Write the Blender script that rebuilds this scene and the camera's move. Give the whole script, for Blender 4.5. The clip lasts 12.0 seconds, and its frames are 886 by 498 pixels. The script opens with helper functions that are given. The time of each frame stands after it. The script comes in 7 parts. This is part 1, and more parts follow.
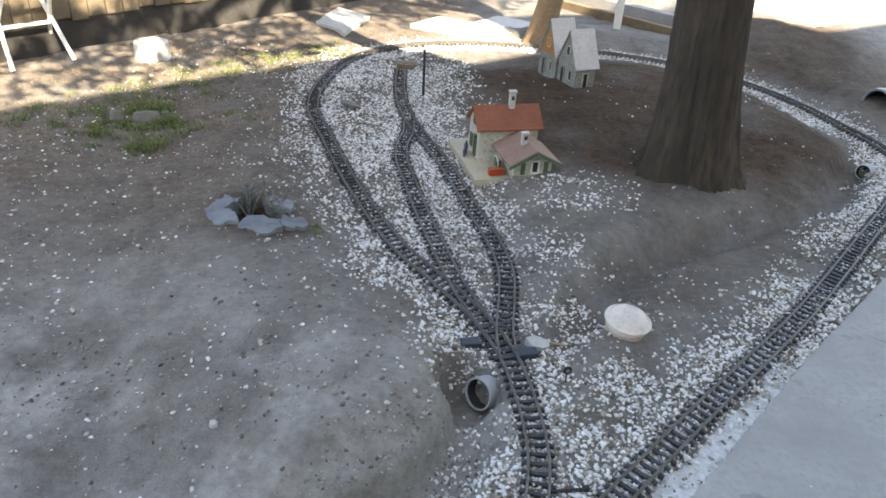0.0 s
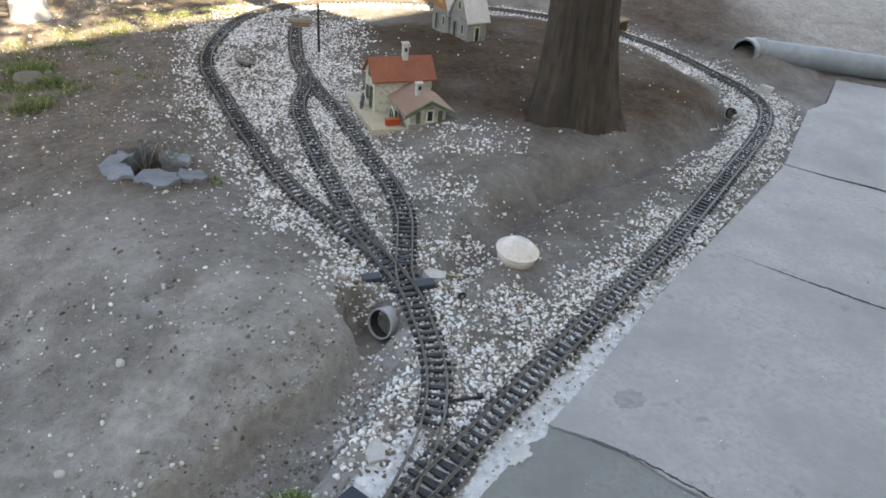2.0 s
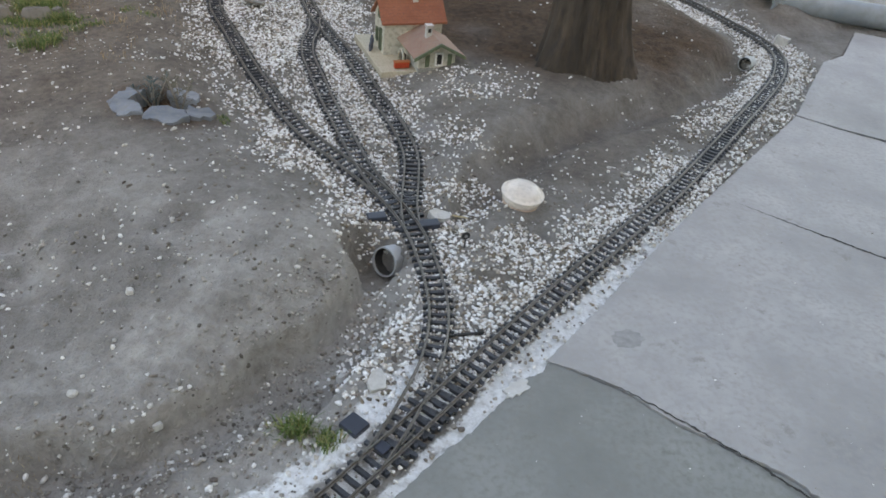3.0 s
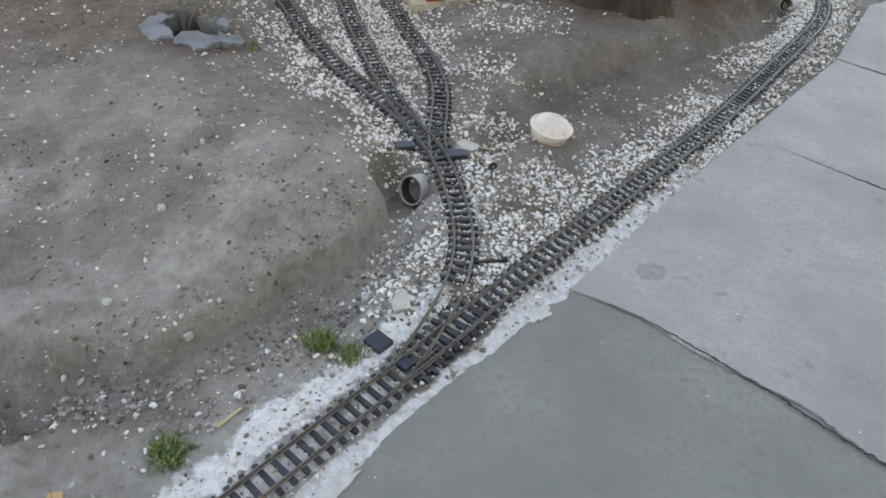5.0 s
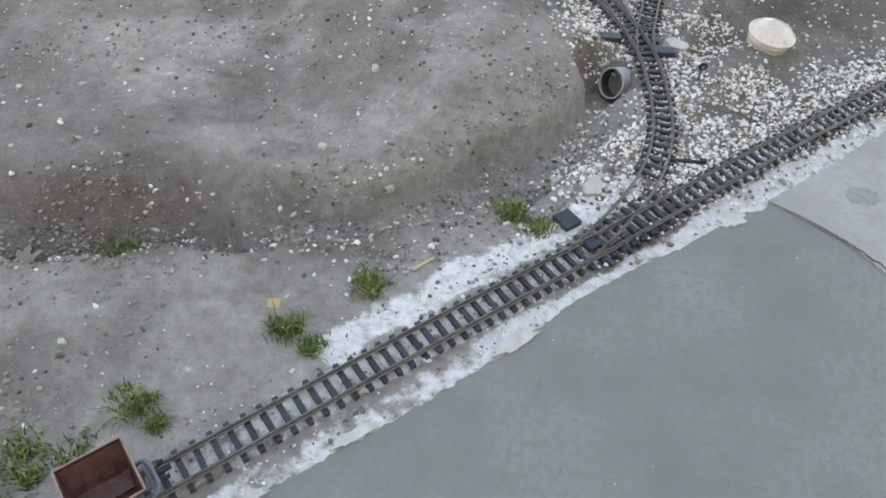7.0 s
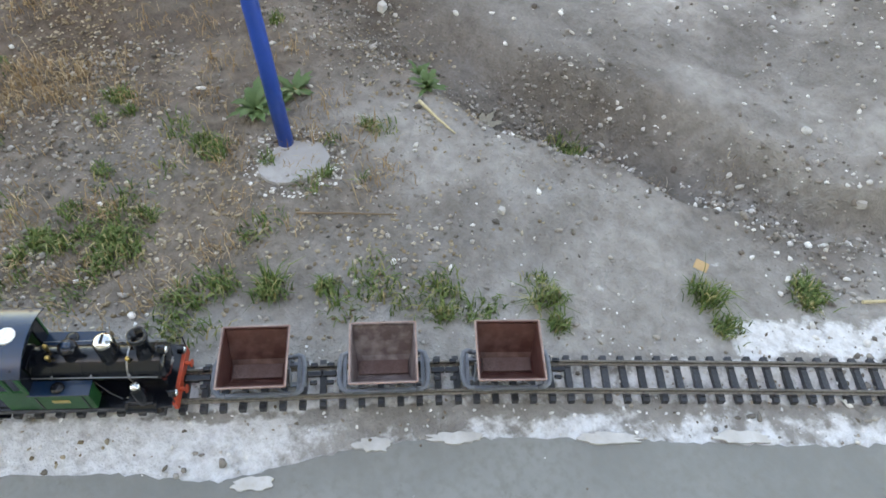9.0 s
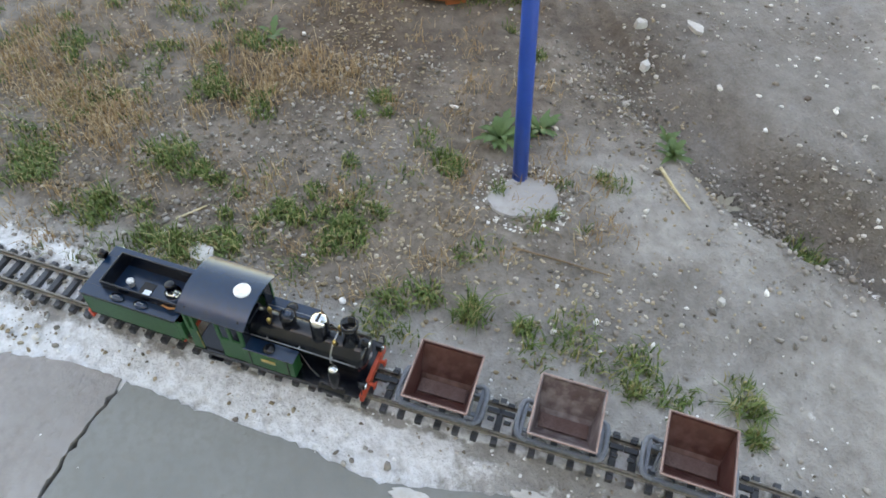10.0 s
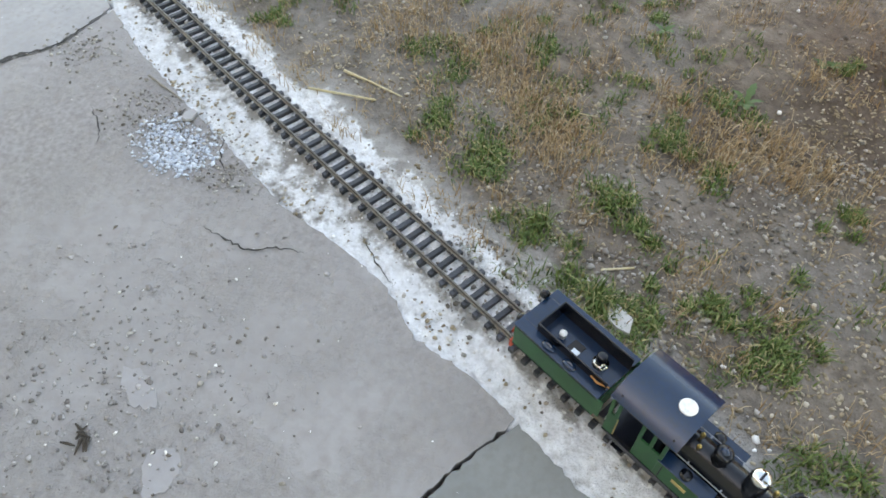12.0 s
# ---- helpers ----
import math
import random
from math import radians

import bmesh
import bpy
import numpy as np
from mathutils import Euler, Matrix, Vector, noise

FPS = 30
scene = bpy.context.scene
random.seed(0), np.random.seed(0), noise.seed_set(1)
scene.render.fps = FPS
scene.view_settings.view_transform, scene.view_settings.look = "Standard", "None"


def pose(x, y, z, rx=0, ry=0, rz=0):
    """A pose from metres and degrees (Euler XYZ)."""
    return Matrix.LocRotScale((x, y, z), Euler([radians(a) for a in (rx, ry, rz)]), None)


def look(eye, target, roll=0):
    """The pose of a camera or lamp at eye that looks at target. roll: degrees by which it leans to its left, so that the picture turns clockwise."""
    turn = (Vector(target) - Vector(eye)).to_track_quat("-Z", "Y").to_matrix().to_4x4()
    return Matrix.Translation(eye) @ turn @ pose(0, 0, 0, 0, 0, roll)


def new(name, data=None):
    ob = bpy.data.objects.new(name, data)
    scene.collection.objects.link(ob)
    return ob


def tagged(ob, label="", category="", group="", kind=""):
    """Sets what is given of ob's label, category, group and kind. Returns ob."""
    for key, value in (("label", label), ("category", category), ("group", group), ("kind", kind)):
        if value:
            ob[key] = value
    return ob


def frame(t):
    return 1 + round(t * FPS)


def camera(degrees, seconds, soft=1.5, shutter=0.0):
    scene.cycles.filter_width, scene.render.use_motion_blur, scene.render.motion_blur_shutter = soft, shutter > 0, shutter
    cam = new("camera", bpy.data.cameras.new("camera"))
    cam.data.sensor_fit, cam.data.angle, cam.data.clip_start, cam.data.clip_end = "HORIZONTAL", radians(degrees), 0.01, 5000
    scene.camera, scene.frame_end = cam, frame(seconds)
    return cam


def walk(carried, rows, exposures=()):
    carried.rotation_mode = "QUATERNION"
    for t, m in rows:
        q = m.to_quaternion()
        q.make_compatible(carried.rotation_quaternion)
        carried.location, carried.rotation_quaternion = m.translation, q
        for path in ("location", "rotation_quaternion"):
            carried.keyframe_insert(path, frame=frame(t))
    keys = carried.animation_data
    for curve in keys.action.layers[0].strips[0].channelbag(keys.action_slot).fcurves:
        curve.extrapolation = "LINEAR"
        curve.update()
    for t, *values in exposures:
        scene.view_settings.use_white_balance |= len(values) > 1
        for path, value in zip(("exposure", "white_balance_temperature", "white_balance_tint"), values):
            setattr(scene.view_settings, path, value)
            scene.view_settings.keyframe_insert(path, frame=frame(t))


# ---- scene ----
cam = camera(63.4, 12.0, soft=1.65)

PATH = [
    (0, (-0.034, 0.465, 1.18), (-0.354, 2.166, 0.18), 4.0),
    (0.5, (-0.013, 0.405, 1.191), (-0.169, 2.147, 0.221), 3.9),
    (1, (0.011, 0.376, 1.176), (-0.074, 2.117, 0.194), 4.5),
    (1.5, (0.018, 0.363, 1.172), (-0.05, 2.091, 0.166), 4.7),
    (2, (0.03, 0.343, 1.16), (-0.038, 2.04, 0.103), 5.5),
    (2.5, (0.045, 0.321, 1.145), (-0.029, 1.972, 0.018), 6.3),
    (4.3, (0.051, 0.279, 1.121), (-0.04, 1.872, -0.085), 6.3),
    (4.5, (0.054, 0.272, 1.11), (-0.047, 1.85, -0.115), 6.4),
    (5, (0.053, 0.263, 1.098), (-0.068, 1.798, -0.178), 7.1),
    (5.5, (0.045, 0.25, 1.089), (-0.098, 1.76, -0.214), 7.8),
    (6, (0.031, 0.24, 1.081), (-0.149, 1.727, -0.244), 7.1),
    (6.5, (0.015, 0.206, 1.072), (-0.287, 1.612, -0.318), 6.3),
    (7, (-0.015, 0.152, 1.054), (-0.462, 1.427, -0.421), 5.4),
    (7.2, (-0.04, 0.126, 1.027), (-0.55, 1.35, -0.47), 5.6),
    (8.8, (-0.18, 0.008, 0.975), (-1.153, 0.772, -0.597), 4.6),
    (9, (-0.205, 0.003, 0.979), (-1.193, 0.705, -0.613), 4.3),
    (9.5, (-0.216, -0.021, 0.972), (-1.306, 0.494, -0.624), 3.7),
    (10, (-0.245, -0.052, 0.987), (-1.474, 0.233, -0.565), 2.6),
    (10.5, (-0.266, -0.073, 1.0), (-1.58, -0.064, -0.508), 0.7),
    (11, (-0.306, -0.16, 0.991), (-1.559, -0.349, -0.557), -0.0),
    (11.5, (-0.35, -0.271, 0.997), (-1.546, -0.587, -0.575), -0.8),
    (12, (-0.382, -0.364, 1.003), (-1.555, -0.749, -0.571), 1.1),
]
walk(cam, [(t, look(eye, target, roll)) for t, eye, target, roll in PATH],
     [(0.0, 2.33, 8600, 10), (2.5, 2.41, 9600, 11), (6.0, 2.52, 10200, 12), (9.0, 2.94, 9900, 11), (12.0, 2.90, 10500, 10.5)])

# ---- light ----
world = bpy.data.worlds.new("world")
scene.world = world
world.use_nodes = True
SUN_EL, SUN_AZ = 42.0, 139.2
wn = world.node_tree.nodes
sky = wn.new("ShaderNodeTexSky")
sky.sky_type, sky.sun_disc = "NISHITA", False
sky.sun_elevation, sky.sun_rotation = radians(SUN_EL), radians(SUN_AZ)
wn["Background"].inputs[1].default_value = 0.13
world.node_tree.links.new(sky.outputs[0], wn["Background"].inputs[0])
sun = new("sun", bpy.data.lights.new("sun", "SUN"))
sun.data.energy, sun.data.angle, sun.data.color = 5.0, radians(0.55), (1.0, 0.97, 0.90)
sun.matrix_world = look((20 * math.sin(radians(SUN_AZ)) * math.cos(radians(SUN_EL)), 20 * math.cos(radians(SUN_AZ)) * math.cos(radians(SUN_EL)), 20 * math.sin(radians(SUN_EL))), (0, 0, 0))


# ---- materials ----
def rgb(c):
    return (c[0], c[1], c[2], 1.0)


def mat(name, c1, c2, scale=8.0, rough=0.8, metal=0.0, bump=0.2, fine=60.0, c3=None, vary=0.0, spec=0.5, depth=0.002, speck=None):
    """A surface with variation at two scales, fine relief and, for repeats, a shade of its own."""
    m = bpy.data.materials.new(name)
    m.use_nodes = True
    n, l = m.node_tree.nodes, m.node_tree.links
    bs = n["Principled BSDF"]
    co = n.new("ShaderNodeTexCoord")
    big, small = n.new("ShaderNodeTexNoise"), n.new("ShaderNodeTexNoise")
    big.inputs["Scale"].default_value, small.inputs["Scale"].default_value = scale, fine
    big.inputs["Detail"].default_value, small.inputs["Detail"].default_value = 9, 5
    big.inputs["Roughness"].default_value = 0.66
    for q in (big, small):
        l.new(co.outputs["Object"], q.inputs["Vector"])
    ramp = n.new("ShaderNodeValToRGB")
    ramp.color_ramp.elements[0].position, ramp.color_ramp.elements[1].position = 0.32, 0.68
    ramp.color_ramp.elements[0].color, ramp.color_ramp.elements[1].color = rgb(c1), rgb(c2)
    l.new(big.outputs["Fac"], ramp.inputs[0])
    r2 = n.new("ShaderNodeValToRGB")
    r2.color_ramp.elements[0].position, r2.color_ramp.elements[1].position = 0.45, 0.72
    r2.color_ramp.elements[0].color, r2.color_ramp.elements[1].color = (0, 0, 0, 1), (1, 1, 1, 1)
    l.new(small.outputs["Fac"], r2.inputs[0])
    mix = n.new("ShaderNodeMix")
    mix.data_type = "RGBA"
    l.new(r2.outputs[0], mix.inputs["Factor"])
    l.new(ramp.outputs[0], mix.inputs[6])
    third = c3 or tuple(min(1, (a + b) * 0.5 * 0.8) for a, b in zip(c1, c2))
    mix.inputs[7].default_value = rgb(third)
    out = mix.outputs[2]
    if speck:
        sn, sr, sm = n.new("ShaderNodeTexNoise"), n.new("ShaderNodeMapRange"), n.new("ShaderNodeMix")
        sn.inputs["Scale"].default_value, sn.inputs["Detail"].default_value, sn.inputs["Roughness"].default_value = speck[0], 6, 0.75
        l.new(co.outputs["Object"], sn.inputs["Vector"])
        sr.inputs[1].default_value, sr.inputs[2].default_value = speck[1], speck[1] + 0.1
        l.new(sn.outputs["Fac"], sr.inputs[0])
        sm.data_type = "RGBA"
        l.new(sr.outputs[0], sm.inputs["Factor"])
        l.new(out, sm.inputs[6])
        sm.inputs[7].default_value = rgb(speck[2])
        out = sm.outputs[2]
    if vary:
        info = n.new("ShaderNodeObjectInfo")
        rng = n.new("ShaderNodeMapRange")
        rng.inputs[3].default_value, rng.inputs[4].default_value = 1 - vary, 1 + vary
        l.new(info.outputs["Random"], rng.inputs[0])
        hs = n.new("ShaderNodeHueSaturation")
        l.new(rng.outputs[0], hs.inputs["Value"])
        l.new(out, hs.inputs["Color"])
        out = hs.outputs[0]
    l.new(out, bs.inputs["Base Color"])
    rr = n.new("ShaderNodeMapRange")
    rr.inputs[3].default_value, rr.inputs[4].default_value = max(0.02, rough - 0.1), min(1, rough + 0.1)
    l.new(small.outputs["Fac"], rr.inputs[0])
    l.new(rr.outputs[0], bs.inputs["Roughness"])
    bs.inputs["Metallic"].default_value = metal
    bs.inputs["Specular IOR Level"].default_value = spec
    if bump:
        b = n.new("ShaderNodeBump")
        b.inputs["Strength"].default_value, b.inputs["Distance"].default_value = bump, depth
        l.new(small.outputs["Fac"], b.inputs["Height"])
        l.new(b.outputs[0], bs.inputs["Normal"])
    return m


def island_mat(name, colours, rough=0.9, spec=0.3):
    """For masses of small pieces: each piece takes a shade of its own."""
    m = bpy.data.materials.new(name)
    m.use_nodes = True
    n, l = m.node_tree.nodes, m.node_tree.links
    bs = n["Principled BSDF"]
    geo = n.new("ShaderNodeNewGeometry")
    ramp = n.new("ShaderNodeValToRGB")
    e = ramp.color_ramp.elements
    e[0].position, e[0].color = colours[0][0], rgb(colours[0][1])
    e[1].position, e[1].color = colours[-1][0], rgb(colours[-1][1])
    for p, c in colours[1:-1]:
        q = e.new(p)
        q.color = rgb(c)
    l.new(geo.outputs["Random Per Island"], ramp.inputs[0])
    no = n.new("ShaderNodeTexNoise")
    no.inputs["Scale"].default_value = 220
    co = n.new("ShaderNodeTexCoord")
    l.new(co.outputs["Object"], no.inputs["Vector"])
    mr = n.new("ShaderNodeMapRange")
    mr.inputs[3].default_value, mr.inputs[4].default_value = 0.75, 1.2
    l.new(no.outputs["Fac"], mr.inputs[0])
    hs = n.new("ShaderNodeHueSaturation")
    l.new(mr.outputs[0], hs.inputs["Value"])
    l.new(ramp.outputs[0], hs.inputs["Color"])
    l.new(hs.outputs[0], bs.inputs["Base Color"])
    bs.inputs["Roughness"].default_value = rough
    bs.inputs["Specular IOR Level"].default_value = spec
    return m


M_RAIL = mat("tarnished_rail", (0.125, 0.112, 0.098), (0.22, 0.205, 0.185), 15, 0.45, 0.3, 0.1, 200, (0.085, 0.075, 0.065))
M_SLEEPER = mat("weathered_plastic_sleeper", (0.018, 0.021, 0.028), (0.038, 0.042, 0.052), 30, 0.45, 0, 0.2, 250, (0.062, 0.063, 0.066), vary=0.35)
M_CONC = mat("old_concrete", (0.272, 0.266, 0.268), (0.425, 0.415, 0.415), 2.6, 0.85, 0, 0.5, 70, (0.32, 0.308, 0.302), vary=0.05, depth=0.002, speck=(9, 0.60, (0.25, 0.24, 0.225)))
M_CONC_DARK = mat("dark_smooth_concrete", (0.165, 0.171, 0.162), (0.262, 0.267, 0.258), 2.4, 0.8, 0, 0.4, 70, (0.20, 0.20, 0.187), depth=0.002, speck=(11, 0.61, (0.17, 0.168, 0.15)))


def flaked_concrete():
    """Concrete whose thin top skin has worn off in sharp-edged patches."""
    m = mat("flaked_concrete", (0.262, 0.246, 0.241), (0.345, 0.328, 0.324), 4.0, 0.85, 0, 0.6, 40, (0.275, 0.253, 0.244), depth=0.004)
    n, l = m.node_tree.nodes, m.node_tree.links
    bs = n["Principled BSDF"]
    old, nrm = bs.inputs["Base Color"].links[0].from_socket, bs.inputs["Normal"].links[0].from_socket
    co, no, gr = n.new("ShaderNodeTexCoord"), n.new("ShaderNodeTexNoise"), n.new("ShaderNodeTexNoise")
    no.inputs["Scale"].default_value, no.inputs["Detail"].default_value, no.inputs["Roughness"].default_value = 2.2, 12, 0.68
    gr.inputs["Scale"].default_value, gr.inputs["Detail"].default_value = 90, 4
    for q in (no, gr):
        l.new(co.outputs["Object"], q.inputs["Vector"])
    st, dk, mx, bp2 = n.new("ShaderNodeMapRange"), n.new("ShaderNodeValToRGB"), n.new("ShaderNodeMix"), n.new("ShaderNodeBump")
    st.inputs[1].default_value, st.inputs[2].default_value = 0.47, 0.60
    l.new(no.outputs["Fac"], st.inputs[0])
    dk.color_ramp.elements[0].position, dk.color_ramp.elements[1].position = 0.35, 0.68
    dk.color_ramp.elements[0].color, dk.color_ramp.elements[1].color = (0.235, 0.216, 0.210, 1), (0.325, 0.303, 0.296, 1)
    l.new(gr.outputs["Fac"], dk.inputs[0])
    mx.data_type = "RGBA"
    l.new(st.outputs[0], mx.inputs["Factor"])
    l.new(old, mx.inputs[6])
    l.new(dk.outputs[0], mx.inputs[7])
    l.new(mx.outputs[2], bs.inputs["Base Color"])
    bp2.invert = True
    bp2.inputs["Strength"].default_value, bp2.inputs["Distance"].default_value = 1.0, 0.005
    l.new(st.outputs[0], bp2.inputs["Height"])
    l.new(nrm, bp2.inputs["Normal"])
    l.new(bp2.outputs[0], bs.inputs["Normal"])
    return m


M_CONC_FLAKED = flaked_concrete()
M_STONE_W = island_mat("white_limestone_chips", [(0.0, (0.10, 0.085, 0.07)), (0.16, (0.27, 0.22, 0.17)), (0.34, (0.50, 0.45, 0.40)), (0.55, (0.74, 0.73, 0.72)), (1.0, (0.88, 0.88, 0.89))])
M_PEBBLE = island_mat("dusty_pebbles", [(0.0, (0.12, 0.10, 0.09)), (0.3, (0.27, 0.24, 0.21)), (0.55, (0.52, 0.50, 0.47)), (1.0, (0.84, 0.83, 0.82))])
M_CLOD = island_mat("dirt_clods", [(0.0, (0.10, 0.088, 0.076)), (0.3, (0.22, 0.20, 0.18)), (0.7, (0.34, 0.315, 0.287)), (1.0, (0.48, 0.455, 0.425))])
M_GRASS = island_mat("short_grass", [(0.0, (0.045, 0.080, 0.020)), (0.45, (0.090, 0.148, 0.038)), (0.78, (0.165, 0.205, 0.068)), (1.0, (0.36, 0.30, 0.15))], 0.6)
M_DRY = island_mat("dry_grass", [(0.0, (0.24, 0.15, 0.075)), (0.6, (0.38, 0.26, 0.145)), (1.0, (0.50, 0.40, 0.27))], 0.7)


# ---- building helpers ----
def part(name, bm, material, parent=None, label="", smooth=False, m=None):
    """Links a bmesh as one mesh object, under a thing or a part if one is given."""
    me = bpy.data.meshes.new(name)
    bm.normal_update()
    bm.to_mesh(me)
    bm.free()
    me.materials.append(material)
    if smooth:
        me.polygons.foreach_set("use_smooth", [True] * len(me.polygons))
    ob = new(name, me)
    if m is not None:
        ob.matrix_basis = m
    if parent:
        ob.parent = parent
    if label:
        ob["label"] = label
    return ob


def thing(name, label, category, m=None, group="", kind=""):
    ob = new(name)
    ob.empty_display_size = 0.05
    if m is not None:
        ob.matrix_basis = m
    return tagged(ob, label, category, group, kind)


def raw(name, verts, faces, material, parent=None, label="", smooth=False):
    me = bpy.data.meshes.new(name)
    me.from_pydata(verts, [], faces)
    me.materials.append(material)
    if smooth:
        me.polygons.foreach_set("use_smooth", [True] * len(me.polygons))
    ob = new(name, me)
    if parent:
        ob.parent = parent
    if label:
        ob["label"] = label
    return ob


def box(bm, cx, cy, cz, sx, sy, sz, bev=0.0, rot=None):
    """Adds a box with bevelled edges to a bmesh."""
    t = bmesh.new()
    bmesh.ops.create_cube(t, size=1)
    bmesh.ops.scale(t, vec=(sx, sy, sz), verts=t.verts)
    if bev:
        bmesh.ops.bevel(t, geom=t.edges[:] + t.verts[:], offset=bev, segments=2, profile=0.5, affect="EDGES")
    if rot:
        t.transform(rot)
    bmesh.ops.translate(t, vec=(cx, cy, cz), verts=t.verts)
    join(bm, t)
    return bm


def join(bm, t):
    me = bpy.data.meshes.new("tmp")
    t.to_mesh(me)
    t.free()
    bm.from_mesh(me)
    bpy.data.meshes.remove(me)


def tube(bm, pts, radii, seg=10, caps=True):
    """A round bar along points, with a radius for each."""
    pts = [Vector(p) for p in pts]
    rings = []
    up0 = Vector((0, 0, 1))
    for i, p in enumerate(pts):
        d = (pts[min(i + 1, len(pts) - 1)] - pts[max(i - 1, 0)]).normalized()
        ref = up0 if abs(d.z) < 0.95 else Vector((1, 0, 0))
        u = d.cross(ref).normalized()
        v = u.cross(d)
        r = radii[i] if not isinstance(radii, (int, float)) else radii
        rings.append([bm.verts.new(p + (u * math.cos(a) + v * math.sin(a)) * r) for a in (2 * math.pi * k / seg for k in range(seg))])
    for a, b in zip(rings, rings[1:]):
        for k in range(seg):
            bm.faces.new((a[k], a[(k + 1) % seg], b[(k + 1) % seg], b[k]))
    if caps:
        bm.faces.new(rings[0])
        bm.faces.new(rings[-1][::-1])
    bmesh.ops.recalc_face_normals(bm, faces=bm.faces[:])
    return bm


def lathe(bm, profile, seg=24, at=(0, 0, 0)):
    """A turned body: rows of radius and height, bottom to top."""
    rings = []
    for r, z in profile:
        if r < 1e-5:
            rings.append([bm.verts.new((at[0], at[1], at[2] + z))])
        else:
            rings.append([bm.verts.new((at[0] + r * math.cos(2 * math.pi * k / seg), at[1] + r * math.sin(2 * math.pi * k / seg), at[2] + z)) for k in range(seg)])
    for a, b in zip(rings, rings[1:]):
        for k in range(seg):
            j = (k + 1) % seg
            if len(a) == 1 and len(b) == 1:
                continue
            if len(a) == 1:
                bm.faces.new((a[0], b[k], b[j]))
            elif len(b) == 1:
                bm.faces.new((a[k], a[j], b[0]))
            else:
                bm.faces.new((a[k], a[j], b[j], b[k]))
    bmesh.ops.recalc_face_normals(bm, faces=bm.faces[:])
    return bm


def prism(bm, poly, z0, z1):
    """An upright block over a polygon."""
    lo = [bm.verts.new((x, y, z0)) for x, y in poly]
    hi = [bm.verts.new((x, y, z1)) for x, y in poly]
    bm.faces.new(hi)
    bm.faces.new(lo[::-1])
    k = len(poly)
    for i in range(k):
        j = (i + 1) % k
        bm.faces.new((lo[i], lo[j], hi[j], hi[i]))
    bmesh.ops.recalc_face_normals(bm, faces=bm.faces[:])
    return bm


# ---- plan: lines of the tracks ----
LINE_A = [(-0.5, 5.22), (0.1, 5.25), (0.55, 5.15), (0.84, 4.95), (1.08, 4.66), (1.24, 4.36), (1.37, 4.08), (1.40, 3.86), (1.33, 3.60), (1.20, 3.33), (1.02, 3.00), (0.84, 2.67), (0.67, 2.37), (0.46, 2.04),
          (0.29, 1.77), (0.12, 1.49), (-0.06, 1.19), (-0.29, 0.82), (-0.51, 0.455), (-0.60, 0.30), (-0.80, -0.07), (-1.02, -0.46), (-1.27, -0.90), (-1.43, -1.18), (-1.61, -1.49), (-1.9, -2.0), (-2.2, -2.55)]
LINE_B = [(-0.085, 1.145), (-0.065, 1.20), (-0.035, 1.30), (-0.01, 1.41), (0.00, 1.52), (-0.008, 1.63), (-0.035, 1.74), (-0.07, 1.84), (-0.11, 1.935), (-0.17, 2.035), (-0.26, 2.145), (-0.40, 2.28), (-0.53, 2.40), (-0.63, 2.52), (-0.735, 2.665),
          (-0.89, 2.89), (-1.11, 3.25), (-1.28, 3.53), (-1.37, 3.80), (-1.41, 4.1), (-1.41, 4.4), (-1.33, 4.68), (-1.15, 4.92), (-0.88, 5.10), (-0.5, 5.22)]
LINE_C = [(-0.185, 2.055), (-0.26, 2.165), (-0.33, 2.275), (-0.44, 2.49), (-0.55, 2.71), (-0.65, 2.93), (-0.73, 3.11), (-0.775, 3.28), (-0.785, 3.42), (-0.82, 3.56)]
LINE_D = [(-0.12, 1.955), (-0.148, 2.07), (-0.165, 2.22), (-0.19, 2.38), (-0.26, 2.56), (-0.36, 2.75), (-0.50, 3.03), (-0.62, 3.24), (-0.715, 3.40), (-0.81, 3.56), (-0.93, 3.83), (-1.02, 4.12), (-1.08, 4.36)]


def smooth_line(pts, step):
    """Points at even steps along a smooth line through the given ones."""
    p = np.array(pts, float)
    p = np.vstack([2 * p[0] - p[1], p, 2 * p[-1] - p[-2]])
    fine = []
    for i in range(1, len(p) - 2):
        u = np.linspace(0, 1, 30, endpoint=False)[:, None]
        a, b, c, d = p[i - 1], p[i], p[i + 1], p[i + 2]
        fine.append(0.5 * (2 * b + (c - a) * u + (2 * a - 5 * b + 4 * c - d) * u ** 2 + (3 * b - a - 3 * c + d) * u ** 3))
    fine = np.vstack(fine + [p[-2][None]])
    for _ in range(40):
        fine[1:-1] = 0.25 * fine[:-2] + 0.5 * fine[1:-1] + 0.25 * fine[2:]
    s = np.r_[0, np.cumsum(np.linalg.norm(np.diff(fine, axis=0), axis=1))]
    at = np.arange(0, s[-1], step)
    return np.stack([np.interp(at, s, fine[:, k]) for k in (0, 1)], 1)


DENSE = {k: smooth_line(v, 0.02) for k, v in (("A", LINE_A), ("B", LINE_B), ("C", LINE_C), ("D", LINE_D))}
ALL_TRACK = np.vstack(list(DENSE.values()))


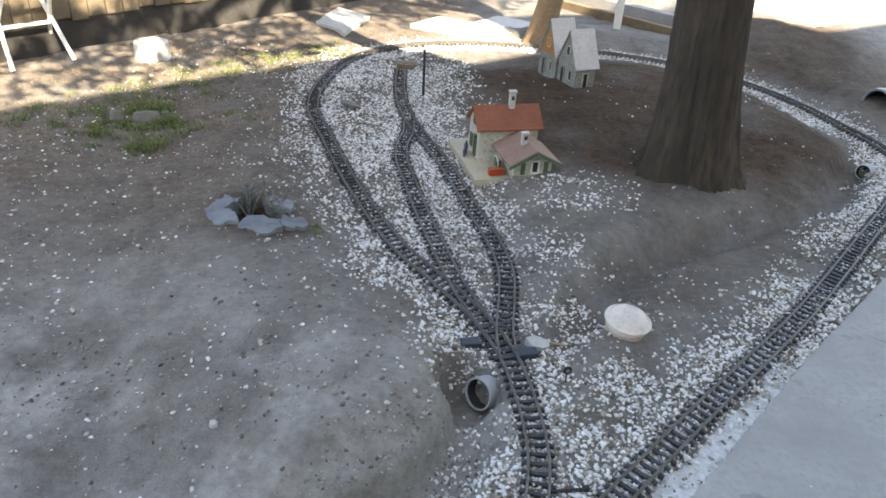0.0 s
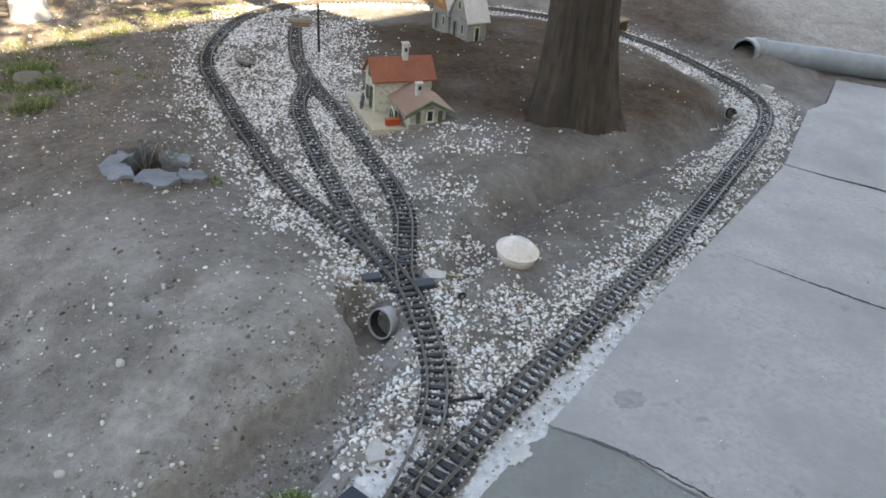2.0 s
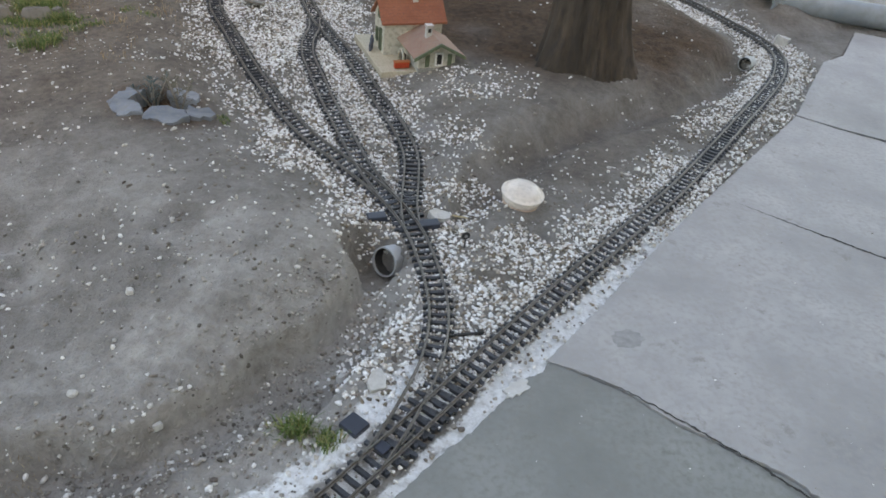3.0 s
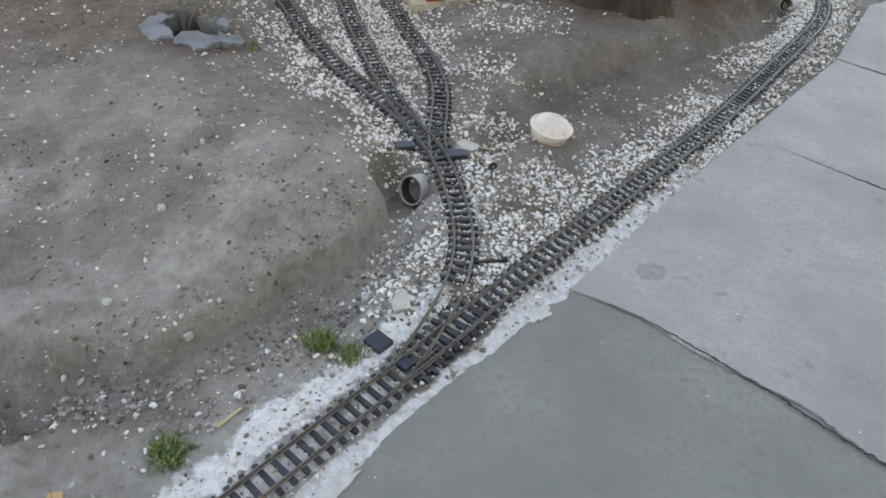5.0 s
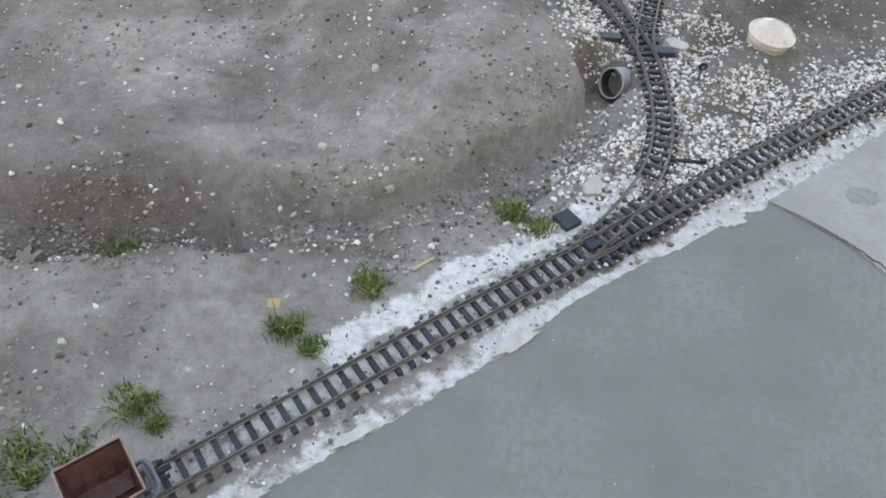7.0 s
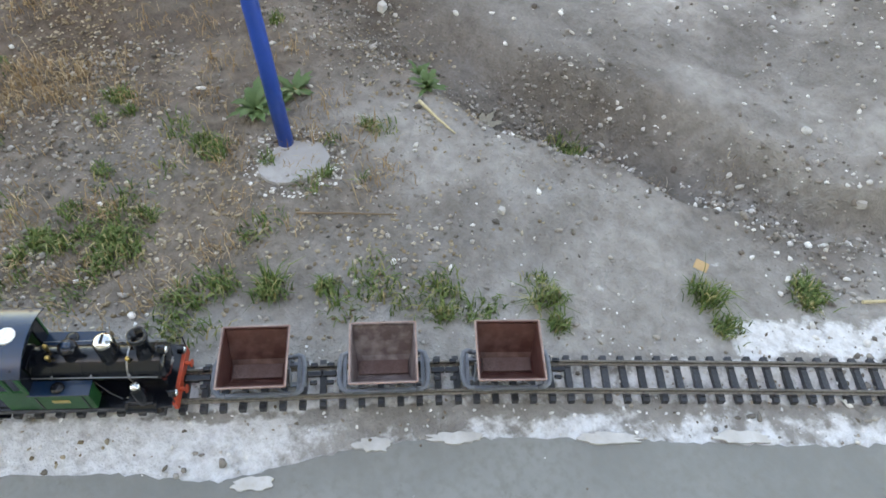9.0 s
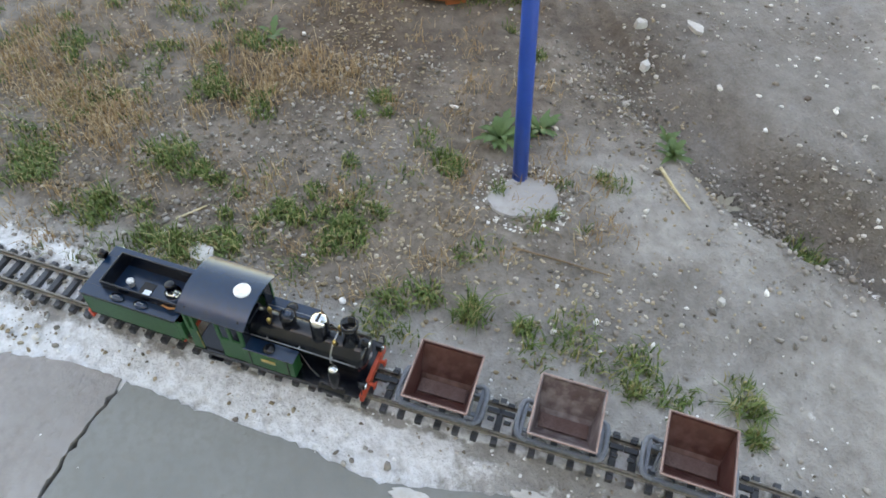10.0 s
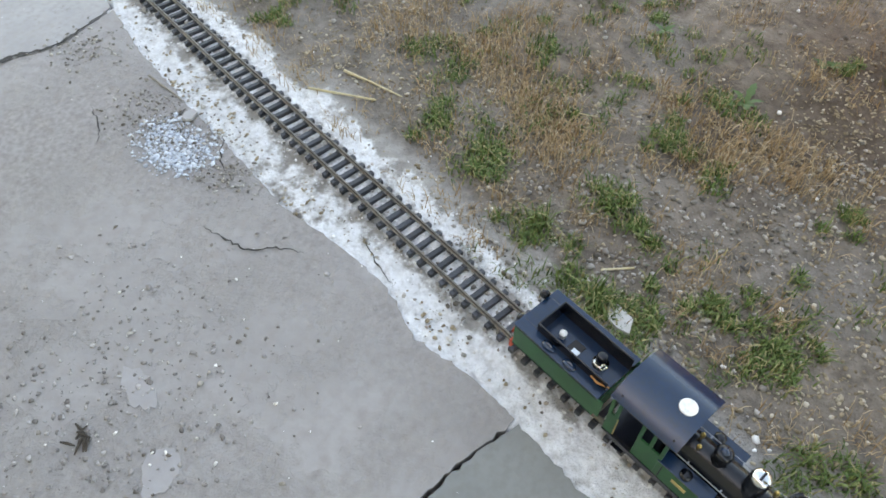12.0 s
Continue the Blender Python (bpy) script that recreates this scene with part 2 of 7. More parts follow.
def vnoise(x, y, f, seed=0):
    """Smooth value noise on arrays, about -1 to 1."""
    rs = np.random.RandomState(seed + 11)
    tab = rs.uniform(-1, 1, (256, 256))
    X, Y = x * f + 1000.3, y * f + 1000.7
    ix, iy = np.floor(X).astype(int), np.floor(Y).astype(int)
    fx, fy = X - ix, Y - iy
    fx, fy = fx * fx * (3 - 2 * fx), fy * fy * (3 - 2 * fy)
    g = lambda a, b: tab[a % 256, b % 256]
    return (g(ix, iy) * (1 - fx) + g(ix + 1, iy) * fx) * (1 - fy) + (g(ix, iy + 1) * (1 - fx) + g(ix + 1, iy + 1) * fx) * fy


def near(x, y, line):
    """Distance from each point to a polyline, and the side (positive to the left of its way)."""
    best, side = np.full(x.shape, 1e9), np.zeros(x.shape)
    L = np.array(line, float)
    for a, b in zip(L, L[1:]):
        d = b - a
        q = d @ d
        u = np.clip(((x - a[0]) * d[0] + (y - a[1]) * d[1]) / q, 0, 1)
        ex, ey = x - a[0] - u * d[0], y - a[1] - u * d[1]
        r = np.hypot(ex, ey)
        cr = d[0] * ey - d[1] * ex
        m = r < best
        best[m], side[m] = r[m], np.sign(cr[m])
    return best, side


def ss(a, b, v):
    u = np.clip((v - a) / (b - a), 0, 1)
    return u * u * (3 - 2 * u)


GULLY = [(-0.19, 1.845), (-0.15, 1.77), (-0.15, 1.66), (-0.22, 1.50), (-0.33, 1.33), (-0.46, 1.17), (-0.63, 1.03), (-0.84, 0.92), (-1.05, 0.79), (-1.4, 0.66)]
DITCH = [(0.00, 2.05), (0.03, 2.19), (0.10, 2.33), (0.22, 2.54), (0.42, 2.78), (0.64, 3.00), (0.90, 3.22), (1.05, 3.42), (1.15, 3.65)]


def height(x, y):
    """The lie of the ground."""
    z = 0.010 * vnoise(x, y, 1.3, 1) + 0.006 * vnoise(x, y, 4, 2) + 0.0040 * vnoise(x, y, 13, 3) + 0.0022 * vnoise(x, y, 34, 4)
    z = z - 0.010 * ss(0.35, 0.75, vnoise(x, y, 7.5, 12)) * ss(0.05, 0.25, np.abs(y - 0.2)) + 0.004 * np.abs(vnoise(x, y, 22, 13))
    g = near(x, y, GULLY)[0]
    side = np.where(y > np.interp(x, [-1.4, -1.05, -0.84, -0.63, -0.46, -0.33, -0.22, -0.15, -0.10], [0.66, 0.79, 0.92, 1.03, 1.17, 1.33, 1.50, 1.66, 1.80]), -1, 1)
    wob = 0.020 * vnoise(x, y, 6, 5) + 0.016 * vnoise(x, y, 15, 6)
    deep = np.where(side < 0, 1 - ss(0.060 - 0.02 * ss(-0.45, -0.85, x), 0.086 + 0.09 * ss(-0.5, -0.9, x), g + wob), 1 - ss(0.05, 0.10, g + wob))
    z = z + (0.006 * vnoise(x, y, 22, 9) + 0.004 * vnoise(x, y, 48, 10)) * ss(0.2, 0.05, g) + 0.022 * ss(0.05, 0.14, g) * ss(0.7, 0.2, g) * (side < 0) - 0.088 * deep * ss(-1.6, -0.9, x)
    # the mound under the tree and the small houses
    d = near(x, y, DITCH)[0]
    above = 1.4 * wob + 0.72 * (y - np.interp(x, [-0.5, 0.0, 0.03, 0.10, 0.22, 0.42, 0.64, 0.90, 1.05, 1.15, 1.4], [1.2, 2.05, 2.19, 2.33, 2.54, 2.78, 3.00, 3.22, 3.42, 3.65, 4.4]))
    mound = ss(0.0, 0.24, above) * ss(3.4, 2.6, np.hypot((x - 0.25) * 1.6, (y - 3.5) * 1.25) + 0.0)
    trackd = np.full(x.shape, 9.0)
    for k in "ABCD":
        trackd = np.minimum(trackd, near(x, y, DENSE[k][::5])[0])
    mound *= ss(0.10, 0.38, trackd)
    z = z + 0.06 * mound
    z = z + 0.045 * ss(1.05, 0.35, np.hypot((x - 0.25) * 0.9, y - 4.05)) * ss(0.06, 0.5, trackd)
    z = z - 0.048 * (1 - ss(0.012, 0.11, d + 1.5 * wob)) * ss(0.06, 0.14, trackd)
    z = z + 0.16 * ss(4.95, 5.9, y) * ss(0.55, 1.2, x) * ss(0.1, 0.5, trackd)
    z = z - 0.055 * ss(0.10, 0.05, np.hypot(x + 1.045, y - 2.425))
    z = z + 0.03 * ss(0.40, 0.12, np.hypot(x - 1.52, y - 4.66)) * ss(0.10, 0.2, trackd)
    # the bed of the tracks is level
    flat = ss(0.16, 0.06, trackd)
    bed = 0.004 + 0.0015 * vnoise(x, y, 40, 7)
    hole = ss(0.085, 0.045, np.hypot(x + 0.195, y - 1.825)) * (trackd > 0.052)
    flat = flat * (1 - hole)
    z = z * (1 - flat) + bed * flat
    z = z * (1 - hole) - 0.086 * hole
    return z, trackd


def height1(x, y):
    return float(height(np.array([float(x)]), np.array([float(y)]))[0][0])


# ---- paved slabs ----
EDGE = [(0.25, 1.49), (0.18, 1.43), (0.16, 1.38), (0.10, 1.28), (0.04, 1.21), (-0.06, 1.05), (-0.14, 0.88), (-0.29, 0.63), (-0.41, 0.45), (-0.53, 0.25), (-0.58, 0.13), (-0.63, -0.04), (-0.71, -0.15), (-0.79, -0.29), (-0.855, -0.395)]
EDGE2 = [(-0.857, -0.398), (-0.90, -0.47), (-0.94, -0.59), (-1.02, -0.67), (-1.07, -0.77), (-1.12, -0.91), (-1.20, -1.04), (-1.32, -1.25), (-1.44, -1.44), (-1.55, -1.585)]
CRACK_T = [(-0.855, -0.395), (-0.78, -0.45), (-0.70, -0.49), (-0.45, -0.62), (0.1, -0.95), (1.1, -1.5)]
CRACK_U = [(-1.555, -1.59), (-1.38, -1.62), (-1.29, -1.70), (-0.8, -1.98), (0.6, -2.45)]
JOINT_CD = [(0.255, 1.515), (0.36, 1.485), (0.43, 1.455), (0.52, 1.39), (0.64, 1.33), (0.74, 1.285), (0.84, 1.19), (1.2, 0.98), (1.9, 0.5)]
JOINT_BC = [(0.80, 2.415), (1.02, 2.285), (1.27, 2.15), (1.7, 1.90), (2.4, 1.5)]
JOINT_AB = [(1.29, 3.17), (1.45, 3.085), (1.61, 3.02), (2.2, 2.75), (3.0, 2.4)]
JOINT_0A = [(1.63, 3.90), (1.80, 3.82), (2.3, 3.6), (3.3, 3.1)]
SLABS = [
    ([(1.63, 3.90)] + [(1.78, 4.05), (1.99, 4.49), (2.27, 4.42), (3.9, 3.9), (3.3, 3.1)] + JOINT_0A[::-1][1:-1], 0.002),
    ([(1.29, 3.17), (1.45, 3.52)] + JOINT_0A + JOINT_AB[::-1][:-1], 0.004),
    ([(0.80, 2.415), (1.05, 2.80)] + JOINT_AB + JOINT_BC[::-1][:-1], 0.000),
    ([(0.255, 1.515), (0.42, 1.79), (0.61, 2.11)] + JOINT_BC + JOINT_CD[::-1][:-1], 0.003),
    (EDGE[::-1] + JOINT_CD + CRACK_T[::-1][:-1], -0.001),
    (EDGE2[::-1] + CRACK_T[1:] + CRACK_U[::-1][:-1], 0.001),
    ([(-1.557, -1.594), (-1.75, -1.9), (-2.1, -2.5), (0.6, -2.55)] + CRACK_U[::-1][1:-1], 0.000),
]


def ragged(poly, step, amp, seed):
    """The outline with small chips and wobbles."""
    rs = random.Random(seed)
    out = []
    for (x0, y0), (x1, y1) in zip(poly, poly[1:] + poly[:1]):
        L = math.hypot(x1 - x0, y1 - y0)
        n = max(1, int(L / step)) if L < 1.3 else max(1, int(L / (step * 2)))
        for i in range(n):
            u = i / n
            out.append((x0 + (x1 - x0) * u + rs.uniform(-amp, amp), y0 + (y1 - y0) * u + rs.uniform(-amp, amp)))
    return out


def shrink(poly, d):
    """Draws an outline in by d, to leave an open joint."""
    p = [Vector(q) for q in poly]
    area = sum(a.x * b.y - b.x * a.y for a, b in zip(p, p[1:] + p[:1]))
    s = 1 if area > 0 else -1
    out = []
    for i in range(len(p)):
        a, b, c = p[i - 1], p[i], p[(i + 1) % len(p)]
        n1 = Vector((-(b - a).y, (b - a).x)).normalized()
        n2 = Vector((-(c - b).y, (c - b).x)).normalized()
        n = (n1 + n2)
        n = n.normalized() if n.length > 0.2 else n1
        out.append(tuple(b + n * d * s))
    return out


# ---- ground: one sheet to the horizon ----
def axis(lo, hi, step, far):
    a = list(np.arange(lo, hi, step))
    d = step
    left, right = [lo], [a[-1]]
    while left[-1] > -far:
        d *= 1.35
        left.append(left[-1] - d)
    d = step
    while right[-1] < far:
        d *= 1.35
        right.append(right[-1] + d)
    return np.array(left[:0:-1] + a + right[1:])


def lime_amount(x, y, trackd):
    """How much dried lime covers the soil beside the long track."""
    a, side = near(x, y, LINE_A)
    wob = 0.03 * vnoise(x, y, 8, 21)
    patchy = 0.45 * vnoise(x, y, 6, 22) + 0.30 * vnoise(x, y, 19, 23)
    bare = np.maximum(0.95 * ss(0.22, 0.06, np.abs(y - 0.17)), (0.42 - 0.5 * vnoise(x, y, 5, 26)) * ss(0.55, 0.35, np.abs(y - 0.45)))
    slab_side = np.clip(1.0 + 0.6 * patchy - bare, 0, 1) * ss(2.40, 2.05, y + wob * 3) * ss(0.26, 0.18, a + wob) * (side > 0)
    out = 0.98 * ss(0.120, 0.07, a + wob) * np.clip(0.95 + patchy, 0, 1) * ss(0.0, -0.35, y)
    for seg, w, amt in (([(-0.085, 1.43), (-0.10, 1.36), (-0.085, 1.29)], 0.062, 1.0), ([(-0.12, 1.185), (-0.25, 1.03), (-0.36, 0.86), (-0.41, 0.78)], 0.072, 0.95),
                        ([(-1.00, -0.27), (-0.94, -0.16), (-0.89, -0.09)], 0.060, 0.85), ([(-1.20, -0.70), (-1.13, -0.58)], 0.045, 0.8)):
        out = np.maximum(out, amt * ss(w, w * 0.6, near(x, y, seg)[0] + 0.8 * wob))
    edge = ss(0.034, 0.060, a + 0.012 * vnoise(x, y, 14, 24))
    far = ss(-0.2, -0.5, y)
    edge = edge * (1 - far) + far * np.where(side > 0, 0.40 + 0.60 * ss(0.046, 0.085, a + 0.02 * vnoise(x, y, 10, 25)), ss(0.030, 0.050, a))
    bed = (0.62 + 0.5 * patchy) * ss(0.040, 0.030, a)
    out = out * ss(0.125, 0.085, a + wob) * (0.85 + 0.5 * patchy)
    return np.clip(np.maximum(np.maximum(slab_side * (0.88 + 0.4 * patchy), out * (side < 0)) * edge, bed), 0, 1)


def build_ground():
    xs, ys = axis(-2.6, 2.2, 0.014, 70), axis(-1.9, 5.6, 0.014, 70)
    X, Y = np.meshgrid(xs, ys)
    x, y = X.ravel(), Y.ravel()
    z, td = height(x, y)
    # under the slabs the soil lies deeper
    inside = np.zeros(x.shape, bool)
    for poly, _ in SLABS:
        c = np.zeros(x.shape, bool)
        for (x0, y0), (x1, y1) in zip(poly, poly[1:] + poly[:1]):
            hit = ((y0 > y) != (y1 > y)) & (x < (x1 - x0) * (y - y0) / (y1 - y0 + 1e-12) + x0)
            c ^= hit
        inside |= c
    rim = np.minimum(near(x, y, EDGE)[0], np.minimum(near(x, y, EDGE2)[0], near(x, y, [(0.255, 1.515), (0.80, 2.415), (1.29, 3.17), (1.63, 3.90), (1.99, 4.49)])[0]))
    inside &= rim > 0.022
    beside = (near(x, y, LINE_A)[1] > 0) & (rim < 0.10)
    z[beside] = np.minimum(z[beside], -0.0015 + 0.0015 * vnoise(x, y, 40, 8)[beside])
    z[inside] = -0.026
    lime = lime_amount(x, y, td)
    lime[inside] = 0.0
    humus_and_shade = ss(1.22, 0.62, np.hypot((x - 0.20) * 0.95, y - 4.0) + 0.12 * vnoise(x, y, 3, 30)) * ss(0.1, 0.35, td)
    humus_and_shade = np.clip(humus_and_shade + 0.35 * vnoise(x, y, 5, 31) * humus_and_shade, 0, 1)
    rust = ss(0.22, 0.05, near(x, y, [(0.26, 2.46), (0.5, 2.72), (0.85, 3.02)])[0]) * 0.6
    weedy = ss(-0.75, -1.10, x) * ss(0.85, 0.35, y) + 0.85 * ss(-0.75, -1.5, x) * ss(1.9, 2.7, y)
    weedy = np.clip(weedy * (0.8 + 0.6 * vnoise(x, y, 5, 33)), 0, 1)
    humus_and_shade = np.maximum(humus_and_shade, 0.8 * ss(4.0, 4.7, y) * ss(0.6, 1.0, x) * ss(0.1, 0.3, td) * (1 - 0.9 * ss(1.25, 2.1, x + 0.25 * vnoise(x, y, 2, 36))) * (1 - 0.7 * ss(6.2, 7.2, y)))
    # Darkest colour in the hollow inside the slate ring.
    humus_and_shade = np.maximum(humus_and_shade, ss(0.12, 0.07, np.hypot(x + 1.045, y - 2.425)))
    humus_and_shade = np.maximum(humus_and_shade, 0.30 * ss(-0.65, -1.2, x) * ss(1.8, 2.5, y) * (1 - ss(-2.0, -2.6, x)))
    humus_and_shade = np.maximum(humus_and_shade, 0.75 * ss(0.24, 0.10, np.hypot(x + 1.04, y - 2.40) + 0.05 * vnoise(x, y, 9, 35)))
    # Slightly darker along the gully.
    humus_and_shade = np.maximum(humus_and_shade, 0.04 * ss(0.10, 0.04, near(x, y, GULLY)[0]) * ss(-1.1, -0.7, x))
    moss = np.clip(0.35 + 0.9 * vnoise(x, y, 3.2, 41) + 0.5 * vnoise(x, y, 9, 42), 0, 1)
    humus_and_shade = np.maximum(humus_and_shade, 0.50 * moss * ss(-1.10, -1.35, x) * ss(-0.65, -0.3, y) * ss(1.0, 0.6, y))
    humus_and_shade = np.maximum(humus_and_shade, 0.18 * moss * ss(0.24, 0.06, near(x, y, [(-0.50, 1.14), (-0.65, 1.04), (-0.85, 0.95)])[0]))
    # The ditch's shadow is put into the soil colour as a dark band.
    humus_and_shade = np.maximum(humus_and_shade, (0.34 + 0.3 * vnoise(x, y, 6, 45)) * ss(0.12, 0.02, near(x, y, DITCH)[0] + 0.04 * vnoise(x, y, 9, 46)) * ss(0.10, 0.18, td))
    humus_and_shade = np.maximum(humus_and_shade, (0.36 + 0.35 * vnoise(x, y, 7, 50)) * ss(0.16, 0.06, near(x, y, [(-0.52, 1.05), (-0.72, 0.96), (-0.95, 0.86), (-1.15, 0.76)])[0] + 0.03 * vnoise(x, y, 10, 51)))
    humus_and_shade[inside] = 1.0
    ga = near(x, y, GULLY)[0]
    pale = ss(0.07, 0.12, ga) * (near(x, y, LINE_A)[1] < 0) * ss(0.74, 0.48, near(x, y, LINE_A)[0] + 0.10 * vnoise(x, y, 3, 39)) * ss(0.0, 0.30, y + 0.35 * (x + 0.6)) * ss(1.35, 1.15, y) * (y < np.interp(x, [-1.4, -1.05, -0.84, -0.63, -0.46, -0.33, -0.22], [0.66, 0.79, 0.92, 1.03, 1.17, 1.33, 1.50]))
    pale = np.clip(pale * (0.62 + 0.55 * vnoise(x, y, 4, 37) + 0.25 * vnoise(x, y, 15, 38)), 0, 1)
    top = ss(-1.75, -1.35, x) * ss(-0.20, -0.34, x) * ss(0.98, 1.15, y + 0.35 * (x + 0.9)) * ss(2.2, 1.7, y)
    pale = np.maximum(pale, top * np.clip(0.42 + 0.25 * ss(-0.7, -1.0, x) + 0.9 * vnoise(x, y, 2.6, 43) + 0.5 * vnoise(x, y, 9, 44) + 0.25 * vnoise(x, y, 24, 47), 0, 0.9))
    # Beige far-right soil, lightened further for the sun that partly reaches it.
    pale = np.maximum(pale, 0.85 * ss(1.4, 2.2, x + 0.2 * vnoise(x, y, 2, 36)) * ss(4.6, 5.2, y))
    pale = np.maximum(pale, (0.75 + 0.3 * vnoise(x, y, 6, 48)) * ss(0.17, 0.10, near(x, y, LINE_A)[0] + 0.03 * vnoise(x, y, 8, 49)) * ss(1.3, 1.0, y))
    pale = np.maximum(pale, (0.55 + 0.3 * vnoise(x, y, 5, 52)) * ss(0.26, 0.14, ga) * ss(1.02, 1.15, y) * ss(1.9, 1.75, y))
    weedy = weedy * (1 - 0.8 * pale)
    nx, ny = len(xs), len(ys)
    idx = np.arange(nx * ny).reshape(ny, nx)
    faces = np.stack([idx[:-1, :-1], idx[:-1, 1:], idx[1:, 1:], idx[1:, :-1]], -1).reshape(-1, 4)
    me = bpy.data.meshes.new("ground")
    me.vertices.add(nx * ny)
    me.vertices.foreach_set("co", np.stack([x, y, z], 1).ravel())
    me.loops.add(faces.size)
    me.loops.foreach_set("vertex_index", faces.ravel())
    me.polygons.add(len(faces))
    me.polygons.foreach_set("loop_start", np.arange(0, faces.size, 4))
    me.polygons.foreach_set("use_smooth", np.ones(len(faces), bool))
    me.update(calc_edges=True)
    zone = me.color_attributes.new("zone", "FLOAT_COLOR", "POINT")
    zone.data.foreach_set("color", np.stack([lime, np.maximum(humus_and_shade, rust * 0.6), weedy, pale], 1).astype(np.float32).ravel())
    return me


def soil_material():
    m = bpy.data.materials.new("dry_garden_soil")
    m.use_nodes = True
    n, l = m.node_tree.nodes, m.node_tree.links
    bs = n["Principled BSDF"]
    co = n.new("ShaderNodeTexCoord")

    def tex(scale, detail=6, rough=0.6):
        q = n.new("ShaderNodeTexNoise")
        q.inputs["Scale"].default_value, q.inputs["Detail"].default_value, q.inputs["Roughness"].default_value = scale, detail, rough
        l.new(co.outputs["Object"], q.inputs["Vector"])
        return q.outputs["Fac"]

    def ramp(fac, a, ca, b, cb):
        q = n.new("ShaderNodeValToRGB")
        q.color_ramp.elements[0].position, q.color_ramp.elements[1].position = a, b
        q.color_ramp.elements[0].color, q.color_ramp.elements[1].color = rgb(ca), rgb(cb)
        l.new(fac, q.inputs[0])
        return q.outputs[0]

    def mix(fac, a, b, mode="MIX"):
        q = n.new("ShaderNodeMix")
        q.data_type, q.blend_type = "RGBA", mode
        if isinstance(fac, float):
            q.inputs["Factor"].default_value = fac
        else:
            l.new(fac, q.inputs["Factor"])
        l.new(a, q.inputs[6])
        l.new(b, q.inputs[7])
        return q.outputs[2]

    def times(a, b, op="MULTIPLY"):
        q = n.new("ShaderNodeMath")
        q.operation = op
        for i, v in enumerate((a, b)):
            if isinstance(v, float):
                q.inputs[i].default_value = v
            else:
                l.new(v, q.inputs[i])
        return q.outputs[0]

    zone = n.new("ShaderNodeAttribute")
    zone.attribute_name = "zone"
    sep = n.new("ShaderNodeSeparateColor")
    l.new(zone.outputs["Color"], sep.inputs[0])
    big, mid, fine, grit = tex(1.6), tex(7), tex(38), tex(170, 3)
    dirt = ramp(big, 0.38, (0.135, 0.122, 0.110), 0.62, (0.285, 0.275, 0.265))
    dirt = mix(0.55, dirt, ramp(mid, 0.38, (0.120, 0.105, 0.091), 0.66, (0.30, 0.286, 0.27)))
    dirt = mix(0.30, dirt, ramp(fine, 0.36, (0.11, 0.097, 0.085), 0.66, (0.29, 0.275, 0.258)))
    dirt = mix(0.12, dirt, ramp(grit, 0.4, (0.08, 0.07, 0.06), 0.62, (0.33, 0.315, 0.295)))
    powder = ramp(tex(2.6, 8, 0.65), 0.60, (0, 0, 0), 0.74, (0.6, 0.6, 0.6))
    dirt = mix(powder, dirt, ramp(mid, 0.3, (0.30, 0.305, 0.31), 0.7, (0.40, 0.41, 0.42)))
    humus_and_shade = mix(0.4, ramp(mid, 0.35, (0.050, 0.034, 0.024), 0.65, (0.100, 0.066, 0.045)), ramp(fine, 0.38, (0.042, 0.029, 0.021), 0.66, (0.140, 0.088, 0.056)))
    weedy = mix(0.5, ramp(mid, 0.35, (0.125, 0.103, 0.084), 0.65, (0.262, 0.223, 0.188)), ramp(fine, 0.36, (0.088, 0.071, 0.057), 0.64, (0.29, 0.246, 0.208)))
    lime = mix(0.5, ramp(fine, 0.32, (0.47, 0.46, 0.455), 0.58, (0.80, 0.81, 0.82)), ramp(tex(55, 5, 0.7), 0.36, (0.44, 0.43, 0.425), 0.54, (0.77, 0.785, 0.81)))
    col = mix(sep.outputs[2], dirt, weedy)
    pale = mix(0.45, ramp(mid, 0.35, (0.28, 0.262, 0.245), 0.65, (0.44, 0.424, 0.405)), ramp(fine, 0.36, (0.23, 0.213, 0.197), 0.64, (0.46, 0.442, 0.423)))
    col = mix(zone.outputs["Alpha"], col, pale)
    col = mix(sep.outputs[1], col, humus_and_shade)
    edge = times(times(sep.outputs[0], times(tex(22, 8, 0.7), 1.3), "ADD"), times(fine, 0.9), "ADD")
    lm = n.new("ShaderNodeMapRange")
    lm.inputs[1].default_value, lm.inputs[2].default_value = 1.38, 1.66
    l.new(edge, lm.inputs[0])
    col = mix(lm.outputs[0], col, lime)
    l.new(col, bs.inputs["Base Color"])
    bs.inputs["Roughness"].default_value = 0.95
    bs.inputs["Specular IOR Level"].default_value = 0.15
    b = n.new("ShaderNodeBump")
    b.inputs["Strength"].default_value, b.inputs["Distance"].default_value = 0.8, 0.014
    l.new(times(times(fine, times(grit, 0.4), "ADD"), times(tex(14, 8, 0.7), 1.2), "ADD"), b.inputs["Height"])
    l.new(b.outputs[0], bs.inputs["Normal"])
    return m


ground_mesh = build_ground()
ground_mesh.materials.append(soil_material())
tagged(new("ground", ground_mesh), "dry grey-brown garden soil with ledges and a gully", "ground", kind="structure")


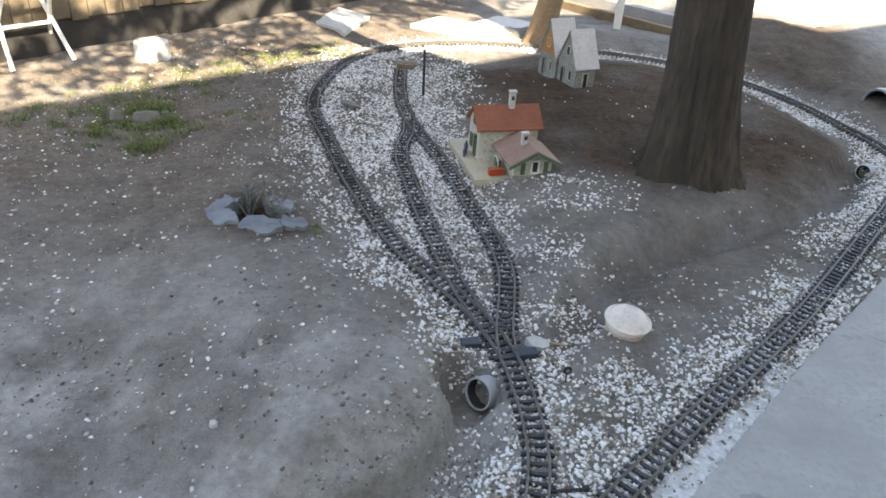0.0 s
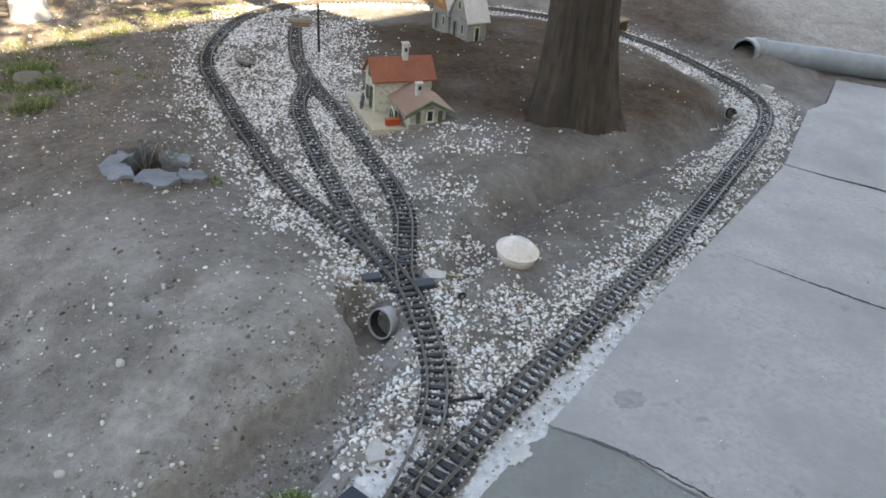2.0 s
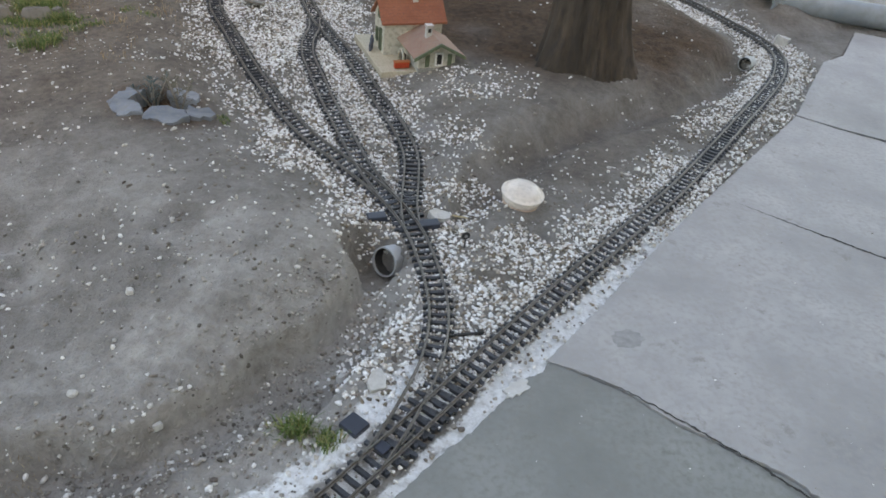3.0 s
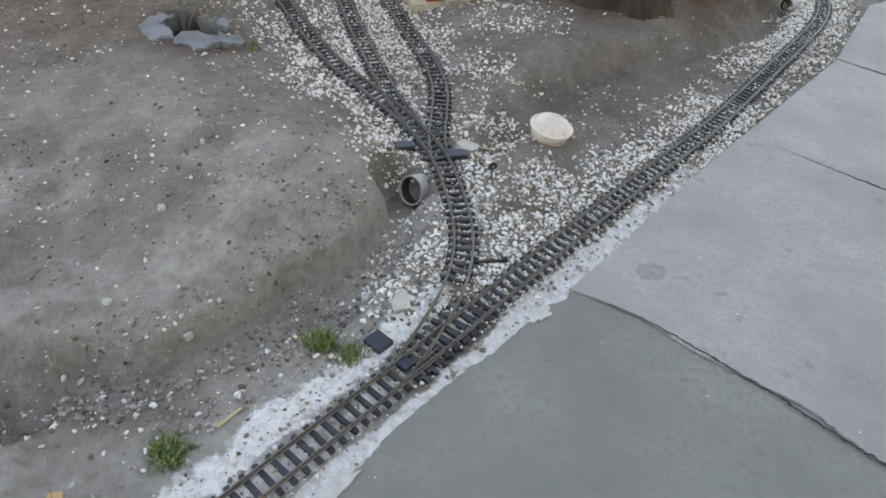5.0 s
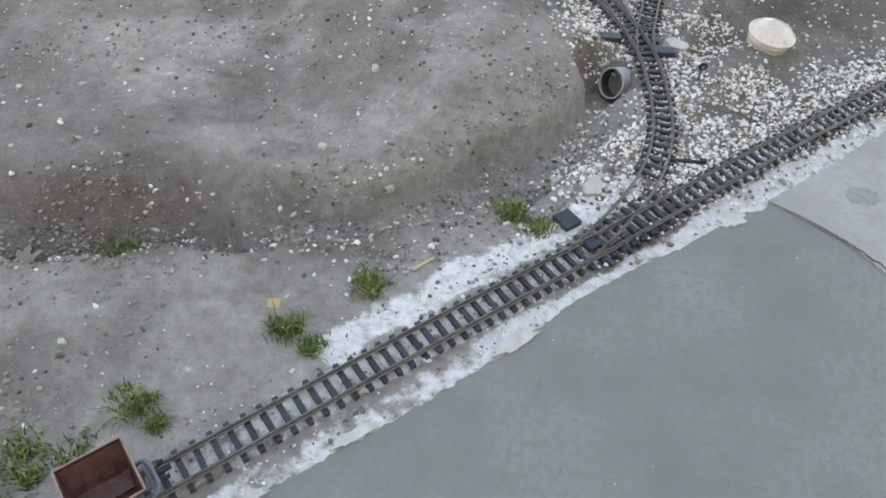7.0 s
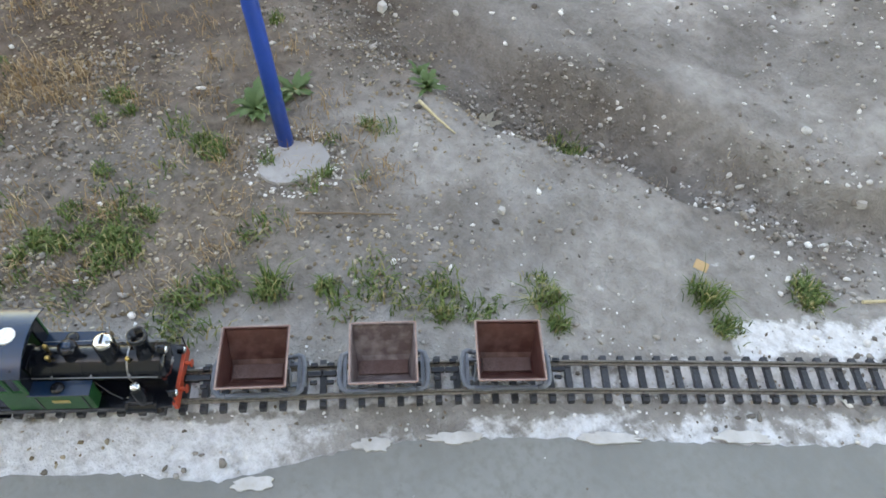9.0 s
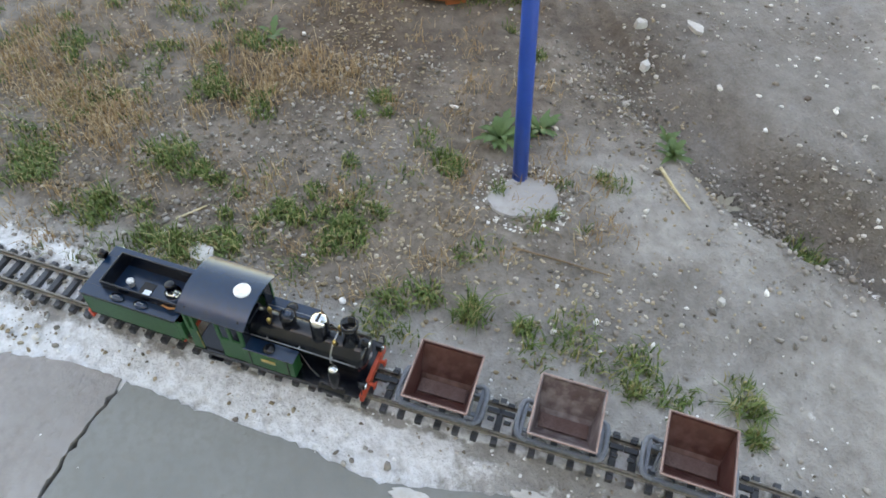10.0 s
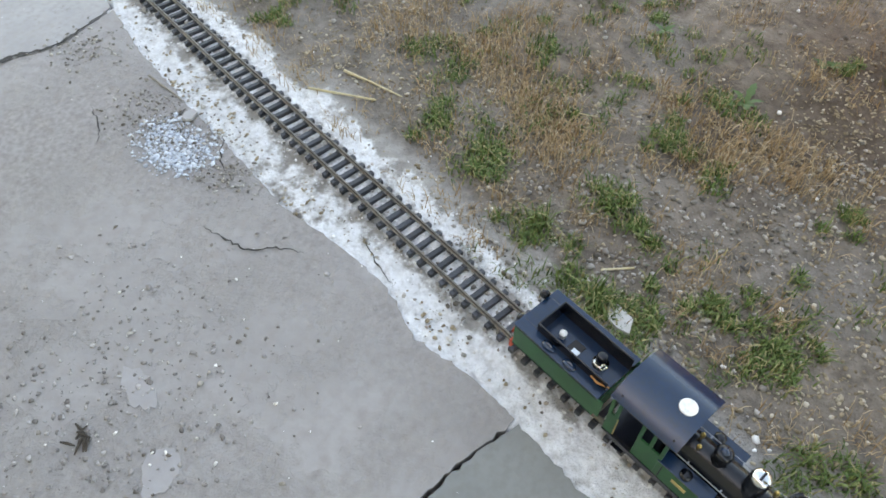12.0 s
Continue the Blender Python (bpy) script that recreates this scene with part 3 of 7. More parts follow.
# ---- tracks ----
def sweep(bm, line, profile, off):
    """A profile (sideways, up) carried along a plan line, off to its left."""
    L = np.array(line)
    d = np.gradient(L, axis=0)
    d /= np.linalg.norm(d, axis=1)[:, None]
    nrm = np.stack([-d[:, 1], d[:, 0]], 1)
    rows = []
    for p, q in zip(L, nrm):
        rows.append([bm.verts.new((p[0] + q[0] * (off + u), p[1] + q[1] * (off + u), w)) for u, w in profile])
    k = len(profile)
    for a, b in zip(rows, rows[1:]):
        for i in range(k):
            bm.faces.new((a[i], a[(i + 1) % k], b[(i + 1) % k], b[i]))
    bm.faces.new(rows[0])
    bm.faces.new(rows[-1][::-1])
    bmesh.ops.recalc_face_normals(bm, faces=bm.faces[:])
    return bm


RAIL = [(-0.0034, 0.0125), (0.0034, 0.0125), (0.0034, 0.0135), (0.0009, 0.0148), (0.0009, 0.0190), (0.0017, 0.0198), (0.0017, 0.0222), (0.0011, 0.0227), (-0.0011, 0.0227), (-0.0017, 0.0222), (-0.0017, 0.0198), (-0.0009, 0.0190), (-0.0009, 0.0148), (-0.0034, 0.0135)]
GAUGE = 0.0465


def sleeper_mesh(length):
    bm = bmesh.new()
    box(bm, 0, 0, 0.0075, 0.0098, length, 0.0105, 0.0008)
    for s in (-1, 1):
        for o in (-0.0058, 0.0058):
            box(bm, 0, s * GAUGE / 2 + o, 0.0142, 0.007, 0.0032, 0.003)
    me = bpy.data.meshes.new("sleeper")
    bm.to_mesh(me)
    bm.free()
    me.materials.append(M_SLEEPER)
    return me


SLEEPER = sleeper_mesh(0.076)
LONG_SLEEPER = sleeper_mesh(0.100)


def track(key, label, skip=0.0, till=None):
    ob = thing("railway_track", label, "railway track", group="garden railway tracks")
    line = smooth_line({"A": LINE_A, "B": LINE_B, "C": LINE_C, "D": LINE_D}[key], 0.012)
    for s in (-1, 1):
        part("rail", sweep(bmesh.new(), line, RAIL, s * GAUGE / 2), M_RAIL, ob)
    at = smooth_line({"A": LINE_A, "B": LINE_B, "C": LINE_C, "D": LINE_D}[key], 0.0282)
    d = np.gradient(at, axis=0)
    rs = random.Random(key)
    for i, (p, q) in enumerate(zip(at, d)):
        if i * 0.0282 < skip or (till and i * 0.0282 > till):
            continue
        o = new("sleeper", SLEEPER)
        o.parent = ob
        o.matrix_basis = pose(p[0], p[1], rs.uniform(-0.0008, 0.0004), 0, 0, math.degrees(math.atan2(q[1], q[0])) + rs.uniform(-1.5, 1.5))
    return ob


track("A", "long single model track bedded in white chips and lime")
track("B", "model track curving over the culvert into a loop", 0.32)
track("C", "model siding track in white stone chips", 0.16)
track("D", "model siding track ending at a wooden buffer", 0.13)

# ---- pavement ----
pavement = thing("pavement", "worn grey concrete paving with open joints and cracks", "pavement", kind="structure")
for i, (poly, z) in enumerate(SLABS):
    z += 0.002
    pts = ragged(shrink(poly, 0.0022), 0.011, 0.0030, 40 + i)
    bm = prism(bmesh.new(), pts, -0.045, z)
    part("slab", bm, M_CONC_DARK if i == 4 else M_CONC_FLAKED if i == 5 else M_CONC, pavement, "darker smooth concrete slab" if i == 4 else "worn grey concrete slab")


# ---- loose chips ----
def scatter(name, pts, sizes, material, label, category, seed, flat=0.6, sink=0.25):
    """Many small angular stones in one mesh, resting on the ground."""
    rs = np.random.RandomState(seed)
    ph = (1 + 5 ** 0.5) / 2
    ico = np.array([(-1, ph, 0), (1, ph, 0), (-1, -ph, 0), (1, -ph, 0), (0, -1, ph), (0, 1, ph), (0, -1, -ph), (0, 1, -ph), (ph, 0, -1), (ph, 0, 1), (-ph, 0, -1), (-ph, 0, 1)]) / 1.9
    fc = np.array([(0, 11, 5), (0, 5, 1), (0, 1, 7), (0, 7, 10), (0, 10, 11), (1, 5, 9), (5, 11, 4), (11, 10, 2), (10, 7, 6), (7, 1, 8), (3, 9, 4), (3, 4, 2), (3, 2, 6), (3, 6, 8), (3, 8, 9), (4, 9, 5), (2, 4, 11), (6, 2, 10), (8, 6, 7), (9, 8, 1)])
    n = len(pts)
    z = height(pts[:, 0], pts[:, 1])[0] if pts.shape[1] == 2 else pts[:, 2]
    a = rs.uniform(0, 2 * np.pi, n)
    v = ico[None] * rs.uniform(0.60, 1.32, (n, 12, 1)) * np.stack([rs.uniform(0.7, 1.4, n), rs.uniform(0.6, 1.0, n), rs.uniform(flat * 0.7, flat * 1.3, n)], 1)[:, None] * (sizes[:, None, None] * 0.5)
    tilt = rs.normal(0, 0.35, n)
    c, s = np.cos(tilt)[:, None], np.sin(tilt)[:, None]
    v = np.stack([v[..., 0] * c + v[..., 2] * s, v[..., 1], -v[..., 0] * s + v[..., 2] * c], -1)
    c, s = np.cos(a)[:, None], np.sin(a)[:, None]
    v = np.stack([v[..., 0] * c - v[..., 1] * s, v[..., 0] * s + v[..., 1] * c, v[..., 2]], -1)
    v += np.stack([pts[:, 0], pts[:, 1], z + sizes * flat * (0.5 - sink)], 1)[:, None]
    f = (fc[None] + 12 * np.arange(n)[:, None, None]).reshape(-1, 3)
    me = bpy.data.meshes.new(name)
    me.vertices.add(n * 12)
    me.vertices.foreach_set("co", v.ravel())
    me.loops.add(f.size)
    me.loops.foreach_set("vertex_index", f.ravel())
    me.polygons.add(len(f))
    me.polygons.foreach_set("loop_start", np.arange(0, f.size, 3))
    me.update(calc_edges=True)
    me.materials.append(material)
    return tagged(new(name, me), label, category, kind="stuff")


def off_slabs(p):
    keep = np.ones(len(p), bool)
    for poly, _ in SLABS:
        c = np.zeros(len(p), bool)
        x, y = p[:, 0], p[:, 1]
        for (x0, y0), (x1, y1) in zip(poly, poly[1:] + poly[:1]):
            c ^= ((y0 > y) != (y1 > y)) & (x < (x1 - x0) * (y - y0) / (y1 - y0 + 1e-12) + x0)
        keep &= ~c
    return p[keep]


def chips():
    rs = np.random.RandomState(5)
    p = np.stack([rs.uniform(-1.9, 1.9, 520000), rs.uniform(0.6, 5.4, 520000)], 1)
    x, y = p[:, 0], p[:, 1]
    da = near(x, y, DENSE["A"][::5])[0]
    db = np.minimum(np.minimum(near(x, y, DENSE["B"][::5])[0], near(x, y, DENSE["C"][::4])[0]), near(x, y, DENSE["D"][::4])[0])
    wob = 0.05 * vnoise(x, y, 7, 51) + 0.03 * vnoise(x, y, 21, 52)
    dens = np.maximum(ss(0.22, 0.08, da + wob) ** 1.5 * ss(1.15, 1.55, y), ss(0.25, 0.08, db + wob) ** 1.5 * ss(1.0, 1.35, y) * 0.95 * (1 - 0.85 * ss(1.50, 1.25, y)) * np.where((near(x, y, DENSE["B"][::5])[1] > 0) & (y > 2.0), 0.8 - 0.4 * ss(2.0, 2.8, y), 1.0))
    # between the two sidings and inside the loop
    fan = (near(x, y, DENSE["B"][::5])[1] < 0) * ss(-0.40, -0.60, x + wob) * ss(2.6, 3.0, y) * ss(4.9, 4.5, y) * ss(0.45, 0.1, db + wob) * 0.75
    wedge = np.maximum((near(x, y, [(0.03, 1.45), (0.10, 1.75), (0.18, 1.95)])[0] < 0.09) * 0.8, ss(0.11, 0.04, near(x, y, [(-0.10, 1.72), (-0.08, 1.50), (-0.10, 1.40)])[0] + wob) * 1.0)
    apron = ss(0.30, 0.1, np.hypot(x + 0.02, (y - 2.95)) + wob) * 0.25
    apron = np.maximum(apron, 0.95 * ss(0.15, 0.05, near(x, y, [(0.02, 2.12), (-0.02, 2.32), (-0.10, 2.58)])[0] + wob))
    conc = (near(x, y, LINE_A)[1] > 0) & (da > 0.045)
    dens = np.maximum.reduce([dens, fan, wedge, apron])
    dens = np.where(conc, dens * (0.08 + 0.92 * ss(1.8, 2.25, y)), dens)
    dens *= ss(0.05, 0.10, np.hypot(x + 0.195, y - 1.825))
    dens *= 1 - 0.8 * ss(0.55, 0.35, np.hypot((x - 0.35), y - 3.5))
    dens *= np.clip(0.72 + 0.65 * vnoise(x, y, 11, 53) + 0.5 * vnoise(x, y, 3, 54), 0.08, 1)
    keep = rs.uniform(0, 1, len(p)) < dens * 0.82
    p = off_slabs(p[keep])
    d = np.full(len(p), 9.0)
    for k in "ABCD":
        d = np.minimum(d, near(p[:, 0], p[:, 1], DENSE[k][::3])[0])
    size = (0.0052 + 0.0100 * rs.uniform(0, 1, len(p)) ** 1.3) * np.where(d < 0.045, 0.75, 1.0)
    z = height(p[:, 0], p[:, 1])[0] + np.where(d < 0.045, 0.0038 * rs.uniform(0, 1, len(p)), 0)
    return np.column_stack([p, z]), size


cp, cs = chips()
scatter("stone_chips", cp, cs, M_STONE_W, "loose white limestone chips spread as track ballast", "stone chips", 6)


def strays():
    rs = np.random.RandomState(8)
    p = np.stack([rs.uniform(-2.4, 1.3, 32000), rs.uniform(-0.6, 4.6, 32000)], 1)
    x, y = p[:, 0], p[:, 1]
    d = np.full(len(p), 9.0)
    for k in "ABCD":
        d = np.minimum(d, near(x, y, DENSE[k][::5])[0])
    dens = 0.42 + 0.7 * ss(0.5, 0.12, d) + 0.9 * ss(0.2, 0.05, np.hypot(x + 0.62, y - 1.06)) + 1.3 * ss(0.17, 0.06, near(x, y, [(-0.46, 1.17), (-0.63, 1.05), (-0.84, 0.94), (-1.0, 0.85)])[0]) - 0.3 * ss(-0.8, -1.2, x) * ss(0.5, 0.1, y)
    dens *= np.clip(0.75 + 0.7 * vnoise(x, y, 3, 55), 0.15, 1.4) * (1 - 0.85 * ss(1.5, 1.0, np.hypot(x - 0.25, y - 3.9)))
    dens *= 1 - 0.74 * ss(0.95, 0.6, y)
    p = off_slabs(p[rs.uniform(0, 1, len(p)) < dens])
    return p, 0.0038 + 0.0125 * rs.uniform(0, 1, len(p)) ** 2.0


sp, sz = strays()
scatter("scattered_pebbles", sp, sz, M_PEBBLE, "white pebbles scattered over the bare soil", "pebbles", 9)


# ---- more materials ----
M_GREEN = mat("faded_green_enamel", (0.008, 0.070, 0.022), (0.014, 0.098, 0.032), 20, 0.40, 0, 0.05, 150, (0.018, 0.080, 0.034), spec=0.3)
M_BLACK = mat("black_enamel", (0.003, 0.004, 0.007), (0.006, 0.008, 0.013), 25, 0.20, 0, 0.04, 160, (0.010, 0.011, 0.014), spec=0.45)
# Black sheet whose base colour carries the blue of the reflected sky.
M_ROOF_BLACK = mat("black_sheet_sky_tint", (0.002, 0.017, 0.046), (0.004, 0.024, 0.062), 18, 0.20, 0, 0.04, 120, (0.007, 0.022, 0.046), spec=0.65)
M_RED = mat("red_orange_plastic", (0.42, 0.045, 0.018), (0.58, 0.075, 0.028), 25, 0.45, 0, 0.05, 150)
M_CHROME = mat("bright_metal", (0.62, 0.62, 0.60), (0.78, 0.78, 0.76), 40, 0.18, 1.0, 0.03, 200)
M_BRASS = mat("brass", (0.50, 0.36, 0.14), (0.66, 0.48, 0.20), 40, 0.3, 1.0, 0.03, 200)
M_WHITE_PAINT = mat("white_paint", (0.74, 0.74, 0.72), (0.84, 0.84, 0.82), 20, 0.5, 0, 0.05, 150)
M_STEEL = mat("worn_steel", (0.25, 0.25, 0.26), (0.42, 0.42, 0.42), 30, 0.35, 0.9, 0.05, 200)
M_TUB = mat("rust_red_tub", (0.050, 0.016, 0.013), (0.100, 0.033, 0.026), 22, 0.42, 0, 0.2, 60, (0.125, 0.062, 0.054))
M_TUB_GREY = mat("dusty_rust_tub", (0.075, 0.045, 0.043), (0.16, 0.12, 0.118), 16, 0.6, 0, 0.2, 60, (0.24, 0.20, 0.195))
M_RIM = mat("worn_tub_rim", (0.26, 0.15, 0.13), (0.42, 0.32, 0.29), 40, 0.6, 0, 0.1, 180)
M_CHASSIS = mat("blue_grey_chassis", (0.11, 0.13, 0.165), (0.18, 0.20, 0.24), 30, 0.5, 0, 0.1, 200)
M_DUST = mat("pale_settled_dust", (0.080, 0.036, 0.031), (0.165, 0.110, 0.100), 30, 0.9, 0, 0.3, 250)
M_WOOD = mat("weathered_wood", (0.16, 0.11, 0.07), (0.27, 0.19, 0.12), 12, 0.8, 0, 0.3, 80)
M_FENCE = mat("fence_boards", (0.12, 0.093, 0.064), (0.19, 0.148, 0.104), 6, 0.8, 0, 0.3, 60, vary=0.2)
# Near black: the shade on the fence's low wall is in this colour.
M_PLINTH = mat("shade_dark_plinth", (0.025, 0.023, 0.022), (0.055, 0.051, 0.048), 4, 0.9, 0, 0.4, 40)
M_TERRA = mat("terracotta", (0.35, 0.10, 0.032), (0.43, 0.135, 0.048), 5, 0.65, 0, 0.08, 30, (0.40, 0.13, 0.05))
M_CERAMIC = mat("white_glazed_ceramic", (0.62, 0.55, 0.50), (0.72, 0.66, 0.61), 12, 0.22, 0, 0.03, 90)
M_CLAY = mat("stained_clay_base", (0.48, 0.33, 0.25), (0.62, 0.48, 0.40), 25, 0.8, 0, 0.2, 120)
M_PVC = mat("grey_plastic_pipe", (0.17, 0.20, 0.23), (0.26, 0.29, 0.32), 5, 0.4, 0, 0.08, 30, (0.20, 0.22, 0.235))
M_SLATE = mat("grey_slate", (0.11, 0.127, 0.152), (0.23, 0.255, 0.295), 11, 0.75, 0, 0.5, 60, (0.20, 0.21, 0.22), vary=0.15)
M_ROCK = mat("dark_field_stone", (0.12, 0.11, 0.10), (0.22, 0.205, 0.19), 12, 0.85, 0, 0.5, 60)
M_LIMESTONE = mat("pale_limestone", (0.40, 0.39, 0.375), (0.60, 0.595, 0.585), 18, 0.85, 0, 0.5, 90)
M_BLUE = mat("blue_gloss_paint", (0.005, 0.052, 0.30), (0.008, 0.070, 0.38), 10, 0.34, 0, 0.08, 120, (0.010, 0.065, 0.32))
M_ROOF_TILE = mat("model_roof_tiles", (0.27, 0.085, 0.045), (0.36, 0.125, 0.07), 14, 0.75, 0, 0.5, 160, (0.22, 0.09, 0.06))
M_ROOF_FADED = mat("faded_model_roof", (0.27, 0.15, 0.115), (0.36, 0.22, 0.17), 14, 0.75, 0, 0.5, 160, (0.30, 0.24, 0.20))
M_PLASTER = mat("cream_plaster", (0.42, 0.40, 0.34), (0.58, 0.56, 0.49), 16, 0.85, 0, 0.2, 60, (0.30, 0.29, 0.24))
M_PLASTER_GREY = mat("grey_weathered_plaster", (0.22, 0.22, 0.21), (0.36, 0.36, 0.34), 14, 0.85, 0, 0.3, 120, (0.16, 0.16, 0.15))
M_ROOF_PALE = mat("pale_weathered_roof", (0.46, 0.44, 0.44), (0.60, 0.58, 0.57), 12, 0.75, 0, 0.3, 130, (0.40, 0.37, 0.36))
M_TIMBER_OR = mat("orange_timber", (0.36, 0.15, 0.05), (0.52, 0.25, 0.09), 18, 0.75, 0, 0.2, 120)
M_GREEN_TRIM = mat("mossy_green_trim", (0.08, 0.11, 0.07), (0.13, 0.16, 0.10), 25, 0.7, 0, 0.2, 120)
M_DARK = mat("dark_opening", (0.012, 0.012, 0.012), (0.025, 0.024, 0.022), 20, 0.5, 0, 0.05, 80)
M_PLATFORM = mat("cream_platform", (0.42, 0.37, 0.28), (0.52, 0.46, 0.36), 12, 0.85, 0, 0.2, 120)
M_BOX = mat("dark_blue_plastic", (0.020, 0.026, 0.042), (0.035, 0.042, 0.062), 20, 0.4, 0, 0.05, 160)
M_STRAW = mat("dry_straw", (0.46, 0.38, 0.22), (0.62, 0.54, 0.36), 40, 0.7, 0, 0.2, 200)
M_TWIG = mat("grey_twig", (0.22, 0.19, 0.16), (0.34, 0.31, 0.27), 40, 0.85, 0, 0.3, 200)
M_WEED = island_mat("weed_leaves", [(0.0, (0.045, 0.085, 0.03)), (0.6, (0.08, 0.14, 0.05)), (1.0, (0.14, 0.19, 0.10))], 0.5)
M_WEED_PALE = island_mat("withered_weed", [(0.0, (0.16, 0.15, 0.11)), (1.0, (0.33, 0.31, 0.26))], 0.8)
M_FIR = island_mat("blue_green_needles", [(0.0, (0.06, 0.09, 0.095)), (1.0, (0.14, 0.19, 0.20))], 0.6)
M_LEAF = island_mat("tree_leaves", [(0.0, (0.035, 0.06, 0.018)), (1.0, (0.08, 0.12, 0.035))], 0.5)
M_FIGURE = mat("painted_figure", (0.05, 0.06, 0.09), (0.09, 0.10, 0.14), 60, 0.6, 0, 0.05, 200)
M_LITTER = island_mat("dry_litter", [(0.0, (0.16, 0.12, 0.08)), (0.5, (0.30, 0.24, 0.16)), (0.85, (0.40, 0.34, 0.255)), (1.0, (0.52, 0.47, 0.39))], 0.85)
M_BLUE_CHIP = island_mat("blue_grey_rubble", [(0.0, (0.36, 0.40, 0.46)), (1.0, (0.62, 0.67, 0.74))])
M_LIME = mat("white_lime", (0.42, 0.41, 0.40), (0.64, 0.64, 0.635), 30, 0.9, 0, 0.6, 120, (0.48, 0.46, 0.43))


def bark_material():
    m = mat("furrowed_bark", (0.030, 0.024, 0.020), (0.082, 0.062, 0.048), 7, 0.95, 0, 0.9, 34, (0.036, 0.031, 0.028), depth=0.012, speck=(3.2, 0.60, (0.085, 0.060, 0.044)))
    n, l = m.node_tree.nodes, m.node_tree.links
    mp = n.new("ShaderNodeMapping")
    mp.inputs["Scale"].default_value = (1.0, 1.0, 0.38)
    co = [q for q in n if q.type == "TEX_COORD"][0]
    l.new(co.outputs["Object"], mp.inputs[0])
    for q in n:
        if q.type == "TEX_NOISE":
            l.new(mp.outputs[0], q.inputs["Vector"])
    return m


M_BARK = bark_material()

# ---- unseen house behind the camera, added to shade the yard ----
def house():
    """Two wings of one height; the second stands a little farther back. The outline is cut to the wanted shadow edge.
    """
    ob = thing("shade_house", "unseen house wall added to shade the yard", "wall", kind="structure")
    d1, d2, d3, back = Vector((0.610, 0.792)), Vector((0.841, 0.540)), Vector((0.700, 0.714)), Vector((0.72, -0.69))
    a = Vector((2.90, 0.01))
    b = a + Vector((0.41, -0.42))
    c = b + Vector((0.588, 0.809)) * 0.66
    d = c + d2 * 2.2
    eave = [a - d1 * 9, a, b, c, d, d + d3 * 6, d + d3 * 6 + back * 6, a - d1 * 9 + back * 6]
    part("wall", prism(bmesh.new(), shrink([tuple(p) for p in eave], 0.30), -0.05, 5.52), M_PLASTER, ob)
    part("roof", prism(bmesh.new(), [tuple(p) for p in eave], 5.50, 5.70), M_ROOF_TILE, ob)
    # Invented block on the roof that throws the shadow farther out.
    gable = [c + d2 * 0.25, c + d2 * 2.0, c + d2 * 2.0 + back * 2, c + d2 * 0.25 + back * 2]
    part("shadow_block", prism(bmesh.new(), [tuple(p) for p in gable], 5.69, 6.75), M_PLASTER, ob)


house()


# ---- trees ----
def leaf_mass(name, centres, radii, count, size, material, parent, seed):
    rs = np.random.RandomState(seed)
    k = rs.randint(0, len(centres), count)
    dirs = rs.normal(0, 1, (count, 3))
    dirs /= np.linalg.norm(dirs, axis=1)[:, None]
    p = np.array(centres)[k] + dirs * (np.array(radii)[k] * rs.uniform(0.2, 1.0, count) ** 0.5)[:, None]
    a, b = rs.normal(0, 1, (2, count, 3))
    a /= np.linalg.norm(a, axis=1)[:, None]
    b = np.cross(a, b)
    b /= np.linalg.norm(b, axis=1)[:, None]
    s = rs.uniform(0.6, 1.3, count)[:, None] * size
    v = np.stack([p - a * s, p + b * s * 0.45, p + a * s, p - b * s * 0.45], 1).reshape(-1, 3)
    f = np.arange(count * 4).reshape(-1, 4)
    return raw(name, v.tolist(), f.tolist(), material, parent)


def trunk_mesh(path, radii, seg, furrow, seed, flare=None):
    """A trunk with lobes at the foot and furrows running up it."""
    P = np.array(path, float)
    verts, faces = [], []
    for i, p in enumerate(P):
        r = radii[i]
        for k in range(seg):
            a = 2 * math.pi * k / seg
            lobe = 1 + (0.24 * math.sin(3 * a + 0.6 + seed) + 0.15 * math.sin(5 * a + 1.7)) * (flare[i] if flare else 0.15)
            f = noise.noise(Vector((math.cos(a) * 5.5, math.sin(a) * 5.5, p[2] * 1.5 + seed)))
            g = noise.noise(Vector((math.cos(a) * 14, math.sin(a) * 14, p[2] * 3.5 + seed)))
            rr = r * lobe * (1 + furrow * (0.6 * f - 1.0 * abs(g)))
            verts.append((p[0] + math.cos(a) * rr, p[1] + math.sin(a) * rr, p[2]))
    n = len(P)
    for i in range(n - 1):
        for k in range(seg):
            j = (k + 1) % seg
            faces.append((i * seg + k, i * seg + j, (i + 1) * seg + j, (i + 1) * seg + k))
    faces.append(tuple((n - 1) * seg + k for k in range(seg)))
    return verts, faces


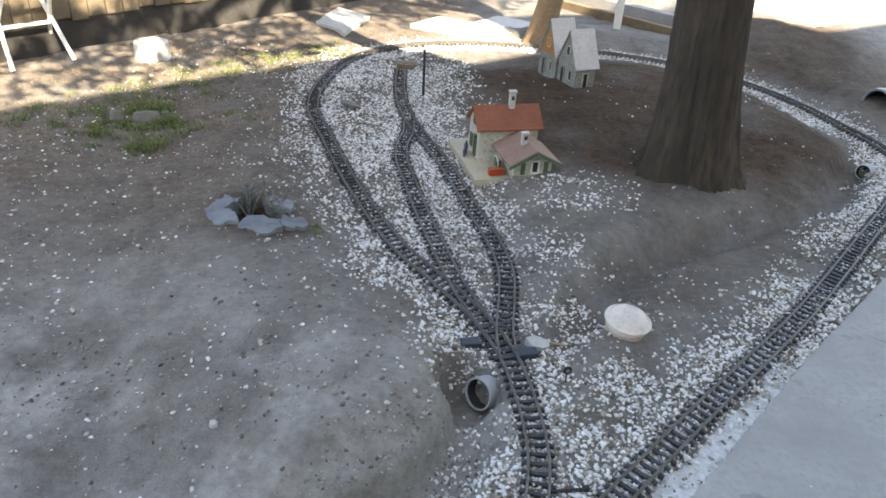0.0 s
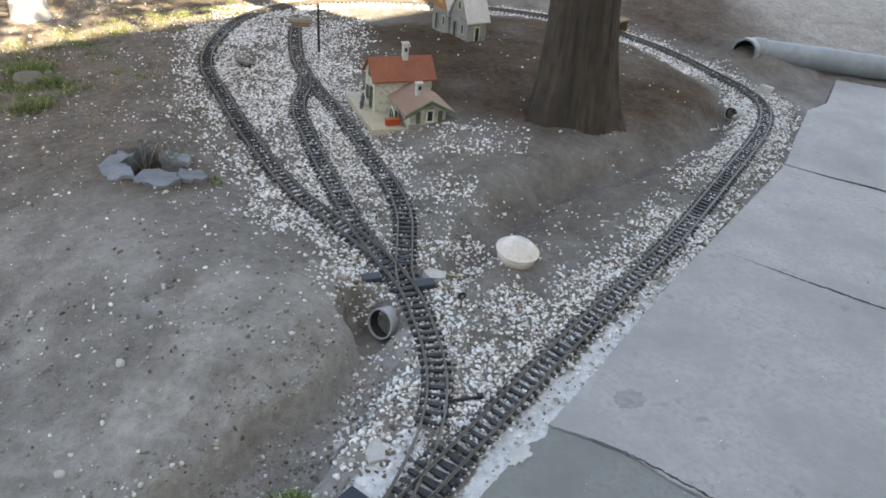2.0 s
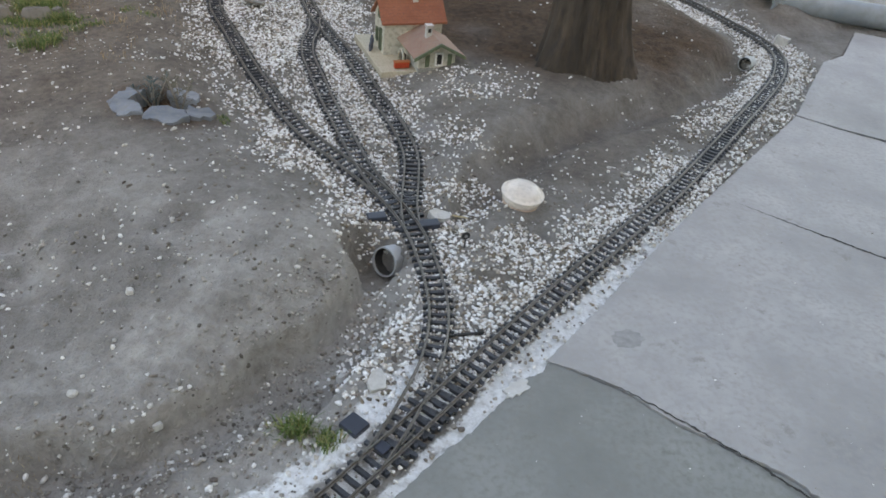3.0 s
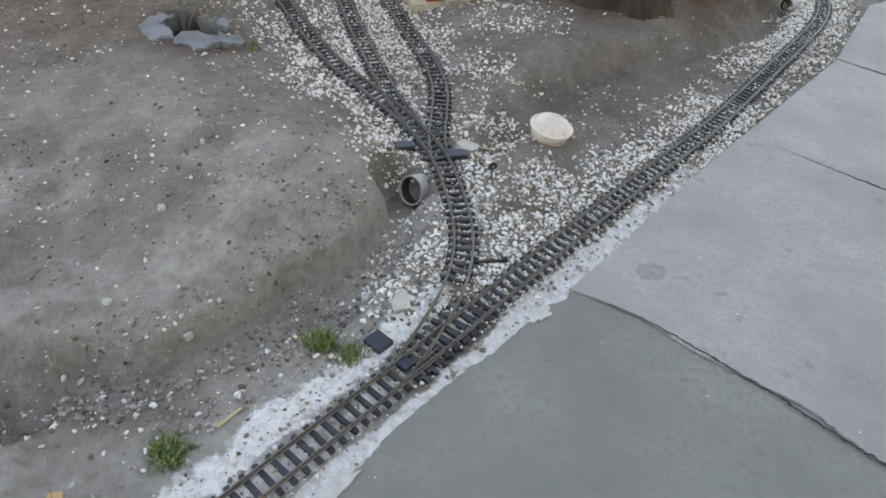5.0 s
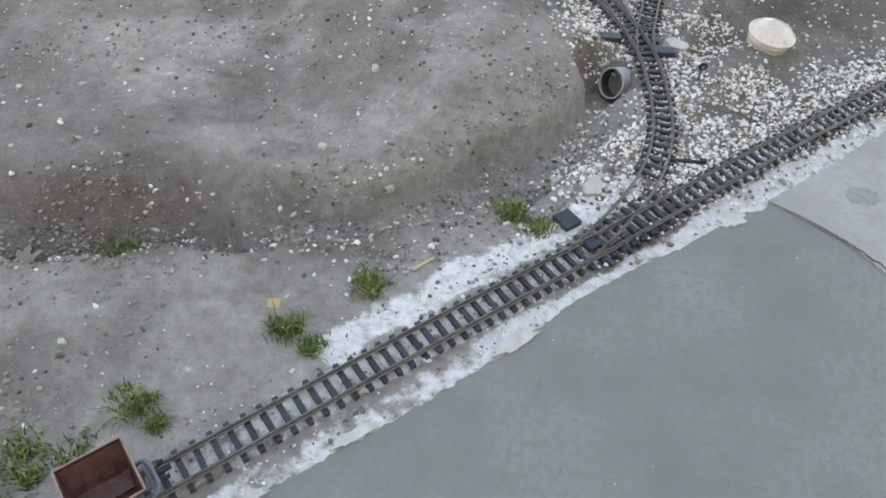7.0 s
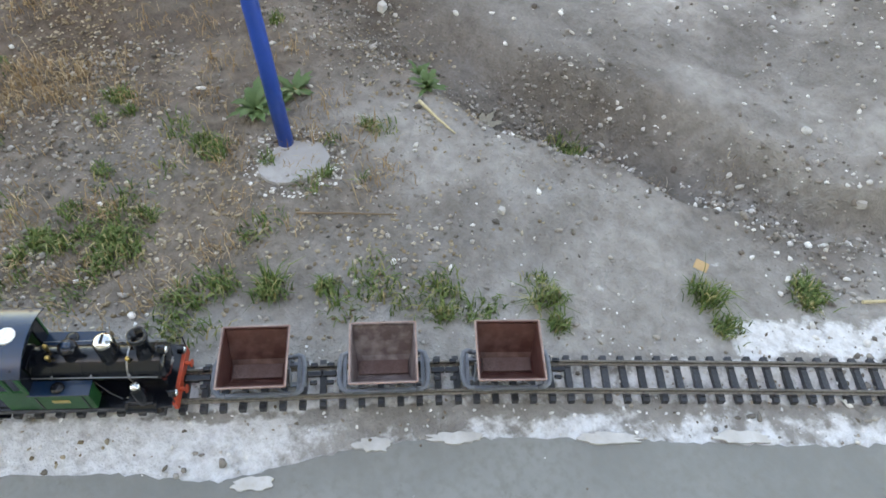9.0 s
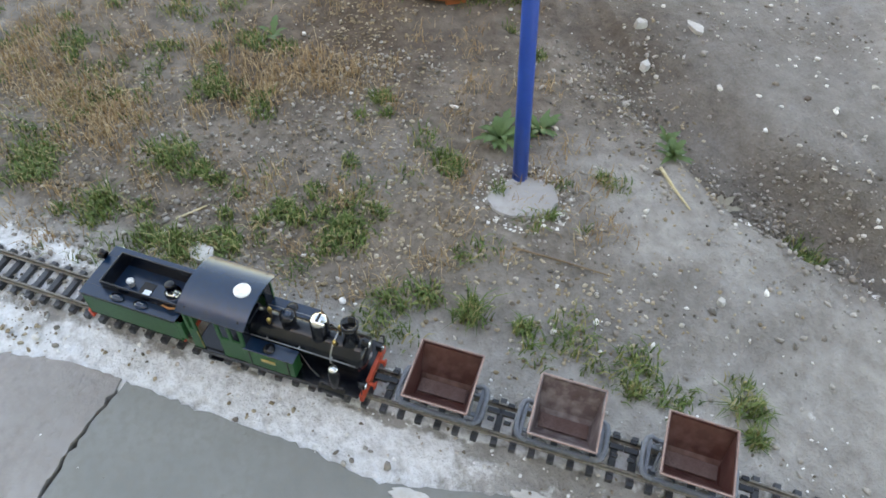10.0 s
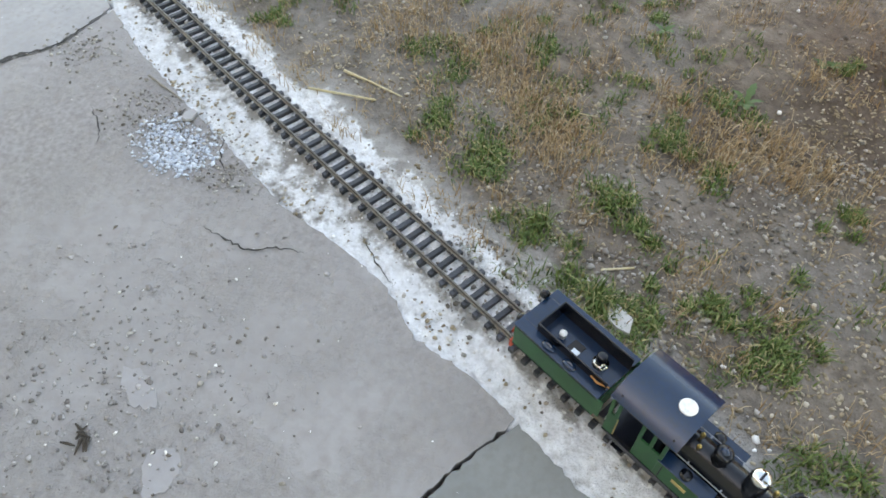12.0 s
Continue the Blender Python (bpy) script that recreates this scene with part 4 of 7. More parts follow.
def big_tree(x, y):
    """A short thick bole that forks above head height of the small houses. The fork is out of view and splits the
    trunk's shadow.
    """
    ob = thing("tree", "thick dark tree trunk with rough bark and spreading roots", "tree", pose(x, y, 0))
    n = 110
    zz = np.linspace(-0.05, 0.98, n)
    path = [(-0.05 * z, 0.03 * z, z) for z in zz]
    flare = [math.exp(-max(z, 0) / 0.24) for z in zz]
    radii = [0.128 + 0.078 * f + 0.03 * ss(0.75, 1.0, np.array(z)) for f, z in zip(flare, zz)]
    v, f = trunk_mesh(path, radii, 160, 0.13, 2, flare)
    raw("trunk", v, f, M_BARK, ob, smooth=True)
    forks = ([(-0.10, 0.02, 0.80), (-0.24, 0.02, 1.3), (-0.50, -0.05, 2.1), (-0.62, -0.1, 3.2)], [(0.0, 0.04, 0.80), (0.26, 0.10, 1.3), (0.72, 0.20, 2.0), (1.0, 0.3, 3.2)])
    for pts in forks:
        P = smooth_line([(p[0], p[2]) for p in pts], 0.05)
        Q = smooth_line([(p[1], p[2]) for p in pts], 0.05)
        path = [(p[0], float(np.interp(p[1], Q[:, 1], Q[:, 0])), p[1]) for p in P]
        v, f = trunk_mesh(path, [0.105 - 0.02 * (p[2] - 0.8) for p in path], 48, 0.10, 5)
        raw("stem", v, f, M_BARK, ob, smooth=True)
    rs = random.Random(3)
    centres, rad = [], []
    for i in range(7):
        a = i * 0.9 + rs.uniform(-0.2, 0.2)
        L = rs.uniform(1.2, 1.9)
        root = forks[i % 2][3]
        pts = [(root[0], root[1], 3.05)]
        for u in (0.3, 0.6, 1.0):
            pts.append((root[0] * (1 - u) + math.cos(a) * L * u, root[1] + math.sin(a) * L * u, 3.0 + 0.06 * i + 1.5 * u + rs.uniform(-0.1, 0.1)))
        part("limb", tube(bmesh.new(), pts, [0.07, 0.05, 0.035, 0.012], 10), M_BARK, ob, smooth=True)
        centres += pts[2:]
        rad += [0.55, 0.6]
    leaf_mass("crown", centres, rad, 6500, 0.058, M_LEAF, ob, 4)
    # Unseen leaf clumps, placed so that their shade dapples fence and ground.
    shade_boughs = ((-0.4, -1.0, 4.1, 0.48, 800), (-0.85, -1.55, 4.1, 0.50, 900), (-1.3, -2.05, 4.1, 0.50, 950), (0.05, -1.70, 3.6, 0.45, 330), (-0.35, -2.15, 3.6, 0.48, 360), (-0.75, -2.70, 3.6, 0.48, 360))
    for i, (lx, ly, lz, r, n) in enumerate(shade_boughs):
        part("limb", tube(bmesh.new(), [(-0.60, -0.1, 2.8 + 0.06 * i), (-0.6 + (lx + 0.6) * 0.5, -0.1 + (ly + 0.1) * 0.5, (2.9 + lz) / 2 + 0.15), (lx, ly, lz)], [0.06, 0.035, 0.010], 10), M_BARK, ob, smooth=True)
        leaf_mass("crown", [(lx, ly, lz), (lx + 0.2, ly + 0.2, lz + 0.05)], [r, r * 0.8], n, 0.062, M_LEAF, ob, 40 + i)
    return ob


big_tree(0.40, 3.29)


def small_tree(x, y):
    ob = thing("tree", "slim leaning trunk standing in full sun", "tree", pose(x, y, height1(x, y) - 0.02))
    zz = np.linspace(0, 2.6, 60)
    path = [(0.20 * z, -0.04 * z, z) for z in zz]
    v, f = trunk_mesh(path, [0.085 + 0.03 * math.exp(-z / 0.1) - 0.012 * z for z in zz], 48, 0.10, 7, [math.exp(-z / 0.1) for z in zz])
    # Sun on the trunk is in its colour: lighter bark than the limbs'.
    raw("trunk", v, f, mat("sunlit_bark", (0.20, 0.13, 0.08), (0.34, 0.24, 0.15), 10, 0.9, 0, 0.6, 60), ob, smooth=True)
    cs_, rd = [], []
    for i in range(5):
        a = i * 1.26
        tip = (0.52 + math.cos(a) * 0.7, -0.1 + math.sin(a) * 0.7, 3.3 + 0.1 * i)
        part("limb", tube(bmesh.new(), [(0.50, -0.10, 2.4), ((0.51 + tip[0]) / 2, (-0.1 + tip[1]) / 2, 2.95), tip], [0.045, 0.03, 0.01], 8), M_BARK, ob, smooth=True)
        cs_.append(tip)
        rd.append(0.5)
    leaf_mass("crown", cs_, rd, 1100, 0.05, M_LEAF, ob, 12)


small_tree(-0.42, 5.42)


# ---- model houses ----
def gable_roof(bm, x0, x1, y0, y1, eave, ridge, over, thick, along="x"):
    """Two sloping slabs that meet at the ridge."""
    if along == "x":
        ym = (y0 + y1) / 2
        k = (ridge - eave) / (ym - y0)
        for s, ye in ((-1, y0 - over), (1, y1 + over)):
            pts = [(x0 - over, ye, eave - k * over), (x1 + over, ye, eave - k * over), (x1 + over, ym, ridge), (x0 - over, ym, ridge)]
            slab(bm, pts, thick)
    else:
        xm = (x0 + x1) / 2
        k = (ridge - eave) / (xm - x0)
        for s, xe in ((-1, x0 - over), (1, x1 + over)):
            pts = [(xe, y0 - over, eave - k * over), (xe, y1 + over, eave - k * over), (xm, y1 + over, ridge), (xm, y0 - over, ridge)]
            slab(bm, pts, thick)
    return bm


def slab(bm, pts, thick):
    lo = [bm.verts.new(p) for p in pts]
    hi = [bm.verts.new((p[0], p[1], p[2] + thick)) for p in pts]
    bm.faces.new(lo)
    bm.faces.new(hi[::-1])
    for i in range(len(pts)):
        j = (i + 1) % len(pts)
        bm.faces.new((lo[i], lo[j], hi[j], hi[i]))
    bmesh.ops.recalc_face_normals(bm, faces=bm.faces[:])


def gable_body(bm, x0, x1, y0, y1, eave, ridge, along="x", z0=-0.04):
    if along == "x":
        ym = (y0 + y1) / 2
        prof = [(y0, z0), (y1, z0), (y1, eave), (ym, ridge), (y0, eave)]
        a = [bm.verts.new((x0, p, q)) for p, q in prof]
        b = [bm.verts.new((x1, p, q)) for p, q in prof]
    else:
        xm = (x0 + x1) / 2
        prof = [(x0, z0), (x1, z0), (x1, eave), (xm, ridge), (x0, eave)]
        a = [bm.verts.new((p, y0, q)) for p, q in prof]
        b = [bm.verts.new((p, y1, q)) for p, q in prof]
    bm.faces.new(a)
    bm.faces.new(b[::-1])
    for i in range(5):
        j = (i + 1) % 5
        bm.faces.new((a[i], a[j], b[j], b[i]))
    bmesh.ops.recalc_face_normals(bm, faces=bm.faces[:])
    return bm


def tiles(bm, pts, rows, cols, thick):
    """Courses of small tiles over a sloping quad, bottom edge first."""
    a, b, c2, d2 = [Vector(p) for p in pts]
    n = (b - a).cross(d2 - a).normalized()
    if n.z < 0:
        n = -n
    rs = random.Random(rows * 7 + cols)
    for r in range(rows):
        for q in range(cols):
            u0, u1, v0, v1 = (q + 0.04) / cols, (q + 0.96) / cols, r / rows, min(1.0, (r + 1.15) / rows)
            P = lambda u, v: (a.lerp(b, u)).lerp(d2.lerp(c2, u), v)
            lift = n * (thick * rs.uniform(0.8, 1.3))
            vs = [bm.verts.new(p) for p in (P(u0, v0) + lift, P(u1, v0) + lift, P(u1, v1) + n * 0.0006, P(u0, v1) + n * 0.0006, P(u0, v0), P(u1, v0))]
            bm.faces.new(vs[:4])
            bm.faces.new((vs[4], vs[5], vs[1], vs[0]))
    return bm


def window_on(parent, x, y, z, w, h, axis_, out, frame_mat):
    """A small framed window or door set on a wall; out is the side that it faces."""
    bm = bmesh.new()
    t = 0.006
    for dx, dz, sw, sh in ((0, h / 2, w + t, t), (0, -h / 2, w + t, t), (-w / 2, 0, t, h + t), (w / 2, 0, t, h + t)):
        if axis_ == "x":
            box(bm, x + dx, y + out * 0.002, z + dz, sw, 0.008, sh)
        else:
            box(bm, x + out * 0.002, y + dx, z + dz, 0.008, sw, sh)
    fr = part("window", bm, frame_mat, parent)
    bm = bmesh.new()
    if axis_ == "x":
        box(bm, x, y + out * 0.001, z, w - 0.004, 0.003, h - 0.004)
    else:
        box(bm, x + out * 0.001, y, z, 0.003, w - 0.004, h - 0.004)
    part("pane", bm, M_DARK, fr)


def station():
    ob = thing("model_station", "model station house with a red tiled roof and cream walls", "model house", pose(-0.26, 3.03, height1(-0.28, 3.1) + 0.004, 0, 0, 26.6))
    part("main_wall", gable_body(bmesh.new(), -0.085, 0.165, 0.20, 0.34, 0.146, 0.210), M_PLASTER, ob)
    bm = gable_roof(bmesh.new(), -0.085, 0.165, 0.20, 0.34, 0.146, 0.210, 0.016, 0.006)
    tiles(bm, [(-0.101, 0.184, 0.1385), (0.181, 0.184, 0.1385), (0.181, 0.27, 0.2165), (-0.101, 0.27, 0.2165)], 8, 26, 0.002)
    part("main_roof", bm, M_ROOF_TILE, ob, "red tiled roof")
    part("annex_wall", gable_body(bmesh.new(), 0.0, 0.155, 0.0, 0.205, 0.085, 0.125, "y"), M_PLASTER, ob)
    bm = gable_roof(bmesh.new(), 0.0, 0.155, 0.0, 0.17, 0.085, 0.125, 0.030, 0.005, "y")
    tiles(bm, [(-0.03, 0.20, 0.0745), (-0.03, -0.03, 0.0745), (0.0775, -0.03, 0.130), (0.0775, 0.20, 0.130)], 7, 16, 0.002)
    part("annex_roof", bm, M_ROOF_FADED, ob, "faded pinkish tiled roof")
    for s in (-1, 1):
        bm = bmesh.new()
        x_e = 0.0775 + s * 0.108
        slab(bm, [(0.0775, -0.036, 0.117), (x_e, -0.036, 0.061), (x_e, -0.030, 0.061), (0.0775, -0.030, 0.117)], 0.014)
        part("bargeboard", bm, M_GREEN_TRIM, ob, "mossy green bargeboard")
    part("plinth", box(bmesh.new(), 0.0775, -0.002, 0.005, 0.162, 0.012, 0.03), M_PLASTER_GREY, ob)
    window_on(ob, 0.085, 0.0, 0.055, 0.028, 0.048, "x", -1, M_WHITE_PAINT)
    window_on(ob, -0.085, 0.245, 0.055, 0.022, 0.085, "y", -1, M_GREEN_TRIM)
    window_on(ob, -0.085, 0.298, 0.06, 0.02, 0.05, "y", -1, M_GREEN_TRIM)
    window_on(ob, -0.085, 0.27, 0.155, 0.018, 0.03, "y", -1, M_GREEN_TRIM)
    for x, z in ((0.03, 0.05), (0.125, 0.05)):
        part("shutter", box(bmesh.new(), x + 0.005, -0.003, z, 0.018, 0.004, 0.05, 0.0008), M_GREEN_TRIM, ob)
    for x, y, z, h in ((0.06, 0.262, 0.205, 0.075), (0.06, 0.075, 0.115, 0.06)):
        bm = bmesh.new()
        box(bm, x, y, z + h / 2 - 0.01, 0.024, 0.02, h, 0.001)
        ch = part("chimney", bm, M_LIMESTONE, ob, "pale stone chimney")
        part("cap", box(bmesh.new(), x, y, z + h - 0.008, 0.031, 0.027, 0.007, 0.001), M_ROOF_PALE, ch)
        part("flue", box(bmesh.new(), x, y, z + h * 0.55, 0.012, 0.0215, 0.016), M_DARK, ch)
    part("platform", box(bmesh.new(), -0.064, 0.235, -0.022, 0.165, 0.43, 0.05, 0.002), M_PLATFORM, ob, "cream platform slab")
    part("roof_finial", lathe(bmesh.new(), [(0.004, 0), (0.008, 0.006), (0.003, 0.014), (0.0, 0.02)], 10, (-0.099, 0.27, 0.217)), M_GREEN_TRIM, ob)
    z0 = 0.004
    kiosk = thing("model_flower_trough", "small red-orange trough on the station platform", "model trough", ob.matrix_basis @ pose(-0.052, 0.055, z0))
    bm = bmesh.new()
    box(bm, 0, 0, 0.0135, 0.062, 0.022, 0.025, 0.003)
    part("trough", bm, M_RED, kiosk)
    part("rim", box(bmesh.new(), 0, 0, 0.0265, 0.066, 0.026, 0.003, 0.001), M_TERRA, kiosk)
    bench = thing("model_archway", "tiny pale arched porch beside the station wall", "model porch", ob.matrix_basis @ pose(-0.035, 0.115, z0))
    bm = bmesh.new()
    pts = [(0.0, 0.028 * math.cos(a), 0.022 + 0.03 * math.sin(a)) for a in (math.pi * i / 10 for i in range(11))]
    tube(bm, [(0, 0.028, 0.0)] + pts + [(0, -0.028, 0.0)], 0.005, 8)
    part("arch", bm, M_PLASTER, bench, smooth=True)
    part("panel", box(bmesh.new(), 0.01, 0, 0.02, 0.006, 0.045, 0.038, 0.001), M_DARK, bench)
    fig = bmesh.new()
    lathe(fig, [(0.006, 0), (0.0065, 0.018), (0.008, 0.03), (0.0095, 0.044), (0.004, 0.048), (0.0055, 0.053), (0.005, 0.058), (0.0, 0.061)], 12)
    f = part("figurine", fig, M_FIGURE, None, smooth=True, m=ob.matrix_basis @ pose(-0.115, 0.275, z0 - 0.001))
    tagged(f, "tiny dark painted figurine on the platform", "figurine")
    fig = bmesh.new()
    lathe(fig, [(0.006, 0), (0.0065, 0.014), (0.008, 0.026), (0.004, 0.031), (0.005, 0.036), (0.0, 0.042)], 12)
    f = part("figurine", fig, M_FIGURE, None, smooth=True, m=ob.matrix_basis @ pose(-0.128, 0.25, z0 - 0.001))
    tagged(f, "smaller dark painted figurine on the platform", "figurine")


station()


def twin_house():
    ob = thing("model_townhouse", "weathered twin-gabled model house with pale steep roofs", "model house", pose(-0.31, 4.34, height1(-0.18, 4.22) - 0.030, 0, 0, -51))
    for i, x0 in enumerate((0.0, 0.175)):
        ridge = 0.315 if i == 0 else 0.30
        part("wall", gable_body(bmesh.new(), x0, x0 + 0.155, 0.0, 0.12, 0.150, ridge, "y", -0.03), M_PLASTER_GREY, ob)
        part("roof", gable_roof(bmesh.new(), x0, x0 + 0.155, 0.0, 0.12, 0.150, ridge, 0.014, 0.006, "y"), M_ROOF_PALE, ob)
        window_on(ob, x0 + 0.075, 0.0, 0.20, 0.026, 0.045, "x", -1, M_PLASTER)
        window_on(ob, x0 + 0.045, 0.0, 0.07, 0.026, 0.085, "x", -1, M_PLASTER_GREY)
        window_on(ob, x0 + 0.112, 0.0, 0.085, 0.024, 0.05, "x", -1, M_PLASTER)
        part("string_course", box(bmesh.new(), x0 + 0.0775, -0.003, 0.148, 0.16, 0.008, 0.008, 0.001), M_TIMBER_OR if i == 0 else M_PLASTER_GREY, ob)
    bm = bmesh.new()
    tri = [(0.014, 0.158), (0.141, 0.158), (0.0775, 0.282)]
    a = [bm.verts.new((x, -0.005, z)) for x, z in tri]
    b = [bm.verts.new((x, -0.001, z)) for x, z in tri]
    bm.faces.new(a)
    bm.faces.new(b[::-1])
    for i in range(3):
        bm.faces.new((a[i], a[(i + 1) % 3], b[(i + 1) % 3], b[i]))
    part("gable_panel", bm, M_TIMBER_OR, ob, "orange timber gable")
    part("link_wall", box(bmesh.new(), 0.165, 0.07, 0.07, 0.022, 0.08, 0.2), M_PLASTER_GREY, ob)
    window_on(ob, 0.33, 0.06, 0.06, 0.03, 0.085, "y", 1, M_PLASTER)


twin_house()


# ---- the train ----
D1 = Vector((0.4915, 0.8709, 0))
ANG = math.degrees(math.atan2(D1.y, D1.x))


def on_track(s, off=0.0):
    """The pose of a vehicle on the long track, s metres along it."""
    L = DENSE["A"][::-1]
    p0 = np.array((-0.60, 0.30)) + s * np.array(D1.xy)
    i = int(np.argmin(((L - p0) ** 2).sum(1)))
    a, b = L[max(i - 4, 0)], L[min(i + 4, len(L) - 1)]
    d = b - a
    d = d / np.linalg.norm(d)
    c = a + d * ((p0 - a) @ d)
    return pose(c[0] - d[1] * off, c[1] + d[0] * off, 0, 0, 0, math.degrees(math.atan2(d[1], d[0])))


RT = 0.0227


def cyl(bm, x, y, z, r, h, axis_="z", seg=20):
    p = {"z": [(x, y, z), (x, y, z + h)], "x": [(x, y, z), (x + h, y, z)], "y": [(x, y, z), (x, y + h, z)]}[axis_]
    return tube(bm, p, r, seg)


def wheel(parent, x, y, r, body):
    bm = bmesh.new()
    s = 1 if y > 0 else -1
    cyl(bm, x, y - 0.002, RT + r, r * 0.24, 0.004, "y", 12)
    for k in range(8):
        a = k * math.pi / 4
        tube(bm, [(x, y, RT + r), (x + math.cos(a) * r * 0.85, y, RT + r + math.sin(a) * r * 0.85)], 0.0012, 6)
    w = part("wheel", bm, body, parent)
    bm = bmesh.new()
    pts = [(x + math.cos(k * math.pi / 14) * r * 0.93, y, RT + r + math.sin(k * math.pi / 14) * r * 0.93) for k in range(29)]
    tube(bm, pts, 0.0021, 6, False)
    part("tyre", bm, M_STEEL, w)


def locomotive(m):
    ob = thing("steam_locomotive", "green and black model steam locomotive with red frame", "model locomotive", m)
    part("frame", box(bmesh.new(), -0.005, 0, 0.043, 0.255, 0.034, 0.016, 0.001), M_RED, ob, "red frame")
    part("running_board", box(bmesh.new(), -0.005, 0, 0.0525, 0.262, 0.098, 0.003, 0.0006), M_BLACK, ob)
    for s in (-1, 1):
        # Red valance coloured black, for the shade under the running board.
        part("valance", box(bmesh.new(), -0.03, s * 0.0475, 0.0475, 0.19, 0.002, 0.008), M_BLACK, ob)
        for x in (-0.085, -0.03, 0.025):
            wheel(ob, x, s * 0.0245, 0.0155, M_RED)
        bm = bmesh.new()
        box(bm, -0.03, s * 0.0305, RT + 0.0155, 0.125, 0.002, 0.004, 0.0004)
        box(bm, 0.045, s * 0.036, RT + 0.018, 0.075, 0.002, 0.003, 0.0004)
        part("coupling_rod", bm, M_STEEL, ob)
        bm = bmesh.new()
        cyl(bm, 0.068, s * 0.041, 0.047, 0.0115, 0.036, "x", 20)
        cyl(bm, 0.065, s * 0.041, 0.047, 0.0128, 0.004, "x", 20)
        cyl(bm, 0.102, s * 0.041, 0.047, 0.0128, 0.004, "x", 20)
        box(bm, 0.086, s * 0.039, 0.060, 0.034, 0.016, 0.010, 0.001)
        part("cylinder", bm, M_BLACK, ob)
        # side tank with a dark top
        tank = part("side_tank", box(bmesh.new(), -0.010, s * 0.0375, 0.0735, 0.078, 0.021, 0.039, 0.0012), M_GREEN, ob, "green side tank")
        part("tank_top", box(bmesh.new(), -0.010, s * 0.0375, 0.0942, 0.0795, 0.0222, 0.0026, 0.0006), M_ROOF_BLACK, tank)
        bm = bmesh.new()
        lathe(bm, [(0.0075, 0.0), (0.0085, 0.001), (0.0085, 0.003), (0.004, 0.0045), (0.0, 0.0048)], 18, (-0.012, s * 0.038, 0.0952))
        part("filler_lid", bm, M_BLACK, tank, smooth=True)
        for x in (-0.040, 0.020):
            part("beading", box(bmesh.new(), x, s * 0.0484, 0.0735, 0.0016, 0.0012, 0.034), M_BLACK, tank)
        part("nameplate", box(bmesh.new(), -0.011, s * 0.0486, 0.0775, 0.022, 0.0012, 0.007, 0.0004), M_BRASS, tank)
        # cab side: panel, posts, head rail
        cab = bmesh.new()
        box(cab, -0.066, s * 0.0455, 0.078, 0.040, 0.003, 0.050, 0.0005)
        box(cab, -0.128, s * 0.0455, 0.078, 0.016, 0.003, 0.050, 0.0005)
        for x in (-0.134, -0.123, -0.084, -0.066, -0.048):
            box(cab, x, s * 0.0455, 0.122, 0.005, 0.003, 0.042)
        box(cab, -0.091, s * 0.0455, 0.143, 0.092, 0.003, 0.009)
        part("cab_side", cab, M_GREEN, ob, "green cab side with window openings")
        part("step", box(bmesh.new(), -0.104, s * 0.047, 0.034, 0.020, 0.006, 0.002), M_BLACK, ob)
        bm = bmesh.new()
        tube(bm, [(-0.118, s * 0.048, 0.060), (-0.118, s * 0.049, 0.105)], 0.0009, 6)
        part("grab_rail", bm, M_BRASS, ob)
    # boiler and smokebox
    bm = bmesh.new()
    tube(bm, [(-0.048, 0, 0.0945), (0.078, 0, 0.0945)], 0.0245, 80)
    part("boiler", bm, M_BLACK, ob, smooth=False)
    bm = bmesh.new()
    tube(bm, [(0.076, 0, 0.0945), (0.119, 0, 0.0945)], 0.0262, 80)
    box(bm, 0.098, 0, 0.062, 0.034, 0.030, 0.022, 0.001)
    part("smokebox", bm, M_BLACK, ob)
    bm = lathe(bmesh.new(), [(0.0235, 0.0), (0.0225, 0.003), (0.016, 0.006), (0.006, 0.0078), (0.0, 0.008)], 28)
    bm.transform(pose(0.119, 0, 0.0945, 0, 90, 0))
    door = part("smokebox_door", bm, M_BLACK, ob, smooth=True)
    bm = bmesh.new()
    tube(bm, [(0.128, -0.006, 0.0945), (0.128, 0.006, 0.0945)], 0.0012, 6)
    tube(bm, [(0.126, 0, 0.0945), (0.130, 0, 0.0945)], 0.002, 8)
    part("door_handle", bm, M_STEEL, door)
    for x in (-0.020, 0.018, 0.050, 0.0775):
        bm = bmesh.new()
        tube(bm, [(x - 0.0012, 0, 0.0945), (x + 0.0012, 0, 0.0945)], 0.0251 if x < 0.07 else 0.0266, 36)
        part("boiler_band", bm, M_BLACK if x < 0.07 else M_STEEL, ob)
    # chimney, domes, fittings
    part("chimney", lathe(bmesh.new(), [(0.0145, 0.0), (0.0115, 0.004), (0.0098, 0.012), (0.0098, 0.034), (0.0128, 0.040), (0.0128, 0.047), (0.0095, 0.047), (0.0088, 0.030), (0.0, 0.030)], 26, (0.1005, 0, 0.1175)), M_BLACK, ob, smooth=True)
    dome = part("sand_dome", lathe(bmesh.new(), [(0.0165, 0.0), (0.0140, 0.004), (0.0135, 0.008), (0.0135, 0.034), (0.0125, 0.036), (0.0, 0.0365)], 28, (0.054, 0, 0.113)), M_BLACK, ob, smooth=True)
    part("dome_lid", lathe(bmesh.new(), [(0.0128, 0.0), (0.0128, 0.002), (0.0105, 0.0048), (0.005, 0.0066), (0.0, 0.007)], 28, (0.054, 0, 0.149)), M_CHROME, dome, "bright metal lid", smooth=True)
    part("lid_handle", box(bmesh.new(), 0.054, 0, 0.1563, 0.0035, 0.014, 0.002, 0.0005), M_BLACK, dome)
